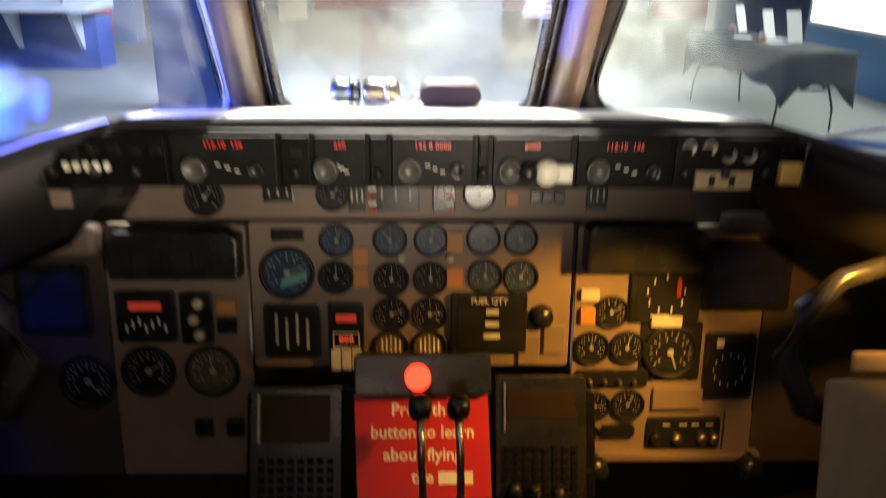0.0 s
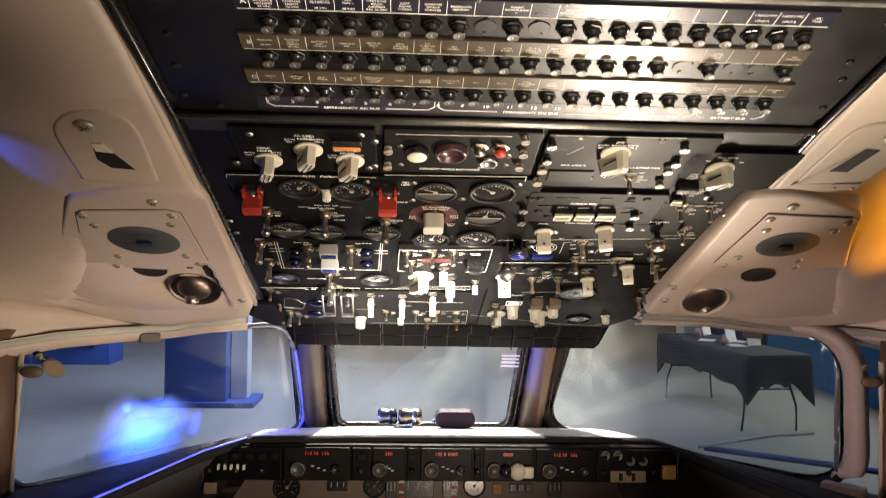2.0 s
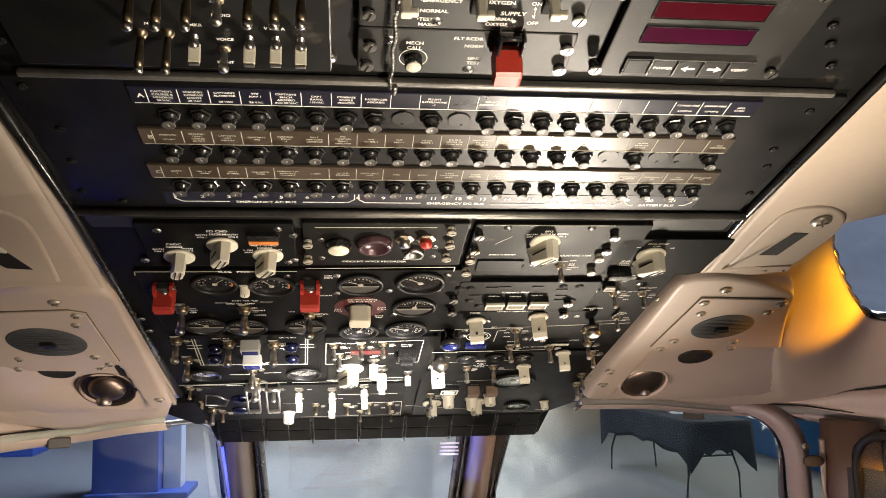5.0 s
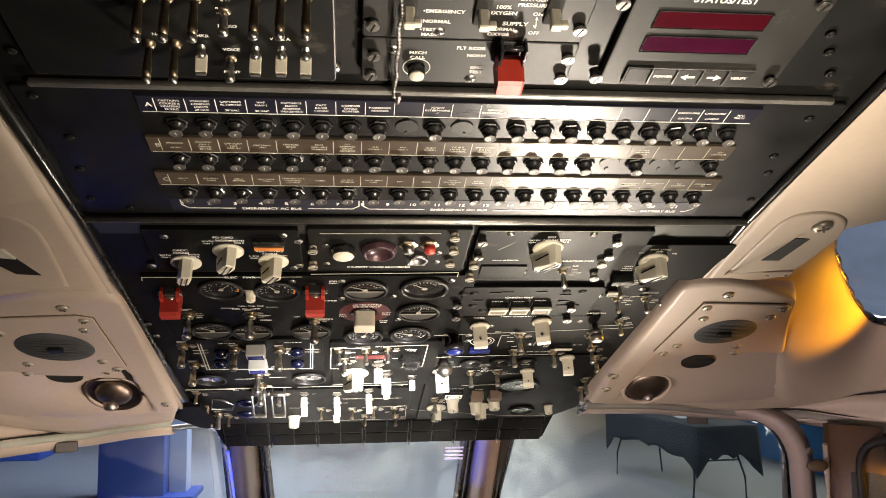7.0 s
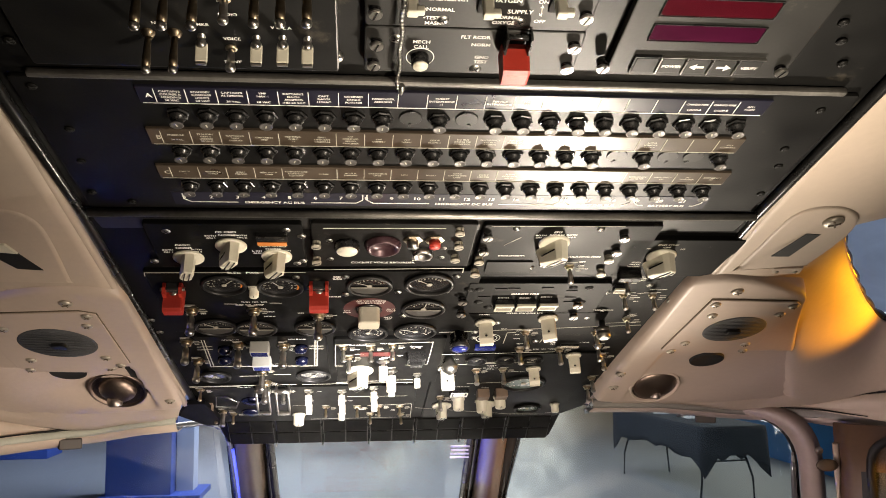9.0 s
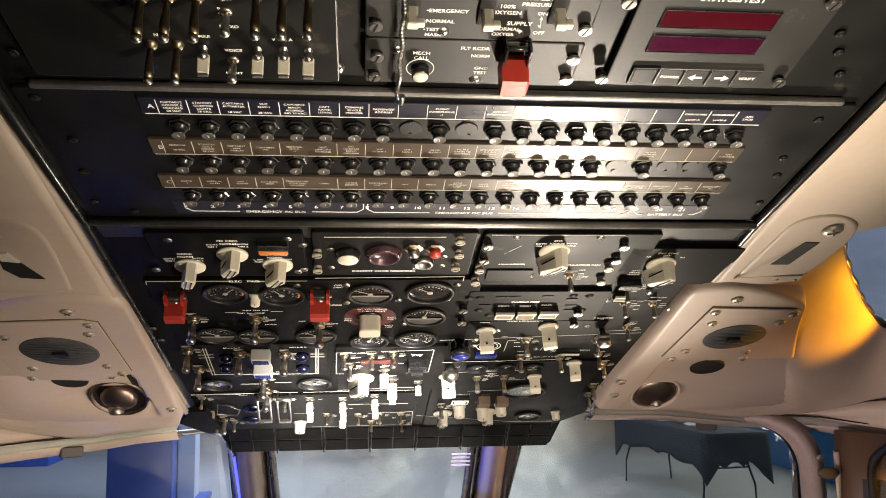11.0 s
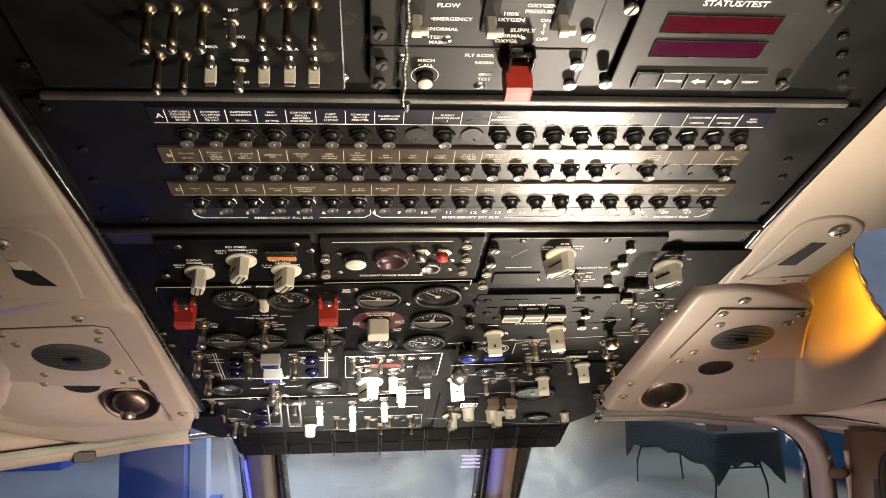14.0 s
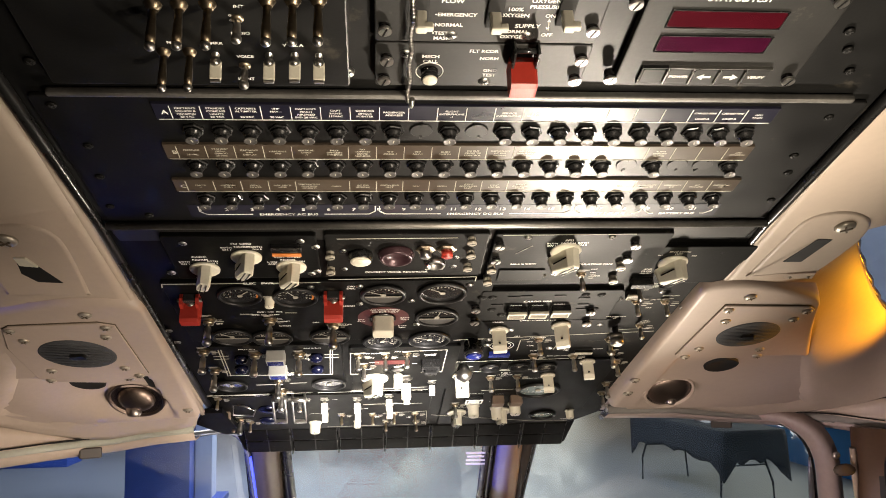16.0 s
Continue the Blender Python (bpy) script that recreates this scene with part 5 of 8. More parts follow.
# voice recorder panel
cvr = thing("voice_recorder_panel", FWD, "black cockpit voice recorder panel with round microphone and push buttons", "control panel", "overhead units")
plate(cvr, -0.1216, 0.0473, -0.071, 0.0264, material=BLACKG)
for u, v in ((-0.1173, -0.0128), (-0.1185, -0.05), (0.0288, 0.0169), (0.0308, -0.0134), (0.0303, -0.0442)):
    add(cvr, "panel_stud", u, v, size=0.95)
u, v = -0.0857, -0.0181
bm = bmesh.new()
lathe(bm, [(0.0135, 0.003), (0.0135, 0.008), (0.0122, 0.0092), (0.0122, 0.012), (0.0118, 0.0125)], 24)
b = part("erase_button", bm, BAKELITE, cvr, m=pose(u, v, 0))
bm = bmesh.new()
lathe(bm, [(0.0112, 0.012), (0.0105, 0.0135), (0, 0.0137)], 24)
part("button_face", bm, WHITEP, b, "cream button face")
u, v = -0.0483, -0.0182
bm = bmesh.new()
lathe(bm, [(0.0195, 0.003), (0.0195, 0.006), (0.018, 0.0075), (0.0175, 0.010), (0.0165, 0.011), (0.0135, 0.0105), (0.0128, 0.007), (0.0, 0.0065)], 28)
part("microphone", bm, mat("purple_brown_anodised", (0.06, 0.03, 0.035), 0.3, 0.4), cvr, "dark purple-brown microphone bezel", pose(u, v, 0))
for (u, v), mt, nm in (((-0.0177, -0.0068), STEEL, "test_button"), ((0.0049, -0.0068), REDP, "red_button")):
    bm = bmesh.new()
    lathe(bm, [(0.0105, 0.003), (0.0105, 0.0055), (0.0075, 0.0065)], 6, smooth=False)
    b = part("button_nut", bm, BRASSY, cvr, m=pose(u, v, 0))
    bm = bmesh.new()
    lathe(bm, [(0.0062, 0.006), (0.006, 0.0135), (0, 0.0142)], 18)
    part(nm, bm, mt, b)
bm = bmesh.new()
lathe(bm, [(0.0115, 0.003), (0.011, 0.009), (0.008, 0.0095), (0.0055, 0.005)], 20)
part("headset_jack", bm, STEEL, cvr, m=pose(-0.0056, -0.0371, 0))
for u, v in ((0.0162, -0.0265), (0.0157, -0.0483), (-0.1038, -0.0103), (-0.104, -0.0528)):
    add(cvr, "screw", u, v, w=0.003, size=0.7)
text(cvr, [(-0.0473, -0.0604, "COCKPIT VOICE RECORDER", 0.0062), (-0.0059, -0.0523, "HEADSET|600 OHMS", 0.005)], 0.006, PAINTW, 0.0042)
lines(cvr, [(-0.1091, 0.0169, 0.0146, 0.0181)], 0.0012, PAINTD, 0.004)

# display switching panel
efis = thing("display_switch_panel", FWD, "black display switching panel with one ivory knob", "control panel", "overhead units")
plate(efis, 0.0535, 0.2421, -0.0957, 0.0254)
for u, v in ((0.0592, 0.0057), (0.0595, -0.028), (0.2045, 0.0055), (0.2051, -0.0275)):
    add(efis, "dark_stud", u, v, size=0.95)
for u, v in ((0.0571, -0.0486), (0.0566, -0.0804), (0.2014, -0.0441), (0.2022, -0.0791),):
    add(efis, "panel_stud", u, v, size=1.0)
add(efis, "pointer_knob", 0.1335, -0.0125, 0, -34, 1.2, 0.003)
bm = bmesh.new()
box(bm, (0, 0, 0.005), (0.052, 0.026, 0.002), 0.0006)
part("blank_plate", bm, BLACKG, efis, "plain grey blanking plate", pose(0.0933, -0.069, 0))
for u, v in ((0.0723, -0.0761), (0.1189, -0.0737), (0.0876, 0.0181), (0.1765, 0.0181)):
    add(efis, "screw", u, v, w=0.004, size=0.7)
add(efis, "toggle_switch", 0.1634, -0.0697, 4, w=0.003)
text(efis, [(0.1328, 0.0081, "EFIS|NORM", 0.0062), (0.1159, 0.0018, "BOTH|ON 1", 0.0049), (0.1485, 0.003, "BOTH|ON 2", 0.0049), (0.1693, -0.0453, "CIRCULATING FAN", 0.0062), (0.1757, -0.0582, "OFF", 0.0048), (0.1765, -0.0669, "ON", 0.0048), (0.1807, -0.0758, "AUTO", 0.0048), (0.0924, -0.0433, "RADIO ALTIMETER", 0.004)], 0.006, PAINTW, 0.0042)
lines(efis, [(0.0609, 0.0229, 0.2008, 0.0242), (0.0803, -0.0188, 0.0957, -0.0007)], 0.0008, PAINTD, 0.004)

# engine sync panel
sync = thing("engine_sync_panel", FWD, "black engine sync panel with ivory knob and toggles", "control panel", "overhead units")
plate(sync, 0.2172, 0.3462, -0.098, -0.0062)
add(sync, "pointer_knob", 0.2617, -0.0431, 0, -32, 1.2, 0.003)
bm = bmesh.new()
box(bm, (0, 0, 0.008), (0.026, 0.012, 0.012), 0.0015)
part("rocker", bm, BAKELITE, sync, m=pose(0.2382, -0.0871, 0))
for u, v in ((0.2534, -0.1577), (0.2908, -0.1585), (0.2424, -0.1107), (0.2812, -0.2369)):
    add(sync, "toggle_switch", u, v, 0, size=0.95)
bm = bmesh.new()
lathe(bm, [(0.004, 0), (0.004, 0.012), (0.009, 0.0125), (0.009, 0.018), (0.007, 0.0185), (0.009, 0.019), (0.009, 0.026), (0.006, 0.028)], 16)
part("spool_knob", bm, STEEL, sync, "ribbed steel knob", pose(0.2479, -0.2399, 0))
add(sync, "lamp_cap", 0.2421, -0.1336, 0, 0, 0.8)
for u, v in ((0.2252, -0.0222), (0.3106, -0.0212), (0.2295, -0.1469), (0.2766, -0.1259), (0.2252, -0.2293), (0.3185, -0.1751)):
    add(sync, "screw", u, v, w=0.002, size=0.75)
text(sync, [(0.2615, -0.0196, "ENG SYNC|OFF", 0.0056), (0.2421, -0.025, "N1", 0.005), (0.2807, -0.0265, "N2", 0.005), (0.2381, -0.0646, "GND|PROX|WARN", 0.0052), (0.2609, -0.103, "OVRD|NORM|TEST", 0.0046), (0.2708, -0.146, "OFF", 0.0048), (0.2702, -0.1581, "DIM", 0.0048), (0.2726, -0.1705, "BRT", 0.0048), (0.2901, -0.1344, "STBY COMP", 0.0046), (0.2382, -0.2008, "THUNDSTRM|LT", 0.005), (0.2825, -0.2153, "CKPT|FLOOD", 0.0046)], 0.005, PAINTD, 0.0042)
lines(sync, [(0.2608, -0.1509, 0.2674, -0.1511), (0.2776, -0.1513, 0.2892, -0.1515), (0.2312, -0.2536, 0.3041, -0.2477)], 0.0009, w=0.001)

# electrical power panel
elec = thing("electrical_panel", FWD, "black electrical power panel with gauges, red guards and toggle switches", "control panel", "overhead units")
plate(elec, -0.3088, 0.0669, -0.2685, -0.0861, 0.003)
lines(elec, [(-0.3071, -0.0891, -0.2153, -0.0888), (-0.1868, -0.0892, -0.1324, -0.0884), (-0.3071, -0.0891, -0.3085, -0.0979), (-0.1225, -0.0812, 0.044, -0.0773), (0.044, -0.0773, 0.044, -0.0892), (-0.2342, -0.1765, -0.2189, -0.1768), (-0.1802, -0.1743, -0.166, -0.1746)], 0.0012, w=0.003)
text(elec, [(-0.2011, -0.089, "ELEC   PWR", 0.0075), (-0.198, -0.1704, "PUSH  FOR  RISE", 0.0048), (-0.2043, -0.1789, "CSD OIL TEMP", 0.006), (-0.1956, -0.1915, "APU GEN", 0.0052), (-0.1828, -0.2009, "RESET", 0.0055), (-0.1842, -0.2156, "NORM", 0.0055), (-0.2639, -0.206, "OFF", 0.0055), (-0.2709, -0.1878, "GEN", 0.0055), (-0.145, -0.2056, "OFF", 0.0055), (-0.098, -0.1025, "CSD|DISC", 0.0055), (-0.1021, -0.1555, "NORM", 0.0055), (-0.1095, -0.214, "VOLT/FR", 0.0055), (-0.0586, -0.1719, "AC VOLT/FREQ|DC BUS VOLT", 0.006), (-0.088, -0.2016, "EXT|PWR", 0.0052), (-0.0336, -0.1975, "BATT|VOLT", 0.0052), (-0.0363, -0.2237, "BATT|AMP", 0.0052)], 0.0052, PAINTW, 0.0032)
MAROON = mat("maroon_marking", (0.06, 0.006, 0.006), 0.5)
bm = bmesh.new()
lathe(bm, [(0.032, 0.0025), (0.032, 0.0031)], 32, smooth=False)
part("red_field", bm, MAROON, elec, m=pose(-0.0605, -0.1932, 0), label= "dark red marking behind the selector")
for (u, v), r, a, kw in (((-0.2259, -0.119), 0.0255, 40, dict(band=(50, 110, ORANGEP), start=-110, end=110)), ((-0.1631, -0.1248), 0.0265, -30, dict(band=(50, 110, ORANGEP), start=-110, end=110)), ((-0.0611, -0.1218), 0.027, -60, dict(half=True, start=-70, end=70, title="")), ((0.0084, -0.1182), 0.029, -50, dict(start=-60, end=60)), ((0.0066, -0.1913), 0.0275, 10, dict(half=True, start=-60, end=60)), ((-0.0613, -0.2726), 0.0265, 20, dict(ticks=20)), ((0.0012, -0.2686), 0.0285, -70, dict(ticks=20)),
                          ((-0.2546, -0.2479), 0.0265, -50, dict(half=True, start=-70, end=70)), ((-0.2046, -0.2535), 0.0265, -50, dict(half=True, start=-70, end=70)), ((-0.1298, -0.252), 0.0265, -50, dict(half=True, start=-70, end=70))):
    gauge(elec, u, v, r, needle=a, w=0.003, **kw)
for u, v in ((-0.2818, -0.1275), (-0.1188, -0.124)):
    add(elec, "red_guard", u, v, 0, 0, 1.1, 0.002, "red hinged switch guard")
for u, v in ((-0.2742, -0.1913), (-0.2006, -0.1932), (-0.1234, -0.2099)):
    add(elec, "toggle_switch", u, v, 0, size=1.6, w=0.002)
add(elec, "rotary_knob", -0.1936, -0.1323, size=0.75, w=0.002)
add(elec, "selector_knob", -0.0612, -0.1932, size=1.25, w=0.003)
for u, v in ((-0.0883, -0.0996), (-0.0892, -0.149), (-0.0272, -0.1419), (0.0384, -0.0983), (0.0304, -0.1397), (-0.0178, -0.2166), (-0.3295, -0.2263), (-0.3278, -0.2673), (-0.1439, -0.1003)):
    add(elec, "screw", u, v, w=0.003, size=0.75)

NAVYLENS = mat("dark_navy_lens", (0.003, 0.004, 0.016), 0.25, bump=0)
# bus tie panel
bustie = thing("bus_tie_panel", FWD, "black bus tie panel with a painted bus diagram and blue lights", "control panel", "overhead units")
plate(bustie, -0.2917, -0.1169, -0.4737, -0.2851, 0.003)
lines(bustie, [(-0.2815, -0.2981, -0.2855, -0.407), (-0.2779, -0.2982, -0.2815, -0.4073), (-0.2835, -0.4046, -0.135, -0.4073), (-0.1319, -0.2953, -0.1374, -0.4072), (-0.1289, -0.2955, -0.1342, -0.4073), (-0.2919, -0.3238, -0.2713, -0.3224), (-0.2931, -0.335, -0.2723, -0.3336), (-0.141, -0.3235, -0.1217, -0.3243), (-0.1416, -0.3347, -0.1222, -0.3356), (-0.2509, -0.4508, -0.2106, -0.4504), (-0.2001, -0.4456, -0.1747, -0.4444), (-0.3326, -0.4988, -0.1698, -0.4947), (-0.1611, -0.4953, 0.0116, -0.4915)], 0.0014, w=0.003)
text(bustie, [(-0.2437, -0.2974, "APU L BUS", 0.0056), (-0.2536, -0.3412, "OFF", 0.0052), (-0.1561, -0.2966, "APU R BUS", 0.0056), (-0.1592, -0.3408, "EXT PWR|R BUS", 0.0052), (-0.1984, -0.4015, "AC  X  TIE|CLOSED|OPEN", 0.0052)], 0.005, PAINTW, 0.0032)
for u, v in ((-0.3002, -0.2995), (-0.2349, -0.3151), (-0.1752, -0.3176), (-0.2988, -0.3767), (-0.2142, -0.4211), (-0.2153, -0.4805)):
    add(bustie, "toggle_switch", u, v, 0, size=1.55, w=0.002)
for (u, v) in ((-0.2049, -0.3033), (-0.208, -0.3619)):
    bm = bmesh.new()
    box(bm, (0, 0, 0.012), (0.025, 0.018, 0.016), 0.0015, mi=0)
    box(bm, (0, -0.0005, 0.0203), (0.021, 0.0125, 0.0010), mi=1)
    part("indicator_light", bm, [mat("pale_grey_plastic", (0.45, 0.45, 0.42), 0.4), BLUEP], bustie, "grey indicator block with a blue lens", pose(u, v, 0.002))
for u, v in ((-0.2547, -0.3276), (-0.2607, -0.369), (-0.1527, -0.3252), (-0.1543, -0.3741)):
    bm = bmesh.new()
    lathe(bm, [(0.0095, 0.002), (0.0095, 0.008), (0.007, 0.012), (0, 0.0135)], 18)
    part("blue_light", bm, NAVYLENS, bustie, "dark blue round light", pose(u, v, 0))
gauge(bustie, -0.2863, -0.4487, 0.0235, -80, 80, -20, w=0.003, title="LOAD")
gauge(bustie, -0.1412, -0.449, 0.026, -80, 80, 30, w=0.003, title="LOAD")

# start and light switch panel
start = thing("start_panel", FWD, "black start and exterior light panel with ivory paddles and wire guards", "control panel", "overhead units")
plate(start, -0.3257, 0.0204, -0.7047, -0.508, 0.003)
for u, v in ((-0.2218, -0.5267), (-0.1918, -0.5287)):
    add(start, "wire_guard", u, v - 0.002, 0, 0, 1.35)
    add(start, "toggle_switch", u, v, 0, size=1.1)
for u, v in ((-0.1526, -0.5314), (-0.1004, -0.5349), (-0.0495, -0.52), (-0.1544, -0.5814), (-0.1004, -0.5854), (-0.0479, -0.5697)):
    add(start, "paddle_switch", u, v, 0, size=1.35, w=0.002)
for u, v in ((-0.3182, -0.5143), (-0.3146, -0.6502), (-0.2864, -0.6525), (-0.1289, -0.62), (-0.0761, -0.624), (-0.0394, -0.62), (-0.0534, -0.6683), (-0.0034, -0.6228), (0.0007, -0.6727)):
    add(start, "small_toggle", u, v, 0, size=1.3, w=0.002)
add(start, "toggle_switch", -0.3014, -0.6372, 0, size=1.35, label="toggle with a cream tip")
add(start, "rotary_knob", -0.1767, -0.6653, size=1.25, w=0.002)
add(start, "rotary_knob", -0.103, -0.6642, size=0.8, w=0.002)
bm = bmesh.new()
tube(bm, [(-0.018, 0.006, 0.002), (-0.02, -0.012, 0.014), (0.012, -0.012, 0.016), (0.018, 0.004, 0.012), (0.0, 0.01, 0.006)], 0.0016, 8, closed=True)
part("switch_frame", bm, STEEL, start, "bent steel switch guard", pose(-0.2828, -0.5594, 0))
bm = bmesh.new()
box(bm, (0, 0, 0.008), (0.013, 0.016, 0.012), 0.001)
part("grey_cap", bm, PANELP, start, m=pose(-0.3182, -0.5953, 0))
for u, v in ((-0.2468, -0.5747), (-0.2545, -0.6411)):
    bm = bmesh.new()
    lathe(bm, [(0.017, 0.002), (0.017, 0.006), (0.012, 0.009), (0, 0.011)], 20)
    part("blue_light", bm, NAVYLENS, start, "dark blue round light", pose(u, v, 0))
text(start, [(-0.2491, -0.5042, "ENG START", 0.0052), (-0.1364, -0.5324, "OFF", 0.0052), (-0.0802, -0.5151, "EMER LTS", 0.0052), (-0.0873, -0.5863, "OFF", 0.0052), (-0.0684, -0.6385, "BRT|DIM", 0.0048), (-0.1683, -0.6101, "ANTI COLLISION", 0.0044), (-0.0143, -0.6463, "ON|OFF", 0.0048)], 0.005, PAINTW, 0.0032)
lines(start, [(-0.3331, -0.5017, -0.2573, -0.5008), (-0.0917, -0.5635, 0.0063, -0.564), (-0.1578, -0.6963, 0.0179, -0.6927), (-0.0588, -0.6185, 0.0164, -0.6107), (0.0164, -0.6107, 0.0194, -0.7003)], 0.0011, w=0.003)

# fire agent and auxiliary power panel
apu = thing("auxiliary_power_panel", FWD, "black auxiliary power panel framed in white with ivory switches", "control panel", "overhead units")
plate(apu, -0.1062, 0.0475, -0.4926, -0.2985, 0.003)
lines(apu, [(-0.1053, -0.3205, -0.0843, -0.3191), (-0.0649, -0.3176, -0.0508, -0.3182), (-0.0337, -0.3167, 0.029, -0.3125), (-0.1053, -0.3205, -0.1077, -0.4087), (-0.1077, -0.4087, -0.0961, -0.4093), (0.029, -0.3125, 0.0278, -0.4054), (0.0278, -0.4054, -0.0041, -0.4089), (-0.1082, -0.4871, 0.0108, -0.4772)], 0.0013, w=0.003)
for u, v in ((-0.0946, -0.3299), (-0.0569, -0.3315), (-0.0272, -0.3237), (-0.0873, -0.37)):
    add(apu, "toggle_switch", u, v, 0, size=1.05, w=0.002)
add(apu, "pointer_knob", -0.072, -0.4288, 0, -28, 1.45, 0.002)
for (u, v), s in (((-0.0382, -0.3895), 1.7), ((-0.0252, -0.4313), 1.9), ((0.0157, -0.4551), 1.2), ((-0.0223, -0.4923), 1.3)):
    add(apu, "paddle_switch", u, v, 0, size=s, w=0.002)
bm = bmesh.new()
box(bm, (0, 0, 0.008), (0.026, 0.024, 0.014), 0.001)
box(bm, (0, -0.004, 0.015), (0.018, 0.012, 0.01), 0.0015)
part("door_switch", bm, BAKELITE, apu, m=pose(0.0083, -0.3624, 0))
text(apu, [(-0.0742, -0.3217, "FIRE AGENT", 0.0056), (-0.0399, -0.3164, "APU", 0.0056), (-0.0759, -0.3398, "OFF", 0.0052), (-0.0727, -0.3587, "DISCH", 0.0052), (-0.0875, -0.3871, "FIRE CONT", 0.005), (-0.032, -0.3726, "MASTER", 0.0056), (0.0065, -0.3319, "DOORS|AUTO", 0.0056), (-0.0143, -0.3662, "OFF", 0.005), (0.0001, -0.4937, "L R", 0.005)], 0.005, PAINTW, 0.0032)
bm = bmesh.new()
box(bm, (0, 0, 0.0033), (0.05, 0.016, 0.0004))
part("red_field", bm, MAROON, apu, m=pose(-0.047, -0.3599, 0))

# cargo fire and panel light unit
cargo = thing("cargo_fire_panel", FWD, "black cargo fire panel with three white lamp caps", "control panel", "overhead units")
plate(cargo, 0.0558, 0.2283, -0.2076, -0.1174, 0.004)
for u, v in ((0.1042, -0.1721), (0.1311, -0.1709), (0.1589, -0.1698)):
    add(cargo, "lamp_cap", u, v, 0, 0, 1.15, 0.003)
for u, v in ((0.0728, -0.1714), (0.1826, -0.1292), (0.0694, -0.1338), (0.0572, -0.1352), (0.2023, -0.1296), (0.2036, -0.1725), (0.0871, -0.1878)):
    add(cargo, "dark_screw", u, v, w=0.003, size=1.0)
for u, v in ((0.0518, -0.1605), (0.0547, -0.1998), (0.1978, -0.1724), (0.2014, -0.2093)):
    add(cargo, "dark_stud", u, v, size=1.05)
for u, v in ((0.0953, -0.1326), (0.1109, -0.1313), (0.1515, -0.1303), (0.0778, -0.1558), (0.1828, -0.1392), (0.1858, -0.1581), (0.1869, -0.1722)):
    bm = bmesh.new()
    box(bm, (0, 0, 0), (0.014, 0.004, 0.001))
    part("legend_slot", bm, BLACKG, cargo, m=pose(u, v, 0.0045))
text(cargo, [(0.1268, -0.1466, "CARGO FIRE", 0.007), (0.102, -0.1581, "DISCH", 0.0054), (0.1289, -0.1586, "DISCH", 0.0054), (0.1553, -0.1557, "DISCH", 0.0054)], 0.005, PAINTW, 0.0042)
lights = thing("panel_light_unit", FWD, "black light dimmer unit with ivory knobs and a blue lens", "control panel", "overhead units")
plate(lights, 0.0618, 0.2496, -0.2879, -0.2112, 0.003)
lines(lights, [(0.0671, -0.2001, 0.196, -0.196), (0.0338, -0.276, 0.306, -0.2539), (0.0454, -0.3641, 0.2107, -0.357), (0.0622, -0.4097, 0.1985, -0.4011), (0.1271, -0.2793, 0.1281, -0.3209), (0.1816, -0.2963, 0.1796, -0.3185), (0.1271, -0.2793, 0.1386, -0.2775)], 0.0012, w=0.003)
add(lights, "bar_knob", 0.0912, -0.2391, 0, 8, 1.25, 0.003)
add(lights, "bar_knob", 0.1719, -0.2258, 0, 22, 1.25, 0.003)
bm = bmesh.new()
for r in (0.0125, 0.0165):
    tube(bm, [(r * math.cos(radians(a)), r * math.sin(radians(a)), 0.0032) for a in range(0, 360, 10)], 0.0006, 4, closed=True)
part("dimmer_ring", bm, PAINTW, lights, m=pose(0.1035, -0.2999, 0))
u, v = 0.0615, -0.2833
bm = bmesh.new()
lathe(bm, [(0.012, 0), (0.012, 0.012), (0.0135, 0.0125), (0.0135, 0.022)], 22)
b = part("lens_holder", bm, BAKELITE, lights, m=pose(u, v, 0.002))
bm = bmesh.new()
lathe(bm, [(0.0122, 0.0215), (0.0095, 0.0245), (0, 0.0262)], 22)
part("blue_lens", bm, BLUEP, b)
bm = bmesh.new()
box(bm, (0, 0, 0.004), (0.03, 0.013, 0.006), 0.001)
part("blue_label", bm, BLUEP, lights, m=pose(0.1041, -0.3337, 0))
for u, v in ((0.1074, -0.2416), (0.0815, -0.2756), (0.0826, -0.297), (0.1725, -0.3114)):
    add(lights, "screw", u, v, w=0.003, size=0.8)
text(lights, [(0.0871, -0.2138, "PANEL", 0.0056), (0.1679, -0.2028, "FLOOD", 0.0056), (0.1381, -0.2095, "OVHD CONSOLE LTS", 0.0056), (0.1201, -0.2644, "BRT", 0.005), (0.1492, -0.2716, "ANTI-SKID", 0.0054), (0.1408, -0.2862, "OFF", 0.0054), (0.1434, -0.3014, "ARM", 0.0054), (0.1518, -0.3219, "TEST", 0.0052), (0.1294, -0.3607, "FLOW", 0.0052), (0.0664, -0.3846, "VALVE", 0.0052), (0.1955, -0.3445, "ENG  HPT TURNING", 0.005)], 0.005, PAINTW, 0.0032)

# ice protection and air panel
ice = thing("ice_and_air_panel", FWD, "black ice protection and air panel with toggles, knobs and pale dials", "control panel", "overhead units")
plate(ice, 0.04, 0.2895, -0.7045, -0.3687, 0.002)
for u, v in ((0.152, -0.278), (0.1558, -0.3452), (0.1051, -0.4383), (0.146, -0.4352), (0.2145, -0.3477), (0.251, -0.2815), (0.2686, -0.3358), (0.2858, -0.375), (0.3026, -0.5305), (0.2979, -0.4826), (0.0622, -0.5775)):
    add(ice, "toggle_switch", u, v, 0, size=1.15, w=0.001)
for (u, v), s in (((0.0594, -0.4252), 1.35), ((0.1932, -0.4323), 1.1), ((0.2415, -0.373), 1.1)):
    add(ice, "bar_knob", u, v, 0, 10, s, 0.002)
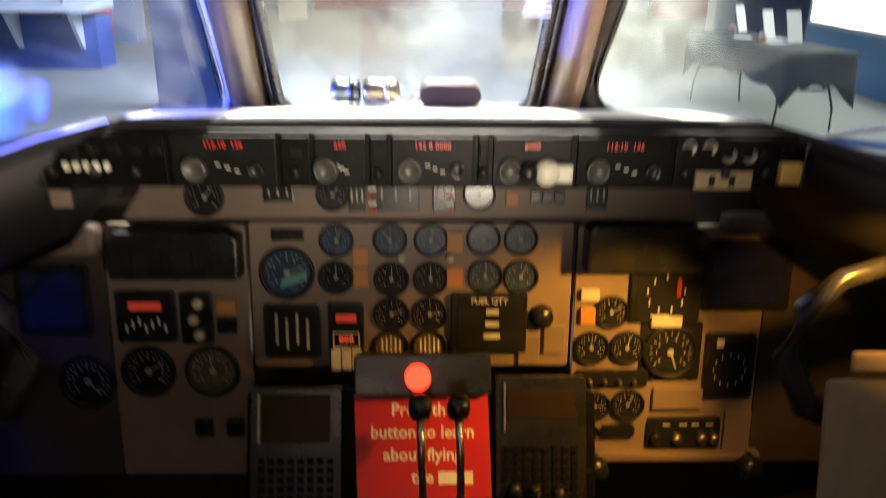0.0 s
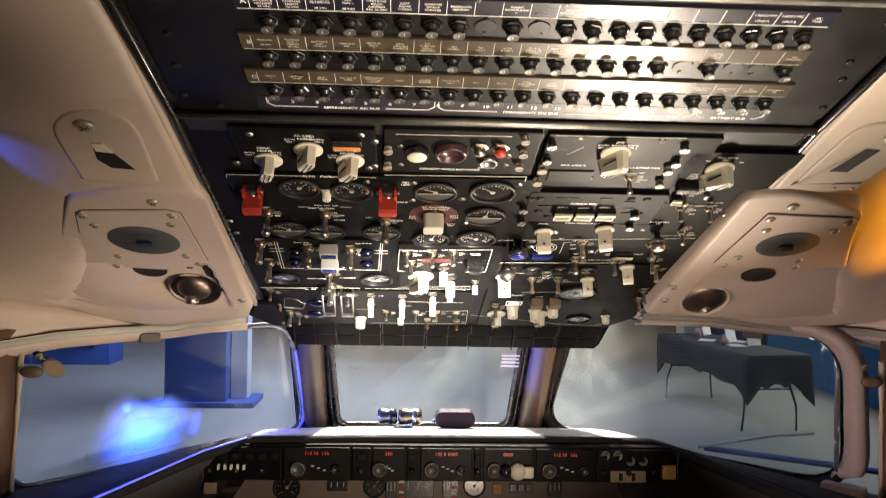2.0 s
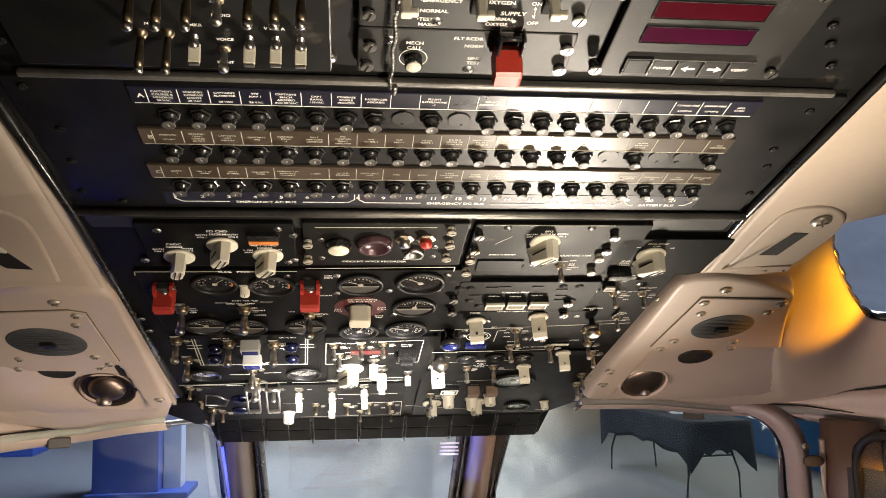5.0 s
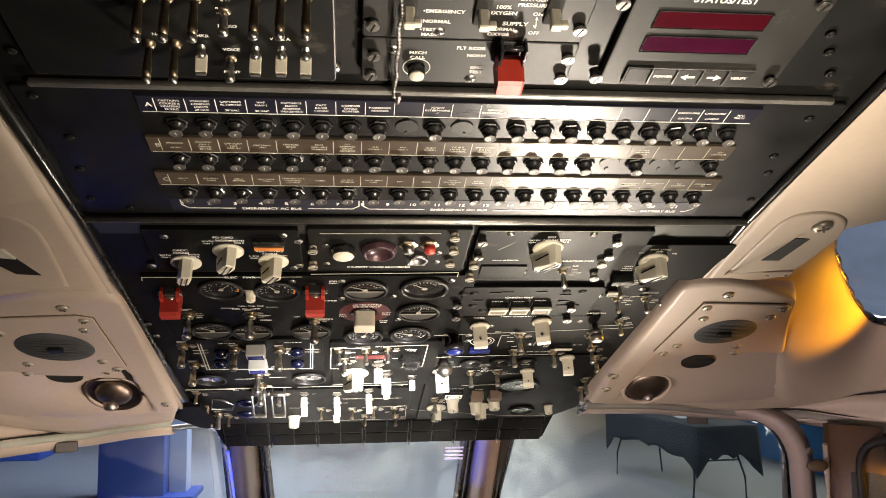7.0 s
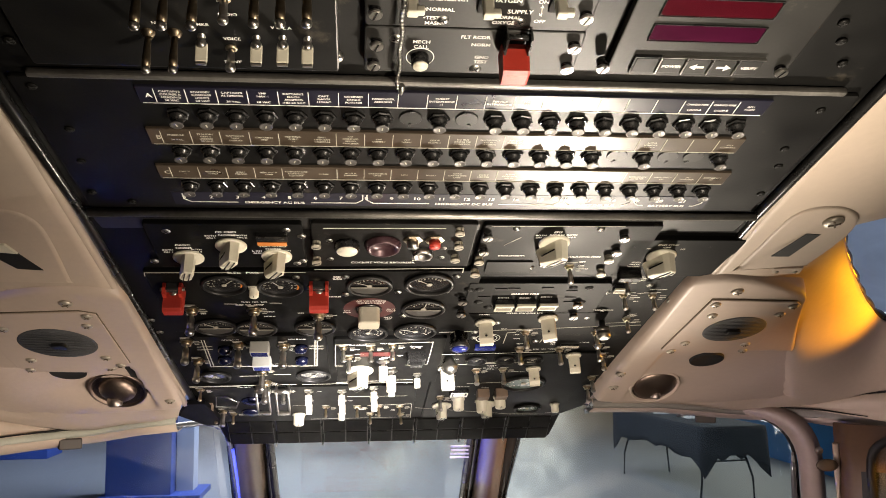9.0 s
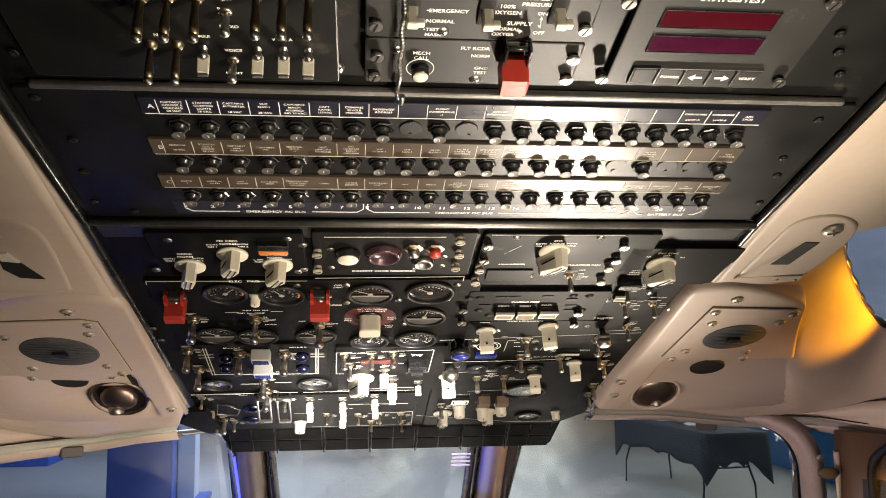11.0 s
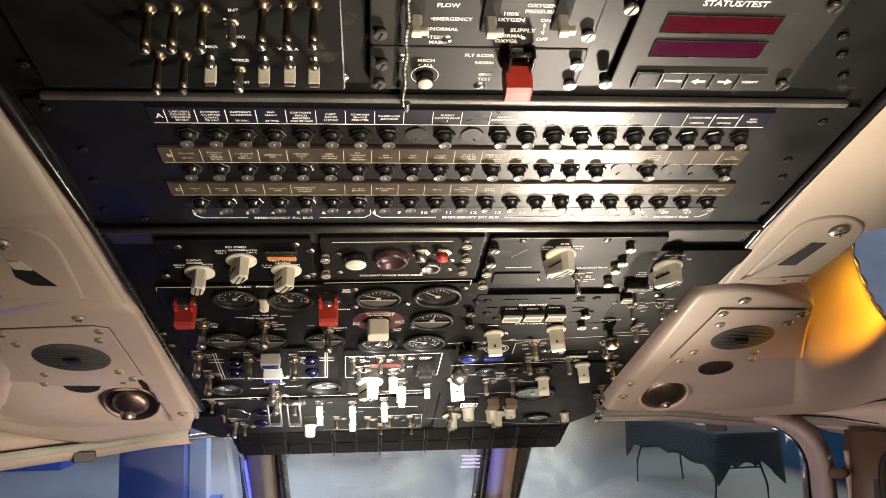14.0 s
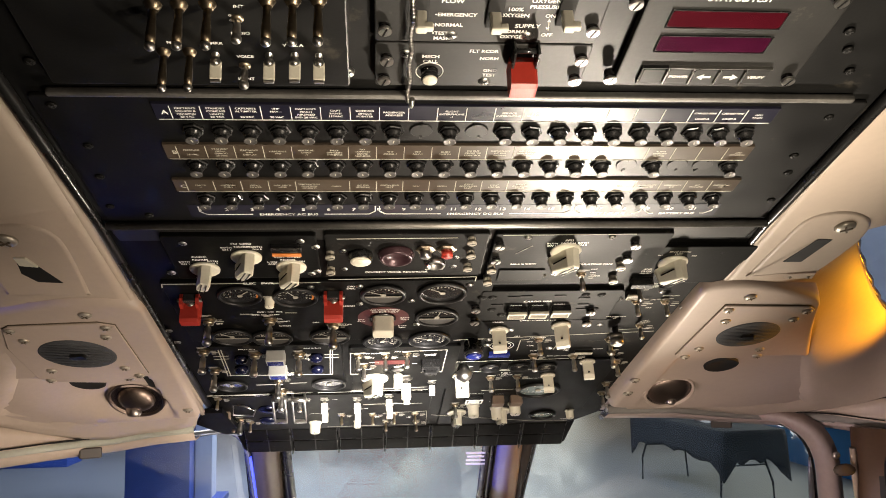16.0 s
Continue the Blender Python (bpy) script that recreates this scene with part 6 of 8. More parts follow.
for (u, v), s in (((0.0938, -0.5863), 1.5), ((0.1357, -0.6027), 1.5), ((0.1635, -0.5782), 1.5), ((0.2694, -0.6297), 1.1)):
    add(ice, "rotary_knob", u, v, size=s * 0.85, w=0.002)
for u, v in ((0.0693, -0.6249), (0.147, -0.6205), ):
    add(ice, "pointer_knob", u, v, 0, -6, 1.2, 0.002)
for u, v in ((0.0992, -0.3912), (0.1421, -0.3883), (0.1834, -0.3902)):
    gauge(ice, u, v, 0.016, -80, 80, 45, ticks=8, w=0.002)
bm = bmesh.new()
lathe(bm, [(0, 0.028), (0.0105, 0.021), (0.013, 0.014), (0.009, 0.007), (0.006, 0)][::-1], 20)
part("ball_knob", bm, STEEL, ice, "polished ball knob", pose(0.0575, -0.3793, 0.002))
gauge(ice, 0.1913, -0.5054, 0.036, -130, 130, 60, face=DIALP, w=0.002, ticks=10, paint=PAINTD)
gauge(ice, 0.2246, -0.651, 0.024, -130, 130, -60, face=DIALP, w=0.002, ticks=8, paint=PAINTD)
for u, v in ((0.2181, -0.3337), (0.2265, -0.3341), (0.2349, -0.3344),):
    add(ice, "lamp_cap", u, v, 0, 0, 0.45, 0.001)
bm = bmesh.new()
box(bm, (0, 0, 0.006), (0.03, 0.022, 0.008), 0.001)
b = part("legend_light", bm, BAKELITE, ice, m=pose(0.09, -0.5414, 0))
bm = bmesh.new()
for s, c in (((0.026, 0.002, 0.001), (0, 0.0095)), ((0.026, 0.002, 0.001), (0, -0.0095)), ((0.002, 0.02, 0.001), (0.013, 0)), ((0.002, 0.02, 0.001), (-0.013, 0)), ((0.018, 0.003, 0.001), (0, 0.002)), ((0.018, 0.003, 0.001), (0, -0.003))):
    box(bm, (c[0], c[1], 0.0102), s)
part("legend_frame", bm, PAINTW, b)
for u, v in ((0.1298, -0.544), (0.16, -0.5429)):
    bm = bmesh.new()
    box(bm, (0, 0, 0.009), (0.02, 0.02, 0.015), 0.002)
    part("dark_cap", bm, PANELP, ice, m=pose(u, v, 0))
text(ice, [(0.1262, -0.4261, "SUPPLY|OFF|HI BLD OFF|AUTO", 0.0052), (0.0932, -0.5202, "COLD HOT", 0.0052), (0.1311, -0.5257, "NORM", 0.0052), (0.2368, -0.2599, "MAST IGN", 0.005), (0.2381, -0.281, "SYS 2|OFF|SYS 1", 0.0052), (0.207, -0.2736, "STALL|TEST", 0.005), (0.1995, -0.3238, "OFF|ON", 0.0052), (0.2449, -0.321, "ROOM", 0.0052), (0.0902, -0.5795, "LOW RATE", 0.0048), (0.1299, -0.5661, "LOW RATE", 0.0048), (0.0806, -0.5986, "PANEL LTS", 0.0048), (0.2705, -0.6838, "CABIN", 0.0048), (0.0698, -0.461, "AIR|COND", 0.0048), (0.1719, -0.4474, "CABIN ALT", 0.0048)], 0.005, PAINTW, 0.0022)
lines(ice, [(0.099, -0.5057, 0.1627, -0.5007), (0.0249, -0.6389, 0.1982, -0.6891), (0.1042, -0.4042, 0.1384, -0.4033), (0.1982, -0.6891, 0.2783, -0.6957)], 0.0011, w=0.002)

# annunciator strip along the front lip
strip_m = Matrix.Translation((-0.012, 0.905, 1.215)) @ Matrix.Rotation(radians(180 - 42), 4, "X")
lip = thing("annunciator_strip", strip_m, "black annunciator light strip along the console lip, unlit", "light strip", "overhead units")
bm = bmesh.new()
prism(bm, [(-0.303, -0.041), (-0.295, -0.049), (0.295, -0.049), (0.303, -0.041), (0.315, 0.042), (-0.318, 0.042)], -0.05, 0.0, bevel=0.003)
part("housing", bm, BLACK, lip)
for i in range(7):
    u = -0.255 + i * 0.085
    bm = bmesh.new()
    box(bm, (0, -0.0055, 0.003), (0.082, 0.071, 0.007), 0.002)
    b = part("light_module", bm, BAKELITE, lip, m=pose(u, 0, 0))
    bm = bmesh.new()
    for r in (-0.023, 0.0125):
        for c in (-0.02, 0.02):
            box(bm, (c, r, 0.0068), (0.038, 0.032, 0.0015), 0.0006)
    part("light_window", bm, BLACKG, b)
    if i:
        bm = bmesh.new()
        box(bm, (u - 0.0425, -0.004, 0.003), (0.0022, 0.068, 0.009), 0.0006)
        b = part("divider", bm, DARK, lip)
        bm = bmesh.new()
        lathe(bm, [(0.0016, -0.006), (0.0016, 0.007), (0, 0.0075)], 8, m=pose(u - 0.0425, -0.040, 0.005))
        part("divider_pin", bm, STEEL, b)


# ---- speaker pads and covers on the lining ----
GRILLE = mat("speaker_cloth", (0.06, 0.064, 0.07), 0.75, vary=0.25, bump=0.9, grain=150)
CHROME = mat("brushed_lamp_metal", (0.42, 0.37, 0.34), 0.42, 1.0, vary=0.15, stain=0.2)
LAMPSHEEN = mat("dark_brushed_bowl", (0.27, 0.21, 0.175), 0.42, 1.0, vary=0.15, stain=0.2)
LAMPDARK = mat("dark_lamp_metal", (0.10, 0.08, 0.075), 0.35, 0.8, vary=0.15, stain=0.2)


SCREWP = mat("pale_screw_metal", (0.55, 0.5, 0.42), 0.42, 0.55, vary=0.2, stain=0.2)
KINDS["pale_screw"] = (m_screw, (SCREWP, SLOTB))


def lining_frame(side):
    return Matrix.Translation((0, 0, 1.5855)) @ Matrix(((1, 0, 0, 0), (0, -0.9212, -0.3891, 0), (0, 0.3891, -0.9212, 0), (0, 0, 0, 1)))


def on(side, x, y):
    return side * x, -y / 0.9212


PADS = {
    1: dict(rear=[(0.316, 0.312), (0.322, 0.298), (0.338, 0.290), (0.36, 0.286), (0.395, 0.292), (0.43, 0.306), (0.462, 0.322), (0.477, 0.331), (0.486, 0.346)],
            out=[(0.486, 0.346), (0.508, 0.401), (0.538, 0.465), (0.567, 0.526), (0.629, 0.645), (0.655, 0.700), (0.652, 0.732)],
            front=[(0.314, 0.728), (0.36, 0.738), (0.45, 0.744), (0.56, 0.745), (0.652, 0.732)],
            inboard=[(0.316, 0.312), (0.313, 0.475), (0.312, 0.60), (0.314, 0.728)],
            plate=[(0.361, 0.347), (0.474, 0.353), (0.484, 0.362), (0.487, 0.43), (0.482, 0.513), (0.40, 0.511), (0.352, 0.500)],
            grille=(0.4268, 0.4315, 0.0415), vent=(0.4455, 0.560), lamp=(0.3965, 0.652), hollow=(0.360, 0.512, 0.009), ridge=0.010,
            screws=[(0.369, 0.358), (0.378, 0.389), (0.474, 0.3635), (0.468, 0.3865), (0.3766, 0.476), (0.466, 0.481), (0.473, 0.5045), (0.367, 0.5035)], big=[(0.384, 0.328), (0.324, 0.598), (0.330, 0.654)]),
    -1: dict(rear=[(0.338, 0.345), (0.341, 0.329), (0.351, 0.320), (0.37, 0.316), (0.413, 0.313), (0.4456, 0.319), (0.48, 0.331), (0.502, 0.339), (0.513, 0.352)],
             out=[(0.513, 0.352), (0.551, 0.424), (0.599, 0.515), (0.655, 0.623), (0.678, 0.67), (0.675, 0.705)],
             front=[(0.345, 0.722), (0.38, 0.738), (0.50, 0.752), (0.62, 0.748), (0.675, 0.705)],
             inboard=[(0.338, 0.345), (0.338, 0.45), (0.341, 0.60), (0.345, 0.722)],
             plate=[(0.381, 0.378), (0.399, 0.371), (0.503, 0.377), (0.513, 0.385), (0.529, 0.44), (0.530, 0.538), (0.515, 0.552), (0.446, 0.558), (0.395, 0.538), (0.3814, 0.529)],
             grille=(0.4503, 0.4586, 0.047), vent=(0.492, 0.612), lamp=(0.4395, 0.676), hollow=(0.386, 0.545, 0.026), ridge=0.007,
             screws=[(0.392, 0.382), (0.3996, 0.4075), (0.5054, 0.3876), (0.4996, 0.4152), (0.502, 0.511), (0.515, 0.545), (0.4057, 0.506), (0.394, 0.533)], big=[(0.407, 0.353), (0.362, 0.685), (0.412, 0.548)]),
}


def soften(pts, n=2):
    """Cuts the corners of an open line, keeping its ends."""
    for _ in range(n):
        pts = [pts[0]] + [(a[0] * (1 - f) + b[0] * f, a[1] * (1 - f) + b[1] * f) for a, b in zip(pts, pts[1:]) for f in (0.25, 0.75)] + [pts[-1]]
    return pts


def along(pts, f):
    """The point at fraction f of a line's length."""
    steps = [math.dist(a, b) for a, b in zip(pts, pts[1:])]
    d = f * sum(steps)
    for a, b, k in zip(pts, pts[1:], steps):
        if d <= k or b is pts[-1]:
            q = min(1.0, d / k) if k else 0.0
            return a[0] + (b[0] - a[0]) * q, a[1] + (b[1] - a[1]) * q
        d -= k


def shoulder(d, r):
    return math.sqrt(max(0.0, 1 - (1 - min(1.0, d / r)) ** 2))


def pad(side):
    q = PADS[side]
    m = lining_frame(side)
    unit = thing("speaker_pad", m, "cream moulded speaker pad screwed to the lining", "speaker", "speaker pads")
    order = 1 if side > 0 else -1
    rear, out_, front_, inb = (soften(q[k]) for k in ("rear", "out", "front", "inboard"))
    hx, hy, deep = q["hollow"]
    ns, nt = 64, 84
    rows = []
    for j in range(nt + 1):
        t = j / nt
        row = []
        for i in range(ns + 1):
            f = i / ns
            a, b, c, d = along(rear, f), along(front_, f), along(inb, t), along(out_, t)
            x, y = (((1 - t) * a[k] + t * b[k] + (1 - f) * c[k] + f * d[k]) - ((1 - f) * (1 - t) * rear[0][k] + f * (1 - t) * rear[-1][k] + (1 - f) * t * front_[0][k] + f * t * front_[-1][k]) for k in (0, 1))
            width = math.dist(c, d)
            drop_out = 0.034 * (1 - 0.55 * ease(0.2, 0.9, t)) if side < 0 else 0.034 * (1 - 0.72 * ease(0.15, 0.6, t))
            h = 0.012 - 0.036 * (1 - shoulder(t * 0.44, 0.019)) - 0.030 * (1 - shoulder(f * width, 0.014)) - drop_out * (1 - shoulder((1 - f) * width, 0.014)) - 0.016 * (1 - shoulder((1 - t) * 0.44, 0.012))
            dip = ease(hx, hx + q["ridge"], x) * (1 - ease(0.47, 0.60, x)) * ease(hy, hy + 0.010, y) * (1 - ease(0.675, 0.735, y + 0.12 * max(0, x - 0.43)))
            row.append((*on(side, x, y), h - deep * dip))
        rows.append(row)
    bm = bmesh.new()
    sheet(bm, rows)
    bmesh.ops.recalc_face_normals(bm, faces=bm.faces[:])
    part("pad_moulding", bm, LININGD, unit, smooth=True)
    bm = bmesh.new()
    line = [on(side, x, y) for x, y in q["plate"]]
    prism(bm, line[::-order], 0.0105, 0.0148, bevel=0.0012)
    plate_ob = part("speaker_plate", bm, LININGD, unit)
    bm = bmesh.new()
    tube(bm, [(u, v, 0.0124) for u, v in line], 0.0011, 5, closed=True)
    part("plate_seam", bm, SLOTB, plate_ob, "dark seam round the plate")
    gx, gy, r = q["grille"]
    u, v = on(side, gx, gy)
    bm = bmesh.new()
    lathe(bm, [(r, 0.0140), (r, 0.0152), (r * 0.94, 0.0160), (r * 0.5, 0.0154), (0.0, 0.0150)], 40, m=Matrix.Translation((u, v, 0)))
    grille = part("speaker_grille", bm, GRILLE, plate_ob, "dark woven cloth speaker grille")
    bm = bmesh.new()
    for k in range(15):
        y = (k - 7) / 7.6 * r * 0.9
        half = math.sqrt(max(0, (r * 0.92) ** 2 - y * y))
        tube(bm, [(u - half, v + y, 0.0158), (u + half, v + y, 0.0158)], 0.0006, 4)
    part("weave_rib", bm, GRILLE, grille)
    bm = bmesh.new()
    prism(bm, rounded(0.020, 0.012, 0.004), 0.0150, 0.0195, m=pose(u, v - 0.004, 0), bevel=0.001)
    part("centre_clip", bm, BAKELITE, plate_ob)
    for x, y in q["screws"]:
        add(unit, "pale_screw", *on(side, x, y), w=0.0146, size=1.15)
    for x, y in q["big"]:
        add(unit, "pale_screw", *on(side, x, y), w=0.0118, size=1.35)
    if side < 0:
        # Dark tube drawn for the shade in the gap behind the pad.
        seal = [*soften(q["rear"])[10:], *soften(q["out"])[1:14]]
        bm = bmesh.new()
        tube(bm, [(*on(side, x + 0.002, y - 0.004), -0.004) for x, y in seal], [0.0025 + 0.004 * min(1.0, k / 12) for k in range(len(seal))], 8)
        part("foam_seal", bm, SLOTB, unit, "dark strip drawn for the shaded gap behind the pad")
    if side < 0:
        # Black patch put where the pad's ridge shades the hollow.
        bm = bmesh.new()
        prism(bm, [on(side, x, y) for x, y in ((0.399, 0.597), (0.413, 0.594), (0.4135, 0.645), (0.404, 0.70), (0.396, 0.70))], -0.02, 0.0132 - deep)
        part("side_slot", bm, DARK, unit, "black patch drawn for the ridge's shade beside the reading lamp")
    # round vent hole, half under the plate, and the eyeball lamp in the hollow
    u, v = on(side, *q["vent"])
    bm = bmesh.new()
    lathe(bm, [(0.0255, -0.02), (0.0255, 0.0012), (0.0240, 0.0024), (0.0220, 0.0012), (0, 0.0008)], 26, m=pose(u, v, (0.0185 if side < 0 else 0.0140) - deep))
    part("vent", bm, DARK, unit, "black round air vent")
    u, v = on(side, *q["lamp"])
    seat, big, tip = (0.023 if side < 0 else 0.0215) - deep, (1.05 if side < 0 else 1.0), -18
    bm = bmesh.new()
    lathe(bm, [(0.041, -0.030), (0.041, 0.0012), (0.0385, 0.0026), (0.0365, 0.0008), (0.0365, -0.002)], 36, m=pose(u, v, seat, tip) @ Matrix.Diagonal((big, big, 1, 1)))
    lathe(bm, [(0.0365, -0.002), (0.03, -0.003), (0, -0.003)], 36, m=pose(u, v, seat, tip) @ Matrix.Diagonal((big, big, 1, 1)), mi=1)
    part("lamp_recess", bm, [LININGD if side > 0 else LAMPSHEEN, LAMPDARK], unit, "round recess with a cream rim")
    bm = bmesh.new()
    lathe(bm, [(0.0350 * math.cos(radians(a)), 0.0015 + 0.0175 * math.sin(radians(a))) for a in range(0, 91, 10)], 36, m=pose(u, v, seat - 0.003, tip) @ Matrix.Diagonal((0.80, 0.80, 0.8, 1) if side < 0 else (0.96, 0.96, 0.5, 1)))
    lamp_ob = part("reading_lamp", bm, LAMPSHEEN, unit, "brushed dark metal eyeball reading lamp")
    bm = bmesh.new()
    k = 1.0 if side < 0 else 0.75
    lathe(bm, [(0.0115, 0.0), (0.0115, 0.012), (0.0105, 0.0145), (0.0085, 0.015), (0.0075, 0.012), (0, 0.0115)], 22, m=pose(u + side * 0.006, v - (0.010 if side < 0 else 0.014), seat + (0.006 if side < 0 else 0.003), 38, 0, 0) @ Matrix.Diagonal((k, k, k, 1)))
    part("lamp_snout", bm, CHROME, lamp_ob)
    # cover with a slot, behind the pad
    if side > 0:
        tongue = [(0.361, 0.288), (0.366, 0.215), (0.3685, 0.182), (0.3715, 0.170), (0.3805, 0.158), (0.402, 0.152), (0.424, 0.155), (0.443, 0.168), (0.452, 0.182), (0.4555, 0.20), (0.455, 0.223), (0.4446, 0.276)]
        slot = [(0.388, 0.2505), (0.4096, 0.2508), (0.4208, 0.2045), (0.4042, 0.2032)]
    else:
        tongue = [(0.388, 0.316), (0.381, 0.25), (0.378, 0.205), (0.382, 0.185), (0.395, 0.172), (0.42, 0.168), (0.445, 0.176), (0.463, 0.195), (0.471, 0.215), (0.475, 0.26), (0.478, 0.312)]
        slot = [(0.407, 0.283), (0.432, 0.280), (0.442, 0.262), (0.436, 0.229), (0.426, 0.229)]
    cover = thing("lining_cover", lining_frame(side), "cream lining cover with a black slot and a big screw", "cover", "lining covers")
    bm = bmesh.new()
    line = [on(side, x, y) for x, y in soften(tongue)]
    area = sum(a[0] * b[1] - b[0] * a[1] for a, b in zip(line, line[1:] + line[:1]))
    moulded(bm, line if area > 0 else line[::-1], -0.004, 0.008, 0.005)
    part("cover_plate", bm, LINING, cover)
    bm = bmesh.new()
    tube(bm, [(a, b, 0.0006) for a, b in line[1:-1]], 0.0013, 5)
    part("cover_seam", bm, SLOTB, cover, "dark seam round the cover")
    bm = bmesh.new()
    prism(bm, [on(side, x, y) for x, y in slot][::-order], 0.004, 0.0086)
    part("slot", bm, DARK, cover, "black slot")
    if side < 0:
        bm = bmesh.new()
        prism(bm, [on(side, x, y) for x, y in ((0.4365, 0.228), (0.425, 0.2285), (0.419, 0.2465), (0.436, 0.243))], 0.006, 0.0105, bevel=0.001)
        part("slot_light", bm, WHITEP, cover, "cream lens in the slot")
    add(cover, "pale_screw", *on(side, 0.4204 if side > 0 else 0.43, 0.179 if side > 0 else 0.196), w=0.0078, size=1.9)
    y0 = 0.296 if side > 0 else 0.322
    bm = bmesh.new()
    prism(bm, [on(side, x, y) for x, y in ((0.362, y0 - 0.006), (0.448, y0 - 0.010), (0.450, y0 + 0.004), (0.362, y0 + 0.006))][::-order], -0.002, 0.0035, bevel=0.001)
    part("base_strip", bm, LINING, cover)
    for x in (0.37, 0.395, 0.42, 0.443):
        add(cover, "pale_screw", *on(side, x, y0), w=0.0035, size=0.42)


pad(1)
pad(-1)
for side, shell in ((1, lining_r), (-1, lining_l)):
    for x, y in ((0.385, 0.105), (0.352, 0.308), (0.43, -0.06), (0.585, 0.70), (0.60, 0.725)):
        add(shell, "pale_screw", *on(side, x, y), w=0.001 - 0.1 * max(0, x - 0.47), size=1.3, base=lining_frame(side))


# ---- main instrument panel ----
MAIN = Matrix.Translation((0, 1.128, 0.732)) @ Matrix(((1, 0, 0, 0), (0, 0.1044, -0.9945, 0), (0, 0.9945, 0.1044, 0), (0, 0, 0, 1)))


def lv(z):
    return (z - 0.732) * 1.0055


REDLED = mat("red_display_digits", (0.5, 0.02, 0.01), 0.4, emit=(1.0, 0.10, 0.05), power=0.085)
LEDDIM = mat("dim_red_digits", (0.4, 0.03, 0.02), 0.4, emit=(1.0, 0.12, 0.05), power=0.2)
SCREENB = mat("dark_blue_screen", (0.012, 0.016, 0.05), 0.15, vary=0.3, bump=0, coat=1.0)
AMBERP = mat("amber_label", (0.5, 0.2, 0.05), 0.5)
BLUEDIAL = mat("blue_grey_dial", (0.03, 0.05, 0.09), 0.25, bump=0, coat=0.6)


def slab(unit, x0, x1, z0, z1, w=0.0, t=0.004, material=None, r=0.006, name="face_plate"):
    bm = bmesh.new()
    prism(bm, rounded(x1 - x0, lv(z1) - lv(z0), r, 3, (x0 + x1) / 2, (lv(z0) + lv(z1)) / 2), w - 0.012, w + t, bevel=0.0015)
    return part(name, bm, material or PANELP, unit)


def bezel(unit, x, z, sx, sz, w=0.004, depth=0.008, face=None, label="", name="display"):
    """A square instrument: black case with a sunken face."""
    bm = bmesh.new()
    prism(bm, rounded(sx, sz, 0.006, 3), -0.002, depth, bevel=0.002)
    g = part(name, bm, BAKELITE, unit, label, pose(x, lv(z), w))
    bm = bmesh.new()
    prism(bm, rounded(sx * 0.82, sz * 0.8, 0.004, 3), depth - 0.001, depth + 0.0008)
    part("face", bm, face or DIAL, g)
    return g


captain = thing("instrument_board", MAIN, "grey captain's instrument panel with round gauges", "instrument panel", "instrument panels")
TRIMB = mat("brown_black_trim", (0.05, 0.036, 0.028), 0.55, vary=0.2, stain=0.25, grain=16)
slab(captain, -0.508, -0.292, 0.38, 0.80)
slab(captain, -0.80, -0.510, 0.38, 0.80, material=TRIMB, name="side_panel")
bm = bmesh.new()
box(bm, (-0.655, lv(0.781), 0.02), (0.30, 0.046, 0.04), 0.012)
part("side_ledge", bm, PANELP, captain, "brown ledge beside the display hood")
bm = bmesh.new()
prism(bm, [(-0.085, -0.035), (0.105, -0.035), (0.105, 0.03), (0.085, 0.038), (-0.075, 0.038), (-0.088, 0.025)], 0, 0.05, bevel=0.004)
h = part("display_hood", bm, BAKELITE, captain, "black hood over a dark display", pose(-0.40, lv(0.76), 0.003))
for i in range(3):
    bm = bmesh.new()
    box(bm, (0, 0, 0), (0.002, 0.035, 0.0008))
    part("display_marking", bm, BLACKG, h, m=pose(-0.05 + i * 0.045, -0.005, 0.0512))
bezel(captain, -0.59, 0.682, 0.112, 0.114, face=SCREENB, label="dark blue-grey flight display")
b = bezel(captain, -0.450, 0.655, 0.092, 0.085, label="attitude instrument with a red flag")
bm = bmesh.new()
box(bm, (0, 0.018, 0.010), (0.05, 0.013, 0.001))
part("red_flag", bm, REDLED, b)
bm = bmesh.new()
for i in range(7):
    box(bm, (-0.03 + i * 0.01, -0.018 + 0.006 * (i % 3), 0.010), (0.003, 0.012, 0.0006))
part("scale_marking", bm, PAINTW, b)
b = bezel(captain, -0.372, 0.652, 0.05, 0.085)
for k, dz in enumerate((0.026, 0.0, -0.026)):
    bm = bmesh.new()
    lathe(bm, [(0.009, 0), (0.009, 0.008), (0.006, 0.011), (0, 0.012)], 14)
    part("round_light", bm, mat("cream_lens", (0.5, 0.42, 0.28), 0.35), b, m=pose(0.004 - 0.008 * (k == 1), dz, 0.008))
for x, z, mt in ((-0.325, 0.672, AMBERP), (-0.325, 0.640, BAKELITE)):
    bm = bmesh.new()
    box(bm, (0, 0, 0.008), (0.03, 0.024, 0.008), 0.001)
    part("warning_light", bm, mt, captain, m=pose(x, lv(z), 0.002))
gauge(captain, -0.455, lv(0.562), 0.044, needle=60, w=0.004, ticks=20)
gauge(captain, -0.354, lv(0.562), 0.044, needle=-8, w=0.004, ticks=20, face=mat("grey_dial", (0.08, 0.075, 0.065), 0.25, bump=0, coat=0.6))
gauge(captain, -0.552, lv(0.545), 0.046, needle=140, w=0.004, ticks=20)
for x in (-0.372, -0.322):
    bm = bmesh.new()
    box(bm, (0, 0, 0.006), (0.028, 0.028, 0.012), 0.003)
    part("square_knob", bm, BAKELITE, captain, m=pose(x, lv(0.466), 0.003))

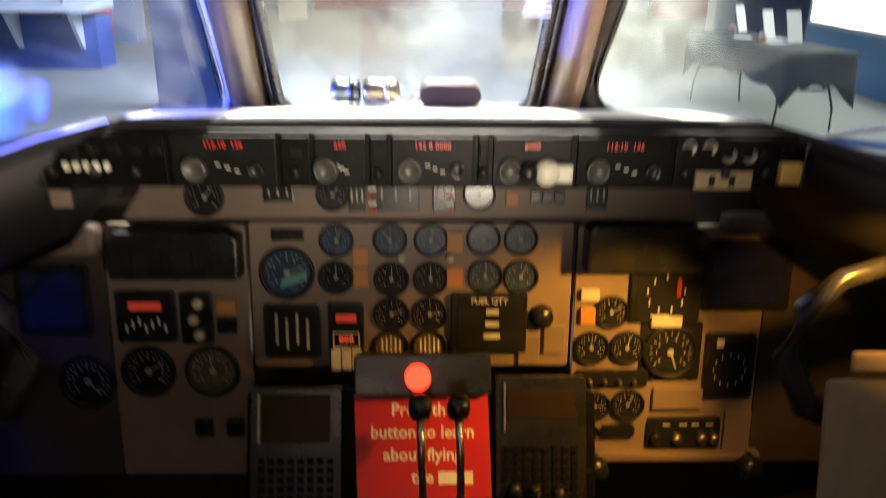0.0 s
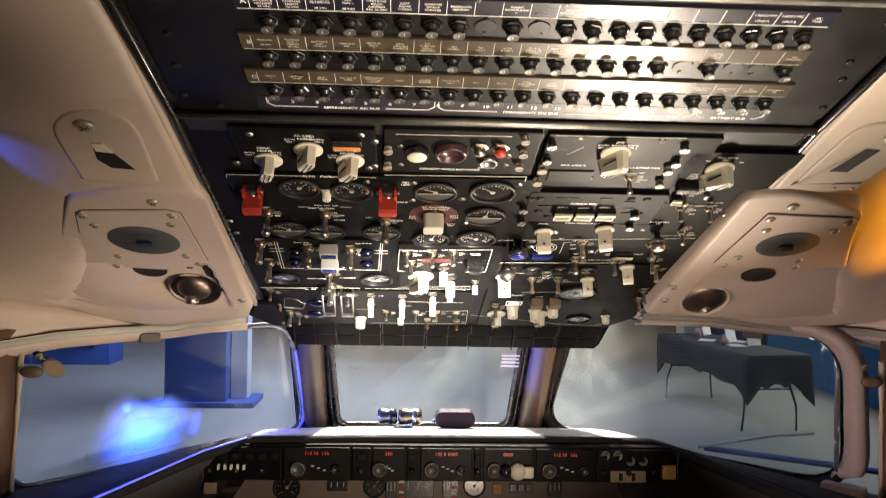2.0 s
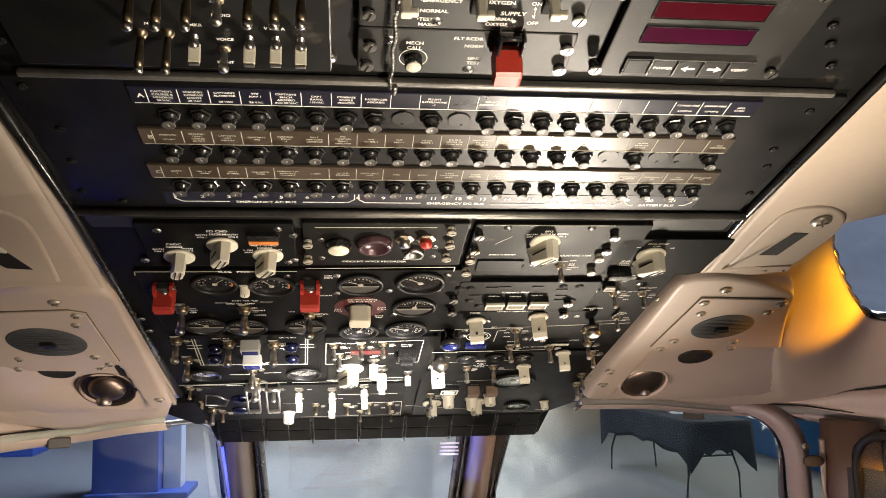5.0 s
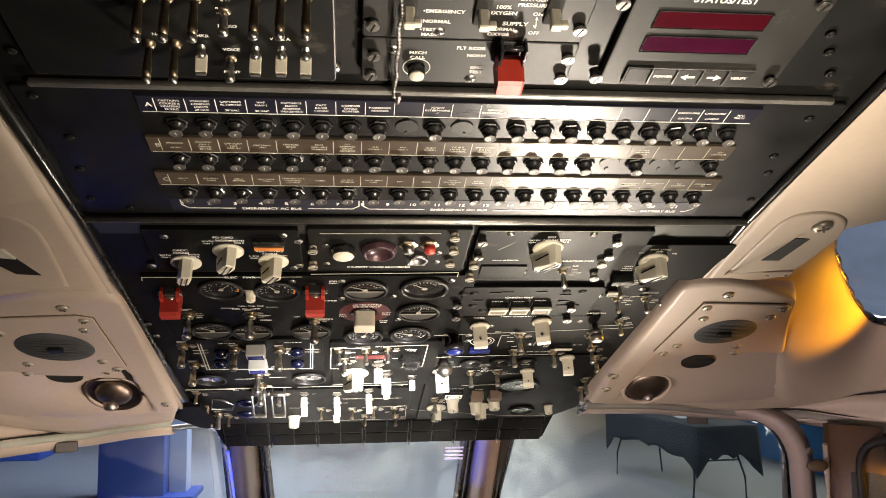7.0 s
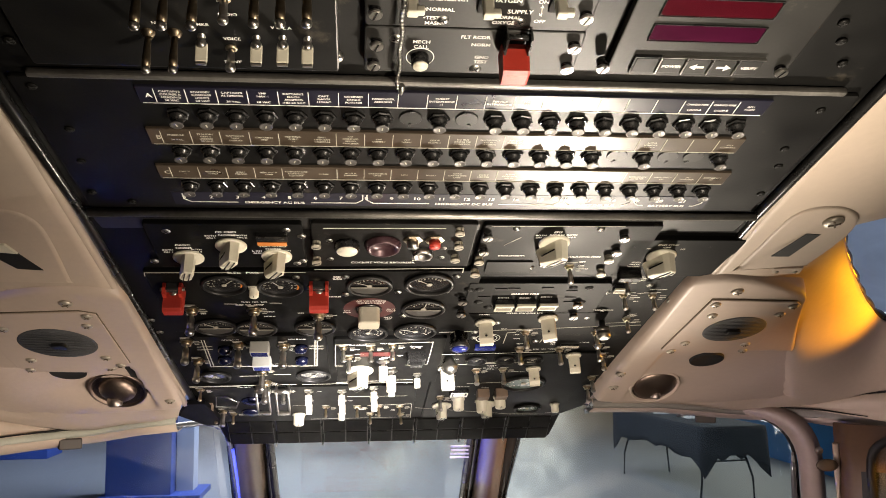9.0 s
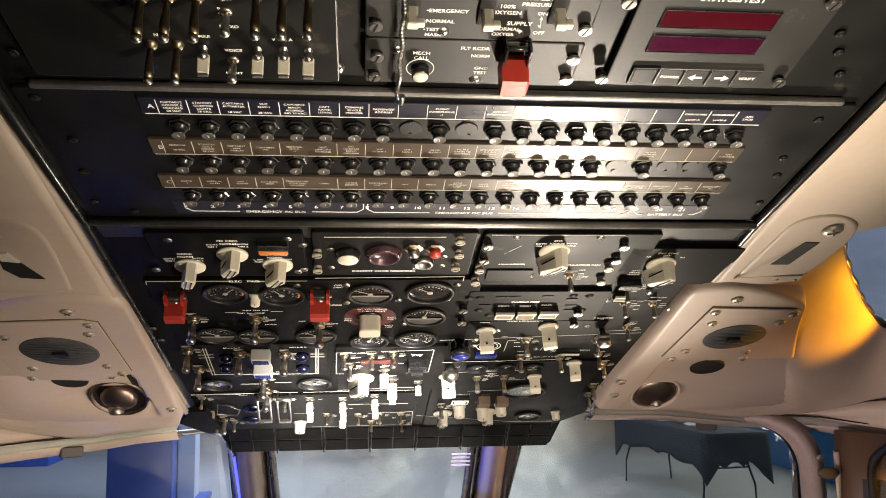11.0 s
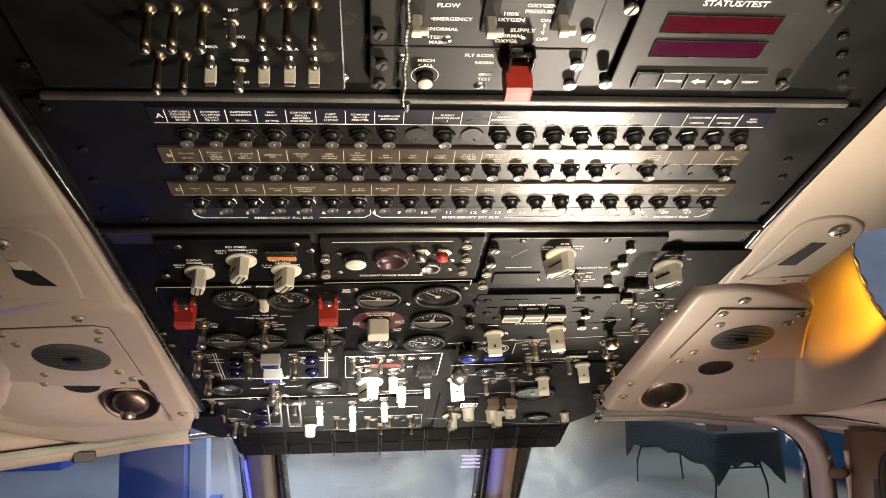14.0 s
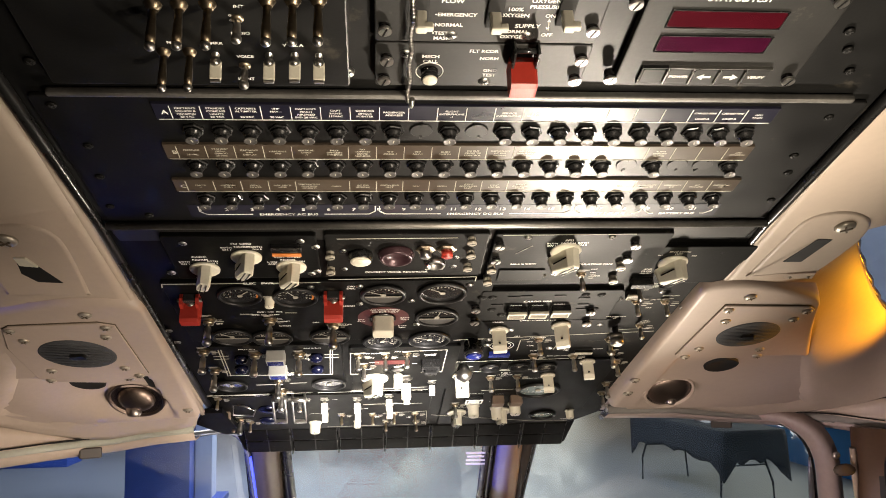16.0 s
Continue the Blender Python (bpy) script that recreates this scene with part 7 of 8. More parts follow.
centre = thing("instrument_board", MAIN, "grey centre instrument panel with rows of engine gauges", "instrument panel", "instrument panels")
slab(centre, -0.285, 0.214, 0.572, 0.806, w=0.006)
for x, z, r, a in ((-0.152, 0.777, 0.027, 20), (-0.07, 0.778, 0.027, -40), (-0.007, 0.778, 0.027, 15), (0.074, 0.78, 0.027, 60), (0.132, 0.78, 0.027, -20),
                   (-0.154, 0.719, 0.028, 0), (-0.068, 0.716, 0.028, 2), (-0.007, 0.717, 0.028, -2), (0.078, 0.721, 0.028, 5), (0.134, 0.72, 0.028, 25),
                   (-0.068, 0.659, 0.029, 70), (-0.008, 0.659, 0.029, 80)):
    gauge(centre, x, lv(z), r, needle=a, w=0.010, ticks=12, face=BLUEDIAL if x > 0.05 or z > 0.75 else DIAL)
for x in (-0.069, -0.008):
    # Amber light on these two dials is put into the face colour.
    g = gauge(centre, x, lv(0.604), 0.029, needle=5, w=0.010, ticks=4, face=mat("amber_lit_dial", (0.12, 0.08, 0.03), 0.3, bump=0))
    bm = bmesh.new()
    for i in range(5):
        box(bm, (-0.014 + i * 0.007, 0, 0.0014), (0.0028, 0.036 - abs(i - 2) * 0.005, 0.0006))
    part("tape_marking", bm, PAINTW, g)
g = gauge(centre, -0.229, lv(0.726), 0.043, needle=70, w=0.010, ticks=16, face=BLUEDIAL)
bm = bmesh.new()
prism(bm, [(-0.012, -0.025), (0.03, -0.01), (0.03, 0.004), (-0.008, -0.01)], 0.0014, 0.002)
part("horizon_mark", bm, mat("teal_marking", (0.1, 0.28, 0.25), 0.5), g)
b = bezel(centre, -0.223, 0.633, 0.088, 0.088, 0.010, label="black four-needle position gauge")
bm = bmesh.new()
for i in range(4):
    box(bm, (-0.024 + i * 0.016, 0.004 * (-1) ** i, 0.0092), (0.004, 0.05, 0.0006))
part("needle_marking", bm, PAINTD, b)
b = bezel(centre, -0.139, 0.625, 0.055, 0.11, 0.010)
for z, s in ((0.03, 1.0), (-0.005, 0.6)):
    bm = bmesh.new()
    words(bm, ["888" if s < 1 else "000"], (0, z), 0.016, lift=0.0095)
    part("red_readout", bm, REDLED if s == 1 else LEDDIM, b)
bm = bmesh.new()
box(bm, (0, 0.03, 0.0088), (0.032, 0.012, 0.0008))
part("red_flag", bm, REDLED, b)
for i in range(3):
    bm = bmesh.new()
    box(bm, (-0.0165 + i * 0.0165, -0.038, 0.012), (0.0148, 0.034, 0.006), 0.001)
    part("white_key", bm, WHITEP, b)
bm = bmesh.new()
for x in (-0.02, 0.02):
    box(bm, (x, -0.006, 0.0095), (0.0015, 0.026, 0.001))
for z in (0.006, -0.018):
    box(bm, (0, z, 0.0095), (0.041, 0.0015, 0.001))
part("digit_frame", bm, PAINTW, b)
b = bezel(centre, 0.085, 0.645, 0.12, 0.10, 0.010, label="black fuel panel with printed words")
bm = bmesh.new()
words(bm, ["FUEL QTY"], (0, 0.038), 0.013, lift=0.010)
for z, wd in ((0.02, 0.02), (0.0, 0.022), (-0.02, 0.026)):
    box(bm, (0.005, z, 0.0095), (wd, 0.008, 0.0008))
part("legend", bm, PAINTD, b)
bm = bmesh.new()
lathe(bm, [(0.02, 0), (0.018, 0.012), (0, 0.014)], 18)
part("trim_knob", bm, BAKELITE, centre, m=pose(0.168, lv(0.655), 0.01))
for x, z in ((0.19, 0.618), (0.15, 0.6)):
    bm = bmesh.new()
    box(bm, (0, 0, 0.008), (0.034, 0.05, 0.008), 0.002)
    part("side_plate", bm, PANELP, centre, m=pose(x, lv(z), 0.004))
for x, z in ((-0.052, 0.752), (0.022, 0.752)):
    bm = bmesh.new()
    lathe(bm, [(0.0065, 0), (0.006, 0.012), (0, 0.015)], 12)
    part("reset_knob", bm, WHITEP, centre, m=pose(x, lv(z), 0.01))
for x, z in ((-0.115, 0.752), (0.03, 0.775), (0.03, 0.72), (-0.115, 0.72)):
    bm = bmesh.new()
    box(bm, (0, 0, 0.003), (0.024, 0.03, 0.006), 0.001)
    part("amber_label", bm, AMBERP, centre, m=pose(x, lv(z), 0.009))
bm = bmesh.new()
box(bm, (0, 0, 0.006), (0.05, 0.018, 0.008), 0.002)
part("clock_slot", bm, BAKELITE, centre, m=pose(-0.225, lv(0.787), 0.008))

officer = thing("instrument_board", MAIN, "grey first officer's instrument panel lit amber from the side", "instrument panel", "instrument panels")
slab(officer, 0.222, 0.526, 0.395, 0.80)
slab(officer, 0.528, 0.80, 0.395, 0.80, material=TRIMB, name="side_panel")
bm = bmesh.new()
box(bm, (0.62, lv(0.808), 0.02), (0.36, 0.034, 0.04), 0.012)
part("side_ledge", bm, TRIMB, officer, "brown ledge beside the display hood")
bm = bmesh.new()
prism(bm, [(-0.095, -0.035), (0.085, -0.035), (0.088, 0.025), (0.075, 0.038), (-0.085, 0.038), (-0.095, 0.03)], 0, 0.05, bevel=0.004)
part("display_hood", bm, BAKELITE, officer, "black hood over a dark display", pose(0.325, lv(0.77), 0.003))
bezel(officer, 0.493, 0.722, 0.14, 0.116, face=SCREENB, label="dark blue-grey flight display")
g = bezel(officer, 0.365, 0.692, 0.112, 0.098, label="black attitude instrument with a red flag")
bm = bmesh.new()
for k in range(9):
    box(bm, (0.03 * math.sin(radians(k * 40)), 0.028 * math.cos(radians(k * 40)), 0.0092), (0.0025, 0.009, 0.0006), m=pose(0, 0, 0))
box(bm, (-0.008, -0.036, 0.0092), (0.030, 0.003, 0.0006))
part("dial_marking", bm, PAINTD, g)
bezel(officer, 0.381, 0.593, 0.102, 0.104, 0.003, 0.002)
bm = bmesh.new()
box(bm, (0.02, 0.01, 0.0095), (0.007, 0.028, 0.0008))
part("red_flag", bm, REDP, g)
for x, z, r, a in ((0.281, 0.661, 0.028, 60), (0.252, 0.601, 0.029, 0), (0.31, 0.601, 0.029, 10), (0.381, 0.593, 0.046, 160), (0.263, 0.50, 0.026, 90), (0.317, 0.502, 0.028, 30), (0.263, 0.452, 0.012, 0)):
    gauge(officer, x, lv(z), r, needle=a, w=0.008, ticks=14)
g = bezel(officer, 0.478, 0.57, 0.082, 0.112, label="black clock unit")
bm = bmesh.new()
for k in range(12):
    box(bm, (0.026 * math.sin(radians(k * 30)), -0.006 + 0.026 * math.cos(radians(k * 30)), 0.0092), (0.0018, 0.006, 0.0006))
box(bm, (-0.018, 0.04, 0.0092), (0.012, 0.014, 0.0006))
part("dial_marking", bm, PAINTD, g)
g = bezel(officer, 0.413, 0.451, 0.122, 0.056, label="black selector unit with small knobs")
for x in (-0.048, -0.012, 0.03, 0.05):
    bm = bmesh.new()
    lathe(bm, [(0.009, 0.008), (0.008, 0.018), (0.005, 0.02), (0, 0.02)], 14)
    part("selector", bm, BRASSY if x > -0.02 else BAKELITE, g, m=pose(x, -0.006, 0))
bm = bmesh.new()
for x in (-0.03, -0.002, 0.018, 0.042):
    box(bm, (x, 0.017, 0.0092), (0.012, 0.003, 0.0006))
part("print_bars", bm, PAINTD, g)
g = bezel(officer, 0.288, 0.548, 0.118, 0.03, 0.004, 0.006, label="black strip with small bright knobs")
for x in (-0.036, -0.012, 0.012, 0.036):
    bm = bmesh.new()
    lathe(bm, [(0.004, 0.006), (0.0035, 0.016), (0, 0.018)], 10)
    part("strip_knob", bm, BRASSY, g, m=pose(x, -0.004, 0))
bezel(officer, 0.304, 0.455, 0.055, 0.022)
for x, z, sx, sz, mt in ((0.398, 0.513, 0.082, 0.036, PANELP), (0.502, 0.455, 0.044, 0.07, PANELP), (0.245, 0.69, 0.03, 0.018, PAINTD), (0.243, 0.655, 0.024, 0.026, AMBERP), (0.37, 0.647, 0.05, 0.02, PAINTD)):
    bm = bmesh.new()
    box(bm, (0, 0, 0.006), (sx, sz, 0.01), 0.002)
    part("label_plate", bm, mt, officer, m=pose(x, lv(z), 0.002))
bm = bmesh.new()
box(bm, (0, 0, 0.012), (0.31, 0.012, 0.03), 0.003)
part("lower_ledge", bm, PANELP, officer, m=pose(0.385, lv(0.415), 0))
for x in (0.265, 0.52):
    bm = bmesh.new()
    lathe(bm, [(0.022, 0), (0.022, 0.018), (0.016, 0.03), (0, 0.032)], 18)
    part("lower_knob", bm, BAKELITE, officer, m=pose(x, lv(0.40), 0.02))

# row of small gauges under the glareshield, on a panel that stands proud
upper = thing("eyebrow_board", MAIN, "brown-grey panel with small gauges under the glareshield", "instrument panel", "instrument panels")
bm = bmesh.new()
prism(bm, [(-0.47, lv(0.812)), (0.40, lv(0.815)), (0.36, lv(0.93)), (-0.40, lv(0.93)), (-0.44, lv(0.85))], -0.02, 0.022, bevel=0.003)
part("face_plate", bm, PANELP, upper)
for x, z, r in ((-0.345, 0.846, 0.03), (-0.155, 0.85, 0.025), (0.065, 0.852, 0.025)):
    gauge(upper, x, lv(z), r, needle=40, w=0.022, ticks=10)
for x, z, sx, sz, mt in ((-0.235, 0.852, 0.045, 0.024, BAKELITE), (-0.118, 0.848, 0.026, 0.045, BAKELITE), (-0.06, 0.852, 0.07, 0.05, BAKELITE), (0.012, 0.852, 0.034, 0.05, BAKELITE), (0.115, 0.846, 0.02, 0.022, AMBERP), (0.15, 0.848, 0.016, 0.02, BAKELITE), (0.168, 0.848, 0.016, 0.02, BAKELITE), (0.186, 0.848, 0.016, 0.02, BAKELITE), (0.243, 0.85, 0.032, 0.04, BAKELITE)):
    bm = bmesh.new()
    box(bm, (0, 0, 0.003), (sx, sz, 0.008), 0.0015)
    b = part("small_unit", bm, mt, upper, m=pose(x, lv(z), 0.021))
    if mt is BAKELITE and sx > 0.02:
        bm = bmesh.new()
        for s in (-0.3, 0.0, 0.3):
            box(bm, (s * sx, 0.002, 0.0074), (0.0025, sz * 0.4, 0.0006))
        part("unit_marking", bm, PAINTD, b)
for x in (-0.095, 0.02):
    bm = bmesh.new()
    for i in range(5):
        box(bm, (0, -0.022 + i * 0.011, 0.008), (0.012, 0.0055, 0.004), 0.0008, mi=i % 2)
    part("striped_handle", bm, [REDP, PAINTW], upper, "red and white striped pull handle", pose(x, lv(0.85), 0.022))

# ---- mode control panel on the glareshield ----
MCP = Matrix.Translation((0, 0.905, 0.9605)) @ Matrix(((1, 0, 0, 0), (0, 0, -1, 0), (0, 1, 0, 0), (0, 0, 0, 1)))
root = thing("glareshield_panel_frame", MCP, "black frame of the glareshield control panels", "panel frame")
bm = bmesh.new()
prism(bm, [(-0.48, -0.036), (0.45, -0.036), (0.45, 0.022), (0.43, 0.034), (-0.44, 0.034), (-0.48, 0.018)], -0.05, -0.001, bevel=0.002)
part("frame_plate", bm, BLACK, root)
for s in (-1, 1):
    bm = bmesh.new()
    box(bm, (s * 0.463 - 0.015, -0.004, 0.002), (0.012, 0.058, 0.012), 0.002)
    part("end_cap", bm, BAKELITE, root)
UNITS = ((-0.474, -0.326, ""), (-0.322, -0.196, "113.10  136"), (-0.192, -0.156, ""), (-0.152, -0.09, "250"), (-0.086, -0.064, ""), (-0.06, 0.04, "142 0 0000"), (0.044, 0.058, ""), (0.062, 0.158, "0000"), (0.164, 0.28, "113.10  136"), (0.284, 0.432, ""))
for i, (a, b, digits) in enumerate(UNITS):
    unit = thing("glareshield_unit", MCP, "black glareshield control unit with small red digits" if digits else "black glareshield control unit with small switches", "control panel", "glareshield units")
    bm = bmesh.new()
    prism(bm, rounded(b - a - 0.002, 0.062, 0.002, 2, (a + b) / 2, -0.002), -0.002, 0.005, bevel=0.001)
    part("unit_face", bm, BLACKG if i % 2 else BLACK, unit)
    c, w = (a + b) / 2, b - a
    if digits:
        bm = bmesh.new()
        words(bm, [digits], (c, 0.018), 0.0088, lift=0.0056, spread=1.1)
        part("red_readout", bm, REDLED, unit)
        for k, s in ((0, -0.28), (1, 0.3)):
            if w < 0.07 and k:
                continue
            bm = bmesh.new()
            r = 0.0145 if k == 0 else 0.009
            lathe(bm, [(r, 0.004), (r, 0.012), (r * 0.85, 0.016), (r * 0.8, 0.012), (0, 0.0125)], 22)
            part("set_knob", bm, mat("grey_knob", (0.07, 0.068, 0.06), 0.4, 0.2) if k == 0 else BAKELITE, unit, m=pose(c + s * w, -0.011, 0))
        bm = bmesh.new()
        for k in range(3):
            box(bm, (c - w * 0.06 + k * w * 0.09, -0.006 - 0.004 * k, 0.0058), (0.006, 0.0025, 0.0006))
        part("print_bars", bm, PAINTD, unit)
    else:
        n = max(1, int(w / 0.022))
        for k in range(n):
            x = a + w * (k + 0.5) / n
            bm = bmesh.new()
            box(bm, (x, 0.012, 0.006), (min(0.014, w * 0.6), 0.012, 0.006), 0.001)
            part("push_key", bm, BLACKG, unit)
            if k % 2 == 0:
                bm = bmesh.new()
                lathe(bm, [(0.006, 0.004), (0.0055, 0.014), (0, 0.016)], 14, m=pose(x, -0.014, 0))
                part("set_knob", bm, BAKELITE, unit)
    if i == 0:
        for k in range(5):
            bm = bmesh.new()
            box(bm, (a + 0.03 + k * 0.012, -0.008, 0.008), (0.005, 0.010, 0.010), 0.001, m=pose(0, 0, 0, 0, 0, 0))
            part("white_lever", bm, WHITEP, unit)
        bm = bmesh.new()
        box(bm, (a + 0.012, -0.052, -0.006), (0.024, 0.022, 0.008), 0.001)
        part("grey_tag", bm, PANELP, unit)
    if i == 9:
        for k, x in enumerate((0.30, 0.325, 0.35, 0.375)):
            bm = bmesh.new()
            lathe(bm, [(0.009, 0.004), (0.009, 0.008), (0.0065, 0.009), (0.0065, 0.006), (0, 0.006)], 16, m=pose(x, 0.018 - 0.01 * (k > 1), 0))
            part("jack_ring", bm, STEEL, unit)
        bm = bmesh.new()
        box(bm, (0.345, -0.022, 0.007), (0.07, 0.022, 0.008), 0.001)
        part("tan_plate", bm, mat("tan_plate_paint", (0.36, 0.27, 0.16), 0.5), unit)
        for x in (0.33, 0.355):
            bm = bmesh.new()
            box(bm, (x, -0.022, 0.0115), (0.007, 0.014, 0.002))
            part("plate_slot", bm, DARK, unit)
        bm = bmesh.new()
        box(bm, (0.424, -0.012, 0.012), (0.026, 0.026, 0.012), 0.002)
        part("yellow_light", bm, mat("yellow_lens", (0.6, 0.4, 0.12), 0.4), unit, "square pale yellow light")
    if i == 7:
        for x, r in ((0.105, 0.012), (0.128, 0.016), (0.148, 0.013)):
            bm = bmesh.new()
            if x > 0.14:
                box(bm, (x, -0.013, 0.014), (0.021, 0.022, 0.012), 0.003)
            else:
                lathe(bm, [(r, 0.004), (r, 0.018), (r * 0.7, 0.024), (0, 0.025)], 18, m=pose(x, -0.012, 0))
            part("cream_knob" if r > 0.0125 else "dark_knob", bm, WHITEP if r > 0.0125 else BAKELITE, unit)

# ---- pedestal and throttle quadrant ----
PED = Matrix.Translation((-0.02, 0.98, 0.52)) @ Matrix.Rotation(radians(68), 4, "X")
ped = thing("pedestal", PED, "dark centre pedestal with control displays on both sides of the quadrant", "pedestal")
bm = bmesh.new()
prism(bm, rounded(0.52, 0.2, 0.012, 3, 0.0, -0.03), -0.25, -0.006, bevel=0.004)
part("pedestal_body", bm, BLACK, ped)
for s, c in ((-1, -0.185), (1, 0.175)):
    bm = bmesh.new()
    prism(bm, rounded(0.135, 0.19, 0.006, 2), -0.006, 0.012, bevel=0.002)
    unit = part("control_display", bm, BAKELITE, ped, "dark control display unit with small keys", pose(c, -0.02 if s < 0 else -0.005, 0))
    bm = bmesh.new()
    prism(bm, rounded(0.1, 0.07, 0.003, 2), 0.011, 0.0135)
    part("screen", bm, mat("brown_dark_screen", (0.02, 0.013, 0.006), 0.4, spec=0.15, bump=0), unit, m=pose(0, 0.05 if s < 0 else 0.055, 0) @ Matrix.Diagonal((1, 1 if s < 0 else 0.6, 1, 1)))
    bm = bmesh.new()
    for k in range(48):
        box(bm, (-0.05 + (k % 8) * 0.0143, -0.012 - (k // 8) * 0.0135, 0.0135), (0.0095, 0.009, 0.004), 0.0008)
    tagged(part("keys", bm, BLACKG, unit), kind="stuff")
    bm = bmesh.new()
    box(bm, (-0.054, 0.05, 0.0135), (0.004, 0.072, 0.003), 0.001)
    part("screen_edge", bm, BRASSY, unit)
sign_box = thing("sign_box", PED, "black box holding a red button and a printed red sign", "sign")
bm = bmesh.new()
prism(bm, rounded(0.2, 0.06, 0.006, 2, 0, 0.095), -0.01, 0.03, bevel=0.003)
part("box_body", bm, BAKELITE, sign_box)
SIGN = mat("red_sign_card", (0.5, 0.012, 0.012), 0.45, vary=0.06, stain=0.08, bump=0.03)
bm = bmesh.new()
prism(bm, [(-0.093, -0.085), (0.1, -0.085), (0.096, 0.066), (-0.1, 0.066)], 0.022, 0.026)
sign = part("sign_card", bm, SIGN, sign_box, "red card with white words", pose(0, 0, 0, -8))
bm = bmesh.new()
words(bm, ["Press the", "button to learn", "about flying", "the"], (0.0, -0.008), 0.0245, 1.3, lift=0.0264)
box(bm, (0.048, -0.0565, 0.0264), (0.05, 0.018, 0.0003))
part("lettering", bm, PAINTW, sign)
bm = bmesh.new()
lathe(bm, [(0.019, 0.028), (0.019, 0.034), (0.0155, 0.036), (0.0145, 0.044), (0.009, 0.048), (0, 0.0495)], 28, m=pose(-0.007, 0.092, 0))
part("push_button", bm, mat("lit_red_button", (0.6, 0.02, 0.01), 0.3, emit=(1.0, 0.025, 0.012), power=3.0), sign_box, "glowing red push button")
quad = thing("throttle_quadrant", PED, "throttle quadrant with black-knobbed levers and steel grips", "throttle quadrant")
bm = bmesh.new()
prism(bm, rounded(0.24, 0.12, 0.01, 3, 0, -0.15), -0.12, 0.02, bevel=0.004)
part("quadrant_body", bm, BLACK, quad)
for x in (0.0, 0.052):
    bm = bmesh.new()
    tube(bm, [(x, -0.13, 0.0), (x, -0.06, 0.09), (x - 0.002, 0.0, 0.12), (x - 0.004, 0.052, 0.105)], 0.0055, 8)
    lever = part("lever", bm, STEEL, quad)
    bm = bmesh.new()
    lathe(bm, [(0.006, -0.016), (0.017, -0.012), (0.02, 0.0), (0.017, 0.012), (0.006, 0.016)], 18, m=pose(x - 0.004, 0.06, 0.1, 0, 90))
    part("knob", bm, BAKELITE, lever)
for x, w in ((-0.015, 0.062), (0.065, 0.06), (-0.105, 0.03), (0.205, 0.05)):
    bm = bmesh.new()
    box(bm, (x, -0.125, 0.045), (w, 0.03, 0.05), 0.006)
    part("grip", bm, WHITEP if w == 0.05 else STEEL, quad)
bm = bmesh.new()
lathe(bm, [(0.013, 0.02), (0.013, 0.045), (0.009, 0.05), (0, 0.05)], 18, m=pose(-0.062, -0.1, 0))
part("yellow_ring_knob", bm, mat("yellow_paint", (0.5, 0.4, 0.05), 0.4), quad)
bm = bmesh.new()
lathe(bm, [(0.006, 0.02), (0.005, 0.032), (0, 0.034)], 12, m=pose(0.15, -0.118, 0.02))
part("red_light", bm, REDLED, quad)
for x, z in ((0.135, -0.075), (0.165, -0.075), (0.2, -0.08)):
    bm = bmesh.new()
    lathe(bm, [(0.011, 0.01), (0.009, 0.03), (0, 0.032)], 14, m=pose(x, z, 0))
    part("small_knob", bm, BAKELITE, quad)


# ---- control yokes ----
YOKE = mat("black_yoke_plastic", (0.03, 0.03, 0.034), 0.25, vary=0.2, coat=0.5)


def yoke(x, label):
    y = thing("control_yoke", Matrix.Translation((x, 0.84, 0.632)), label, "control yoke", "control yokes")
    bm = bmesh.new()
    tube(bm, [(-0.06, 0, 0.0), (-0.13, -0.005, 0.03), (-0.165, -0.01, 0.10), (-0.155, -0.012, 0.165), (-0.115, -0.012, 0.205), (-0.06, -0.01, 0.222), (-0.01, -0.008, 0.225)], [0.022, 0.020, 0.018, 0.015, 0.013, 0.0125, 0.012], 14)
    part("grip_inner", bm, YOKE, y)
    bm = bmesh.new()
    tube(bm, [(0.06, 0, 0.0), (0.13, -0.005, 0.03), (0.165, -0.01, 0.10), (0.155, -0.012, 0.165), (0.115, -0.012, 0.205), (0.06, -0.01, 0.222), (0.01, -0.008, 0.225)], [0.022, 0.020, 0.018, 0.015, 0.013, 0.0125, 0.012], 14)
    part("grip_outer", bm, YOKE, y)
    bm = bmesh.new()
    prism(bm, rounded(0.14, 0.1, 0.02, 4), -0.03, 0.03, m=pose(0, 0, 0, 90), bevel=0.008)
    part("hub", bm, YOKE, y)
    bm = bmesh.new()
    tube(bm, [(0, 0.01, -0.02), (0, 0.02, -0.3), (0, 0.05, -0.62)], [0.04, 0.045, 0.06], 14)
    part("column", bm, YOKE, y)
    return y


yoke(0.595, "black control yoke on a dark column")
yoke(-0.665, "black control yoke on a dark column")
board = thing("chart_board", Matrix.Translation((0.567, 0.79, 0.678)) @ Matrix.Rotation(radians(78), 4, "X"), "tan chart board clipped to a control yoke", "clipboard")
bm = bmesh.new()
prism(bm, rounded(0.2, 0.2, 0.008, 3, 0, -0.06), -0.004, 0.004, bevel=0.0015)
part("board", bm, mat("tan_board", (0.38, 0.31, 0.22), 0.6, stain=0.15), board)
bm = bmesh.new()
box(bm, (0.01, 0.065, 0.008), (0.17, 0.024, 0.01), 0.003)
part("clip_bar", bm, mat("tan_clip", (0.38, 0.31, 0.22), 0.5), board)

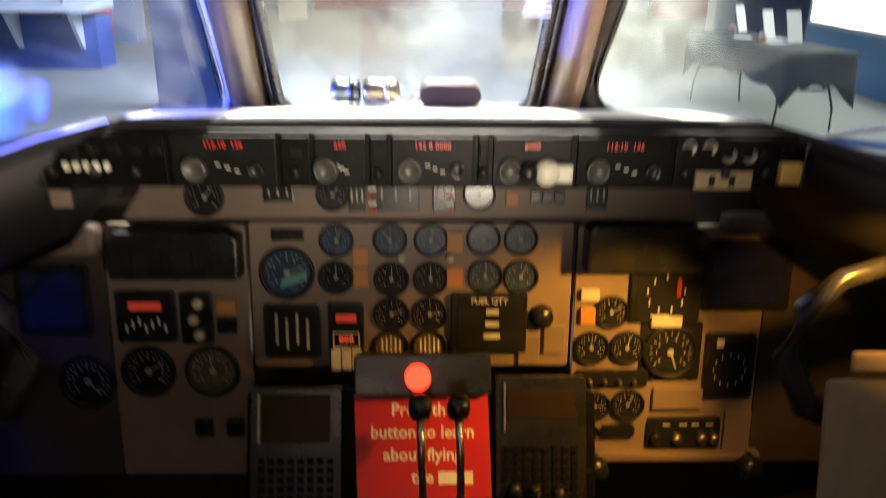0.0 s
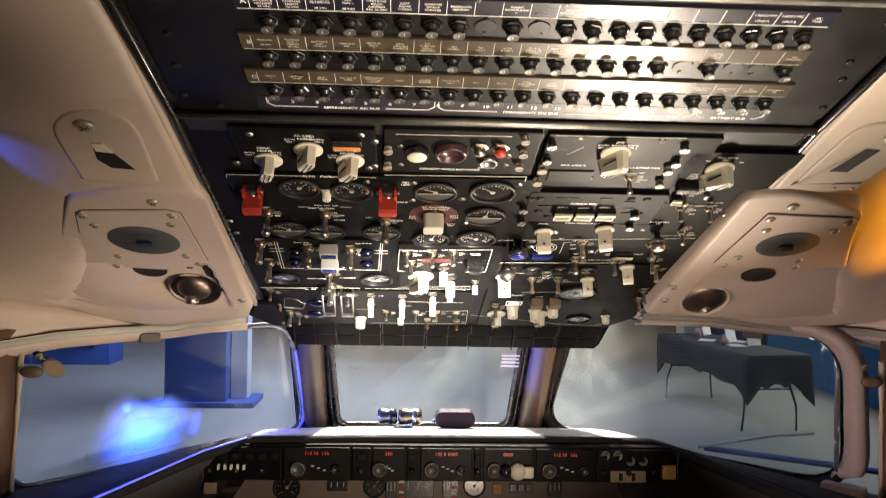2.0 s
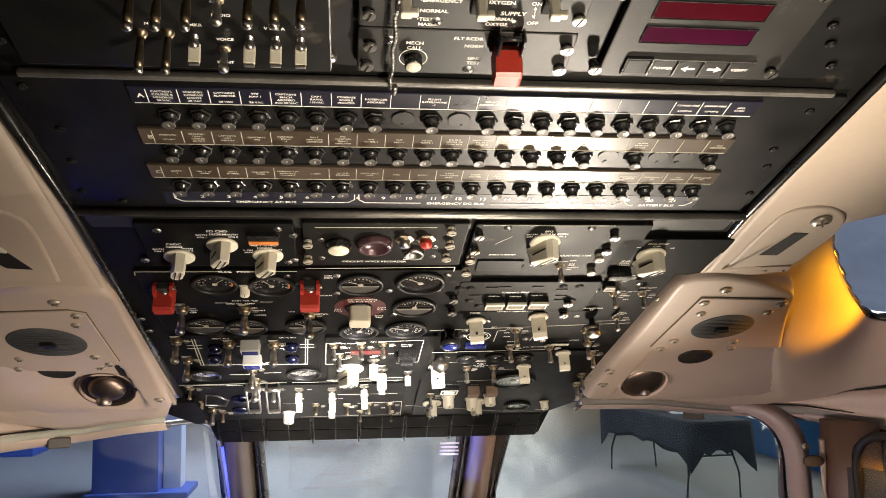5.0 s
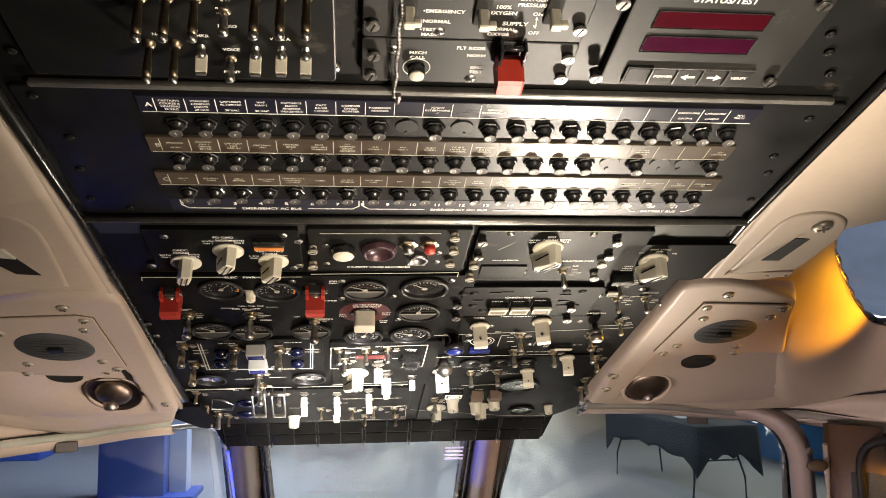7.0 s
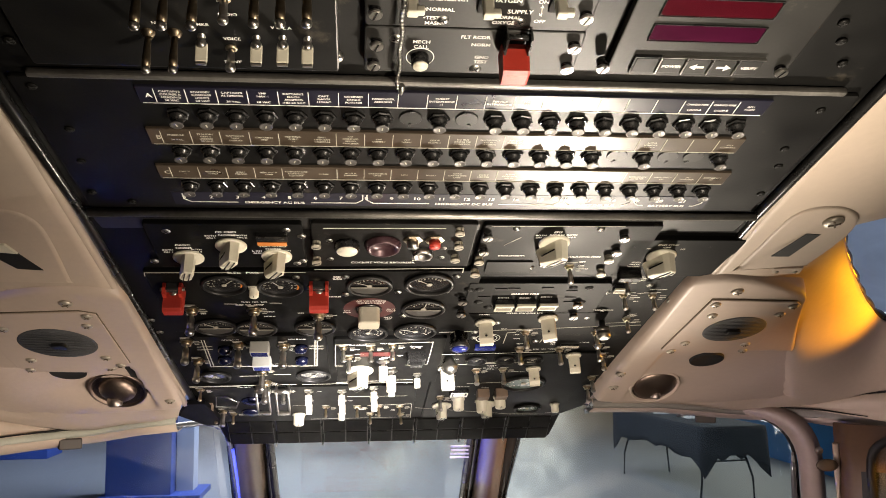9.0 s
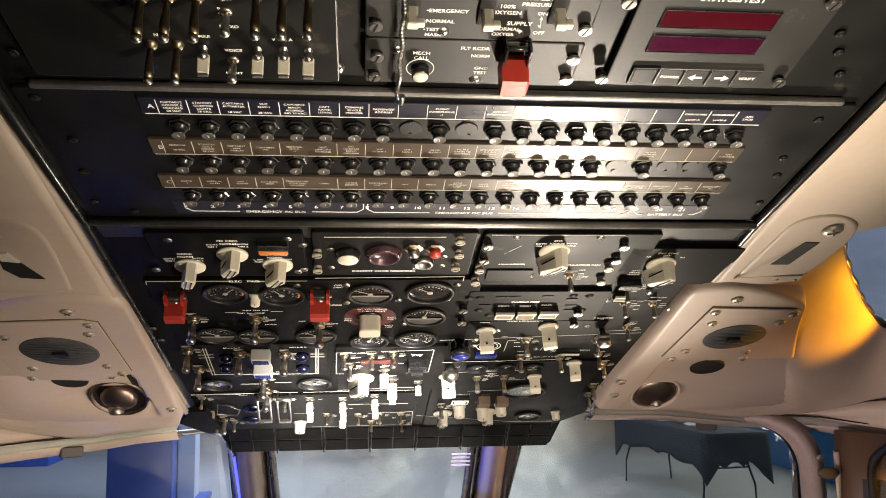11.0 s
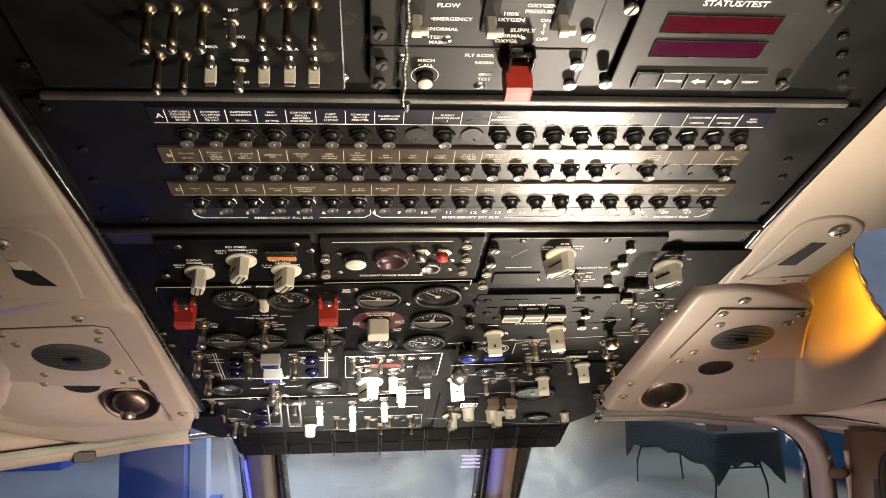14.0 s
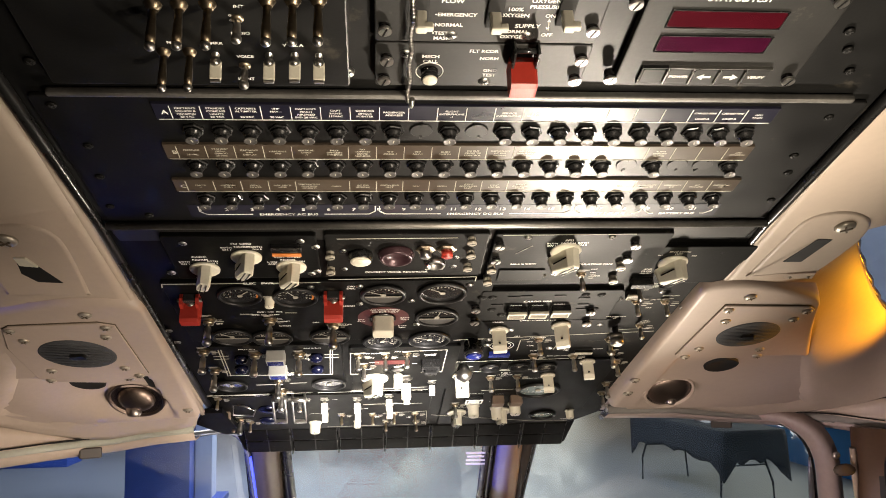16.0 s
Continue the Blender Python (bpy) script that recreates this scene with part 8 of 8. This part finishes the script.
# ---- small things on the glareshield ----
comp = thing("standby_compass", Matrix.Translation((-0.095, 1.11, 0.985)), "small clear and steel standby compass on the glareshield", "compass")
bm = bmesh.new()
prism(bm, rounded(0.04, 0.04, 0.008), -0.008, 0.004)
part("base", bm, BAKELITE, comp)
for x, mt, nm, lb in ((-0.034, mat("blue_tinted_steel", (0.22, 0.27, 0.3), 0.25, 1.0, vary=0.4, stain=0.4, bump=0.1), "left_bowl", "blue-tinted shiny bowl"), (0.016, mat("golden_steel", (0.40, 0.34, 0.25), 0.25, 1.0, vary=0.4, stain=0.4, bump=0.1), "right_bowl", "shiny golden bowl")):
    w = 0.021 if x < 0 else 0.026
    bm = bmesh.new()
    lathe(bm, [(0.012, -w), (0.0165, -w + 0.003), (0.0175, -w + 0.012), (0.0155, 0.0), (0.0175, w - 0.012), (0.0165, w - 0.003), (0.012, w)], 20, m=pose(x, -0.006, 0.024, 0, 90))
    b = part(nm, bm, mt, comp, lb)
    bm = bmesh.new()
    lathe(bm, [(0.0182, -0.0035), (0.0182, 0.0035)], 20, m=pose(x + 0.008, -0.006, 0.024, 0, 90))
    part("bowl_ring", bm, BAKELITE if x < 0 else STEEL, b)
dark_box = thing("dashboard_sensor", Matrix.Translation((0.018, 1.10, 0.985)), "glossy brown rounded box standing on the glareshield", "sensor box")
bm = bmesh.new()
prism(bm, rounded(0.085, 0.034, 0.014, 5), -0.02, 0.02, m=pose(0, 0, 0.022, 90), bevel=0.004)
part("case", bm, mat("brown_black_plastic", (0.05, 0.027, 0.018), 0.5, spec=0.2, vary=0.3, stain=0.4, grain=20), dark_box)
bm = bmesh.new()
lathe(bm, [(0.005, 0), (0.005, 0.008), (0, 0.009)], 12, m=pose(-0.043, -0.004, 0.016, 0, -90))
part("side_knob", bm, STEEL, dark_box)
bm = bmesh.new()
box(bm, (0.01, -0.01, 0.002), (0.03, 0.03, 0.006), 0.001)
part("foot", bm, BAKELITE, dark_box)
bm = bmesh.new()
box(bm, (-0.07, -0.06, -0.001), (0.05, 0.03, 0.008), 0.002)
tagged(part("white_card", bm, PAINTW, None, m=Matrix.Translation((0.03, 1.09, 0.992))), "small white card lying on the glareshield", "card")


# ---- the museum hall outside ----
HALLF = mat("polished_concrete", (0.31, 0.30, 0.26), 0.62, vary=0.15, stain=0.2, bump=0.05, grain=0.8)
HALLW = mat("hall_wall_grey", (0.25, 0.25, 0.26), 0.8, grain=1.0)
NAVY = mat("navy_display_paint", (0.035, 0.085, 0.32), 0.55, vary=0.12, stain=0.12, grain=2)
REDW = mat("red_wall_paint", (0.42, 0.05, 0.045), 0.6, vary=0.1, grain=1)
BLUEW = mat("blue_wall_paint", (0.035, 0.24, 0.5), 0.6, vary=0.12, stain=0.15, grain=1)
CLOTH = mat("black_table_cloth", (0.02, 0.02, 0.02), 0.8, vary=0.3, bump=0.3, grain=10)
PALE = mat("pale_grey_board", (0.55, 0.57, 0.58), 0.6, vary=0.08, grain=2)


def setting(name, bm, m, label, cat):
    return tagged(part(name, bm, m), label, cat, kind="structure")


bm = bmesh.new()
box(bm, (0, 18, FLOOR_Z - 0.05), (70, 60, 0.1))
setting("hall_floor", bm, HALLF, "grey polished concrete museum floor", "floor")
bm = bmesh.new()
box(bm, (0, 30.1, 2.4), (70, 0.2, 6.4))
setting("wall_hall_far", bm, HALLW, "grey far wall of the museum hall", "wall")
bm = bmesh.new()
box(bm, (-24, 14, 2.4), (0.2, 60, 6.4))
setting("wall_hall_left", bm, HALLW, "grey side wall of the museum hall", "wall")
bm = bmesh.new()
box(bm, (24, 14, 2.4), (0.2, 60, 6.4))
setting("wall_hall_right", bm, HALLW, "grey side wall of the museum hall", "wall")
bm = bmesh.new()
box(bm, (0, -12, 2.4), (70, 0.2, 6.4))
setting("wall_hall_rear", bm, HALLW, "grey rear wall of the museum hall", "wall")
bm = bmesh.new()
box(bm, (0, 16, 5.7), (70, 60, 0.2))
setting("hall_ceiling", bm, mat("black_ceiling", (0.03, 0.03, 0.03), 0.8, grain=1), "dark hall ceiling", "ceiling")
# red exhibition walls at the back
bm = bmesh.new()
box(bm, (1.0, 29.0, 1.0), (9.0, 0.3, 3.5))
setting("wall_exhibit_red", bm, REDW, "red exhibition wall", "wall")
bm = bmesh.new()
box(bm, (9.8, 26.5, 1.0), (4.8, 0.3, 3.5))
setting("wall_exhibit_red_right", bm, REDW, "red exhibition wall behind the table", "wall")
# blue wall and bright screen on the right
bm = bmesh.new()
box(bm, (6.75, 8.7, 0.9), (0.3, 10.5, 3.3))
setting("wall_exhibit_blue", bm, BLUEW, "blue exhibition wall beside the table", "wall")
screen = thing("projection_screen", Matrix.Translation((6.58, 11.0, 1.22)), "bright white projection screen on the blue wall", "screen")
bm = bmesh.new()
box(bm, (0, 0, 0), (0.04, 5.7, 2.25), 0.01)
part("screen_frame", bm, PALE, screen)
bm = bmesh.new()
box(bm, (-0.022, 0, 0), (0.006, 5.5, 2.1))
part("screen_surface", bm, mat("lit_screen", (0.8, 0.85, 0.9), 0.6, bump=0, emit=(0.9, 0.97, 1.0), power=2.2), screen)
bm = bmesh.new()
box(bm, (6.22, 17.0, 0.9), (0.42, 0.5, 3.3), 0.02)
setting("pillar_right", bm, PALE, "pale grey pillar at the end of the blue wall", "pillar")
bm = bmesh.new()
box(bm, (7.75, 17.6, 0.9), (1.9, 0.3, 3.3), 0.01)
setting("wall_exhibit_navy", bm, NAVY, "navy blue exhibition wall behind the table", "wall")
# navy column with a pale side
col = thing("display_column", Matrix.Translation((-2.83, 10.4, FLOOR_Z)), "navy blue display column with a pale grey side board", "display column")
bm = bmesh.new()
box(bm, (0, 0, 1.6), (0.8, 0.6, 3.2), 0.01)
part("column_body", bm, NAVY, col)
bm = bmesh.new()
box(bm, (0.52, 0.1, 1.6), (0.22, 0.3, 3.2), 0.01)
part("side_board", bm, PALE, col)
bm = bmesh.new()
box(bm, (0.15, 0.0, 0.035), (1.25, 0.75, 0.07), 0.01)
part("plinth", bm, NAVY, col)
# showcase on the left
case = thing("showcase", Matrix.Translation((-7.4, 13.9, FLOOR_Z)), "navy museum showcase with a sloping top and pale brackets", "showcase")
bm = bmesh.new()
box(bm, (0, 0.2, 0.42), (4.3, 0.7, 0.84), 0.01)
part("base", bm, NAVY, case)
bm = bmesh.new()
prism(bm, [(-0.65, 0.95), (-0.6, 1.0), (0.6, 1.25), (0.6, 0.95)], -2.2, 2.2, m=Matrix(((0, 0, 1, 0), (1, 0, 0, 0), (0, 1, 0, 0), (0, 0, 0, 1))), bevel=0.01)
part("sloping_top", bm, PALE, case)
for x in (-1.6, -0.4, 0.9, 1.9):
    bm = bmesh.new()
    prism(bm, [(-0.6, 0.92), (-0.15, 0.92), (-0.15, 0.35), (-0.22, 0.35)], x - 0.03, x + 0.03, m=Matrix(((0, 0, 1, 0), (1, 0, 0, 0), (0, 1, 0, 0), (0, 0, 0, 1))))
    part("bracket", bm, PALE, case)
for x in (-1.5, -0.2, 1.1):
    bm = bmesh.new()
    box(bm, (x, -0.1, 1.18), (0.32, 0.02, 0.22), 0.004, m=Matrix())
    part("white_card", bm, mat("white_card_paper", (0.8, 0.8, 0.78), 0.6), case)
bm = bmesh.new()
box(bm, (-0.2, 1.0, 1.6), (4.4, 0.1, 2.4), 0.01)
part("back_wall", bm, REDW, case)
for x in (-1.2, 0.4, 1.7):
    bm = bmesh.new()
    box(bm, (x, -0.3, 1.6), (0.03, 0.03, 1.5))
    part("glass_post", bm, STEEL, case)
bm = bmesh.new()
box(bm, (-6.3, 17.8, 0.9), (0.9, 0.6, 3.3), 0.02)
setting("pillar_left", bm, mat("blue_grey_pillar", (0.2, 0.24, 0.33), 0.6, grain=1), "blue-grey hall pillar", "pillar")
cab = thing("storage_cabinet", Matrix.Translation((-3.6, 24.5, FLOOR_Z)), "small beige cabinet by the far wall", "cabinet")
bm = bmesh.new()
box(bm, (0, 0, 0.55), (0.8, 0.5, 1.1), 0.01)
part("cabinet_body", bm, mat("beige_paint", (0.45, 0.38, 0.27), 0.5, grain=2), cab)
bm = bmesh.new()
box(bm, (0, -0.256, 0.6), (0.7, 0.012, 0.9), 0.005)
part("door", bm, mat("beige_paint", (0.45, 0.38, 0.27)), cab)


TABLE = (4.25, 10.05, FLOOR_Z)
TOP = 0.95


def table():
    t = thing("folding_table", Matrix.Translation(TABLE) @ Matrix.Rotation(radians(6), 4, "Z"), "folding table under a creased black cloth", "table")
    bm = bmesh.new()
    box(bm, (0, 0, TOP - 0.017), (0.80, 2.56, 0.03), 0.006)
    part("tabletop", bm, PALE, t)
    for sy in (-1, 1):
        for sx in (-1, 1):
            bm = bmesh.new()
            tube(bm, [(sx * 0.3, sy * 0.92, TOP - 0.02), (sx * 0.29, sy * 1.0, 0.6), (sx * 0.34, sy * 1.1, 0.3), (sx * 0.36, sy * 1.08, 0.0)], 0.014, 8)
            part("leg", bm, BAKELITE, t)
        bm = bmesh.new()
        tube(bm, [(-0.3, sy * 1.03, 0.5), (0.3, sy * 1.03, 0.5)], 0.011, 8)
        part("leg_brace", bm, BAKELITE, t)
    c = thing("table_cloth", Matrix.Translation(TABLE) @ Matrix.Rotation(radians(6), 4, "Z"), "creased black cloth hanging over the folding table", "tablecloth")
    bm = bmesh.new()
    n, k = 60, 8
    outline = []
    for i in range(n):
        f = i / n * 4
        s, r = int(f), f - int(f)
        w, l = 0.42, 1.3
        cr = [(-w, -l), (w, -l), (w, l), (-w, l)]
        a, b = cr[s], cr[(s + 1) % 4]
        outline.append((a[0] + (b[0] - a[0]) * r, a[1] + (b[1] - a[1]) * r, r))
    rows = [[(x * 0.98, y * 0.99, TOP) for x, y, r in outline]]
    for j in range(1, k):
        q = j / (k - 1)
        row = []
        for i, (x, y, r) in enumerate(outline):
            drop = 0.36 + 0.24 * abs(2 * r - 1) ** 4 + 0.03 * math.sin(i * 1.7)
            wave = 1 + 0.035 * q * math.sin(i * 1.9) + 0.03 * q
            row.append((x * wave + 0.02 * q * math.sin(i), y * (1 + 0.02 * q), TOP - drop * q))
        rows.append(row)
    rows = [r + [r[0]] for r in rows]
    sheet(bm, rows)
    bm.faces.new([v for v in bm.verts[:n]])
    bmesh.ops.remove_doubles(bm, verts=bm.verts[:], dist=1e-5)
    bmesh.ops.recalc_face_normals(bm, faces=bm.faces[:])
    bmesh.ops.solidify(bm, geom=bm.faces[:], thickness=0.004)
    part("cloth", bm, CLOTH, c)
    for dx, dy, a, h in ((0.12, 1.0, 25, 0.36), (0.1, 0.05, 20, 0.36), (0.25, -0.32, 5, 0.38)):
        s = thing("leaflet_stand", Matrix.Translation((TABLE[0] + dx, TABLE[1] + dy, FLOOR_Z + TOP + 0.003)) @ pose(0, 0, 0, -16, 0, a + 15), "tilted white leaflet stand on the black cloth", "leaflet stand", "leaflet stands")
        bm = bmesh.new()
        box(bm, (0, 0, h / 2), (0.22, 0.012, h), 0.003)
        part("board", bm, mat("white_card_paper", (0.8, 0.8, 0.78), 0.6), s)
        bm = bmesh.new()
        box(bm, (0, 0.05, 0.006), (0.2, 0.12, 0.012), 0.003)
        part("foot", bm, PALE, s)
    for dx, dy, hh in ((-0.12, 0.75, 0.12), (0.02, 0.1, 0.1), (-0.1, -0.2, 0.08)):
        s = thing("small_exhibit", Matrix.Translation((TABLE[0] + dx, TABLE[1] + dy, FLOOR_Z + TOP + 0.003)), "small pale object on the table", "exhibit")
        bm = bmesh.new()
        lathe(bm, [(0.045, 0), (0.05, hh * 0.6), (0.035, hh), (0, hh)], 16)
        part("pot", bm, mat("red_grey_pot", (0.4, 0.25, 0.22), 0.5), s)
    for dx, dy in ((0.0, -0.3), (-0.15, 0.3), (0.2, 0.2)):
        s = thing("paper_sheet", Matrix.Translation((TABLE[0] + dx, TABLE[1] + dy, FLOOR_Z + TOP + 0.003)) @ pose(0, 0, 0, 0, 0, dx * 200), "white paper lying on the black cloth", "paper")
        bm = bmesh.new()
        box(bm, (0, 0, 0.002), (0.21, 0.3, 0.003))
        part("sheet", bm, mat("white_card_paper", (0.8, 0.8, 0.78)), s)


table()
# wiper outside the right pane
wiper = thing("windshield_wiper", Matrix(), "pale wiper arm resting on the nose under the window", "wiper")
bm = bmesh.new()
tube(bm, [(0.58, 1.16, 0.935), (0.72, 1.10, 0.975), (0.80, 1.06, 0.99)], [0.0045, 0.004, 0.003], 8)
part("arm", bm, PALE, wiper)
bm = bmesh.new()
tube(bm, [(0.60, 1.17, 0.93), (1.05, 0.85, 0.935)], 0.007, 6)
part("blade", bm, NAVY, wiper)

# glowing board added over the cockpit to brighten the hazy eyebrow windows
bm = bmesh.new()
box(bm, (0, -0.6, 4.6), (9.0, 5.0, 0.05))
tagged(part("backdrop", bm, mat("pale_glow_board", (0.5, 0.55, 0.6), 0.8, grain=0.6, emit=(0.5, 0.62, 0.85), power=0.55)), "pale blue-grey glowing board added above the cockpit", "roof", kind="structure")
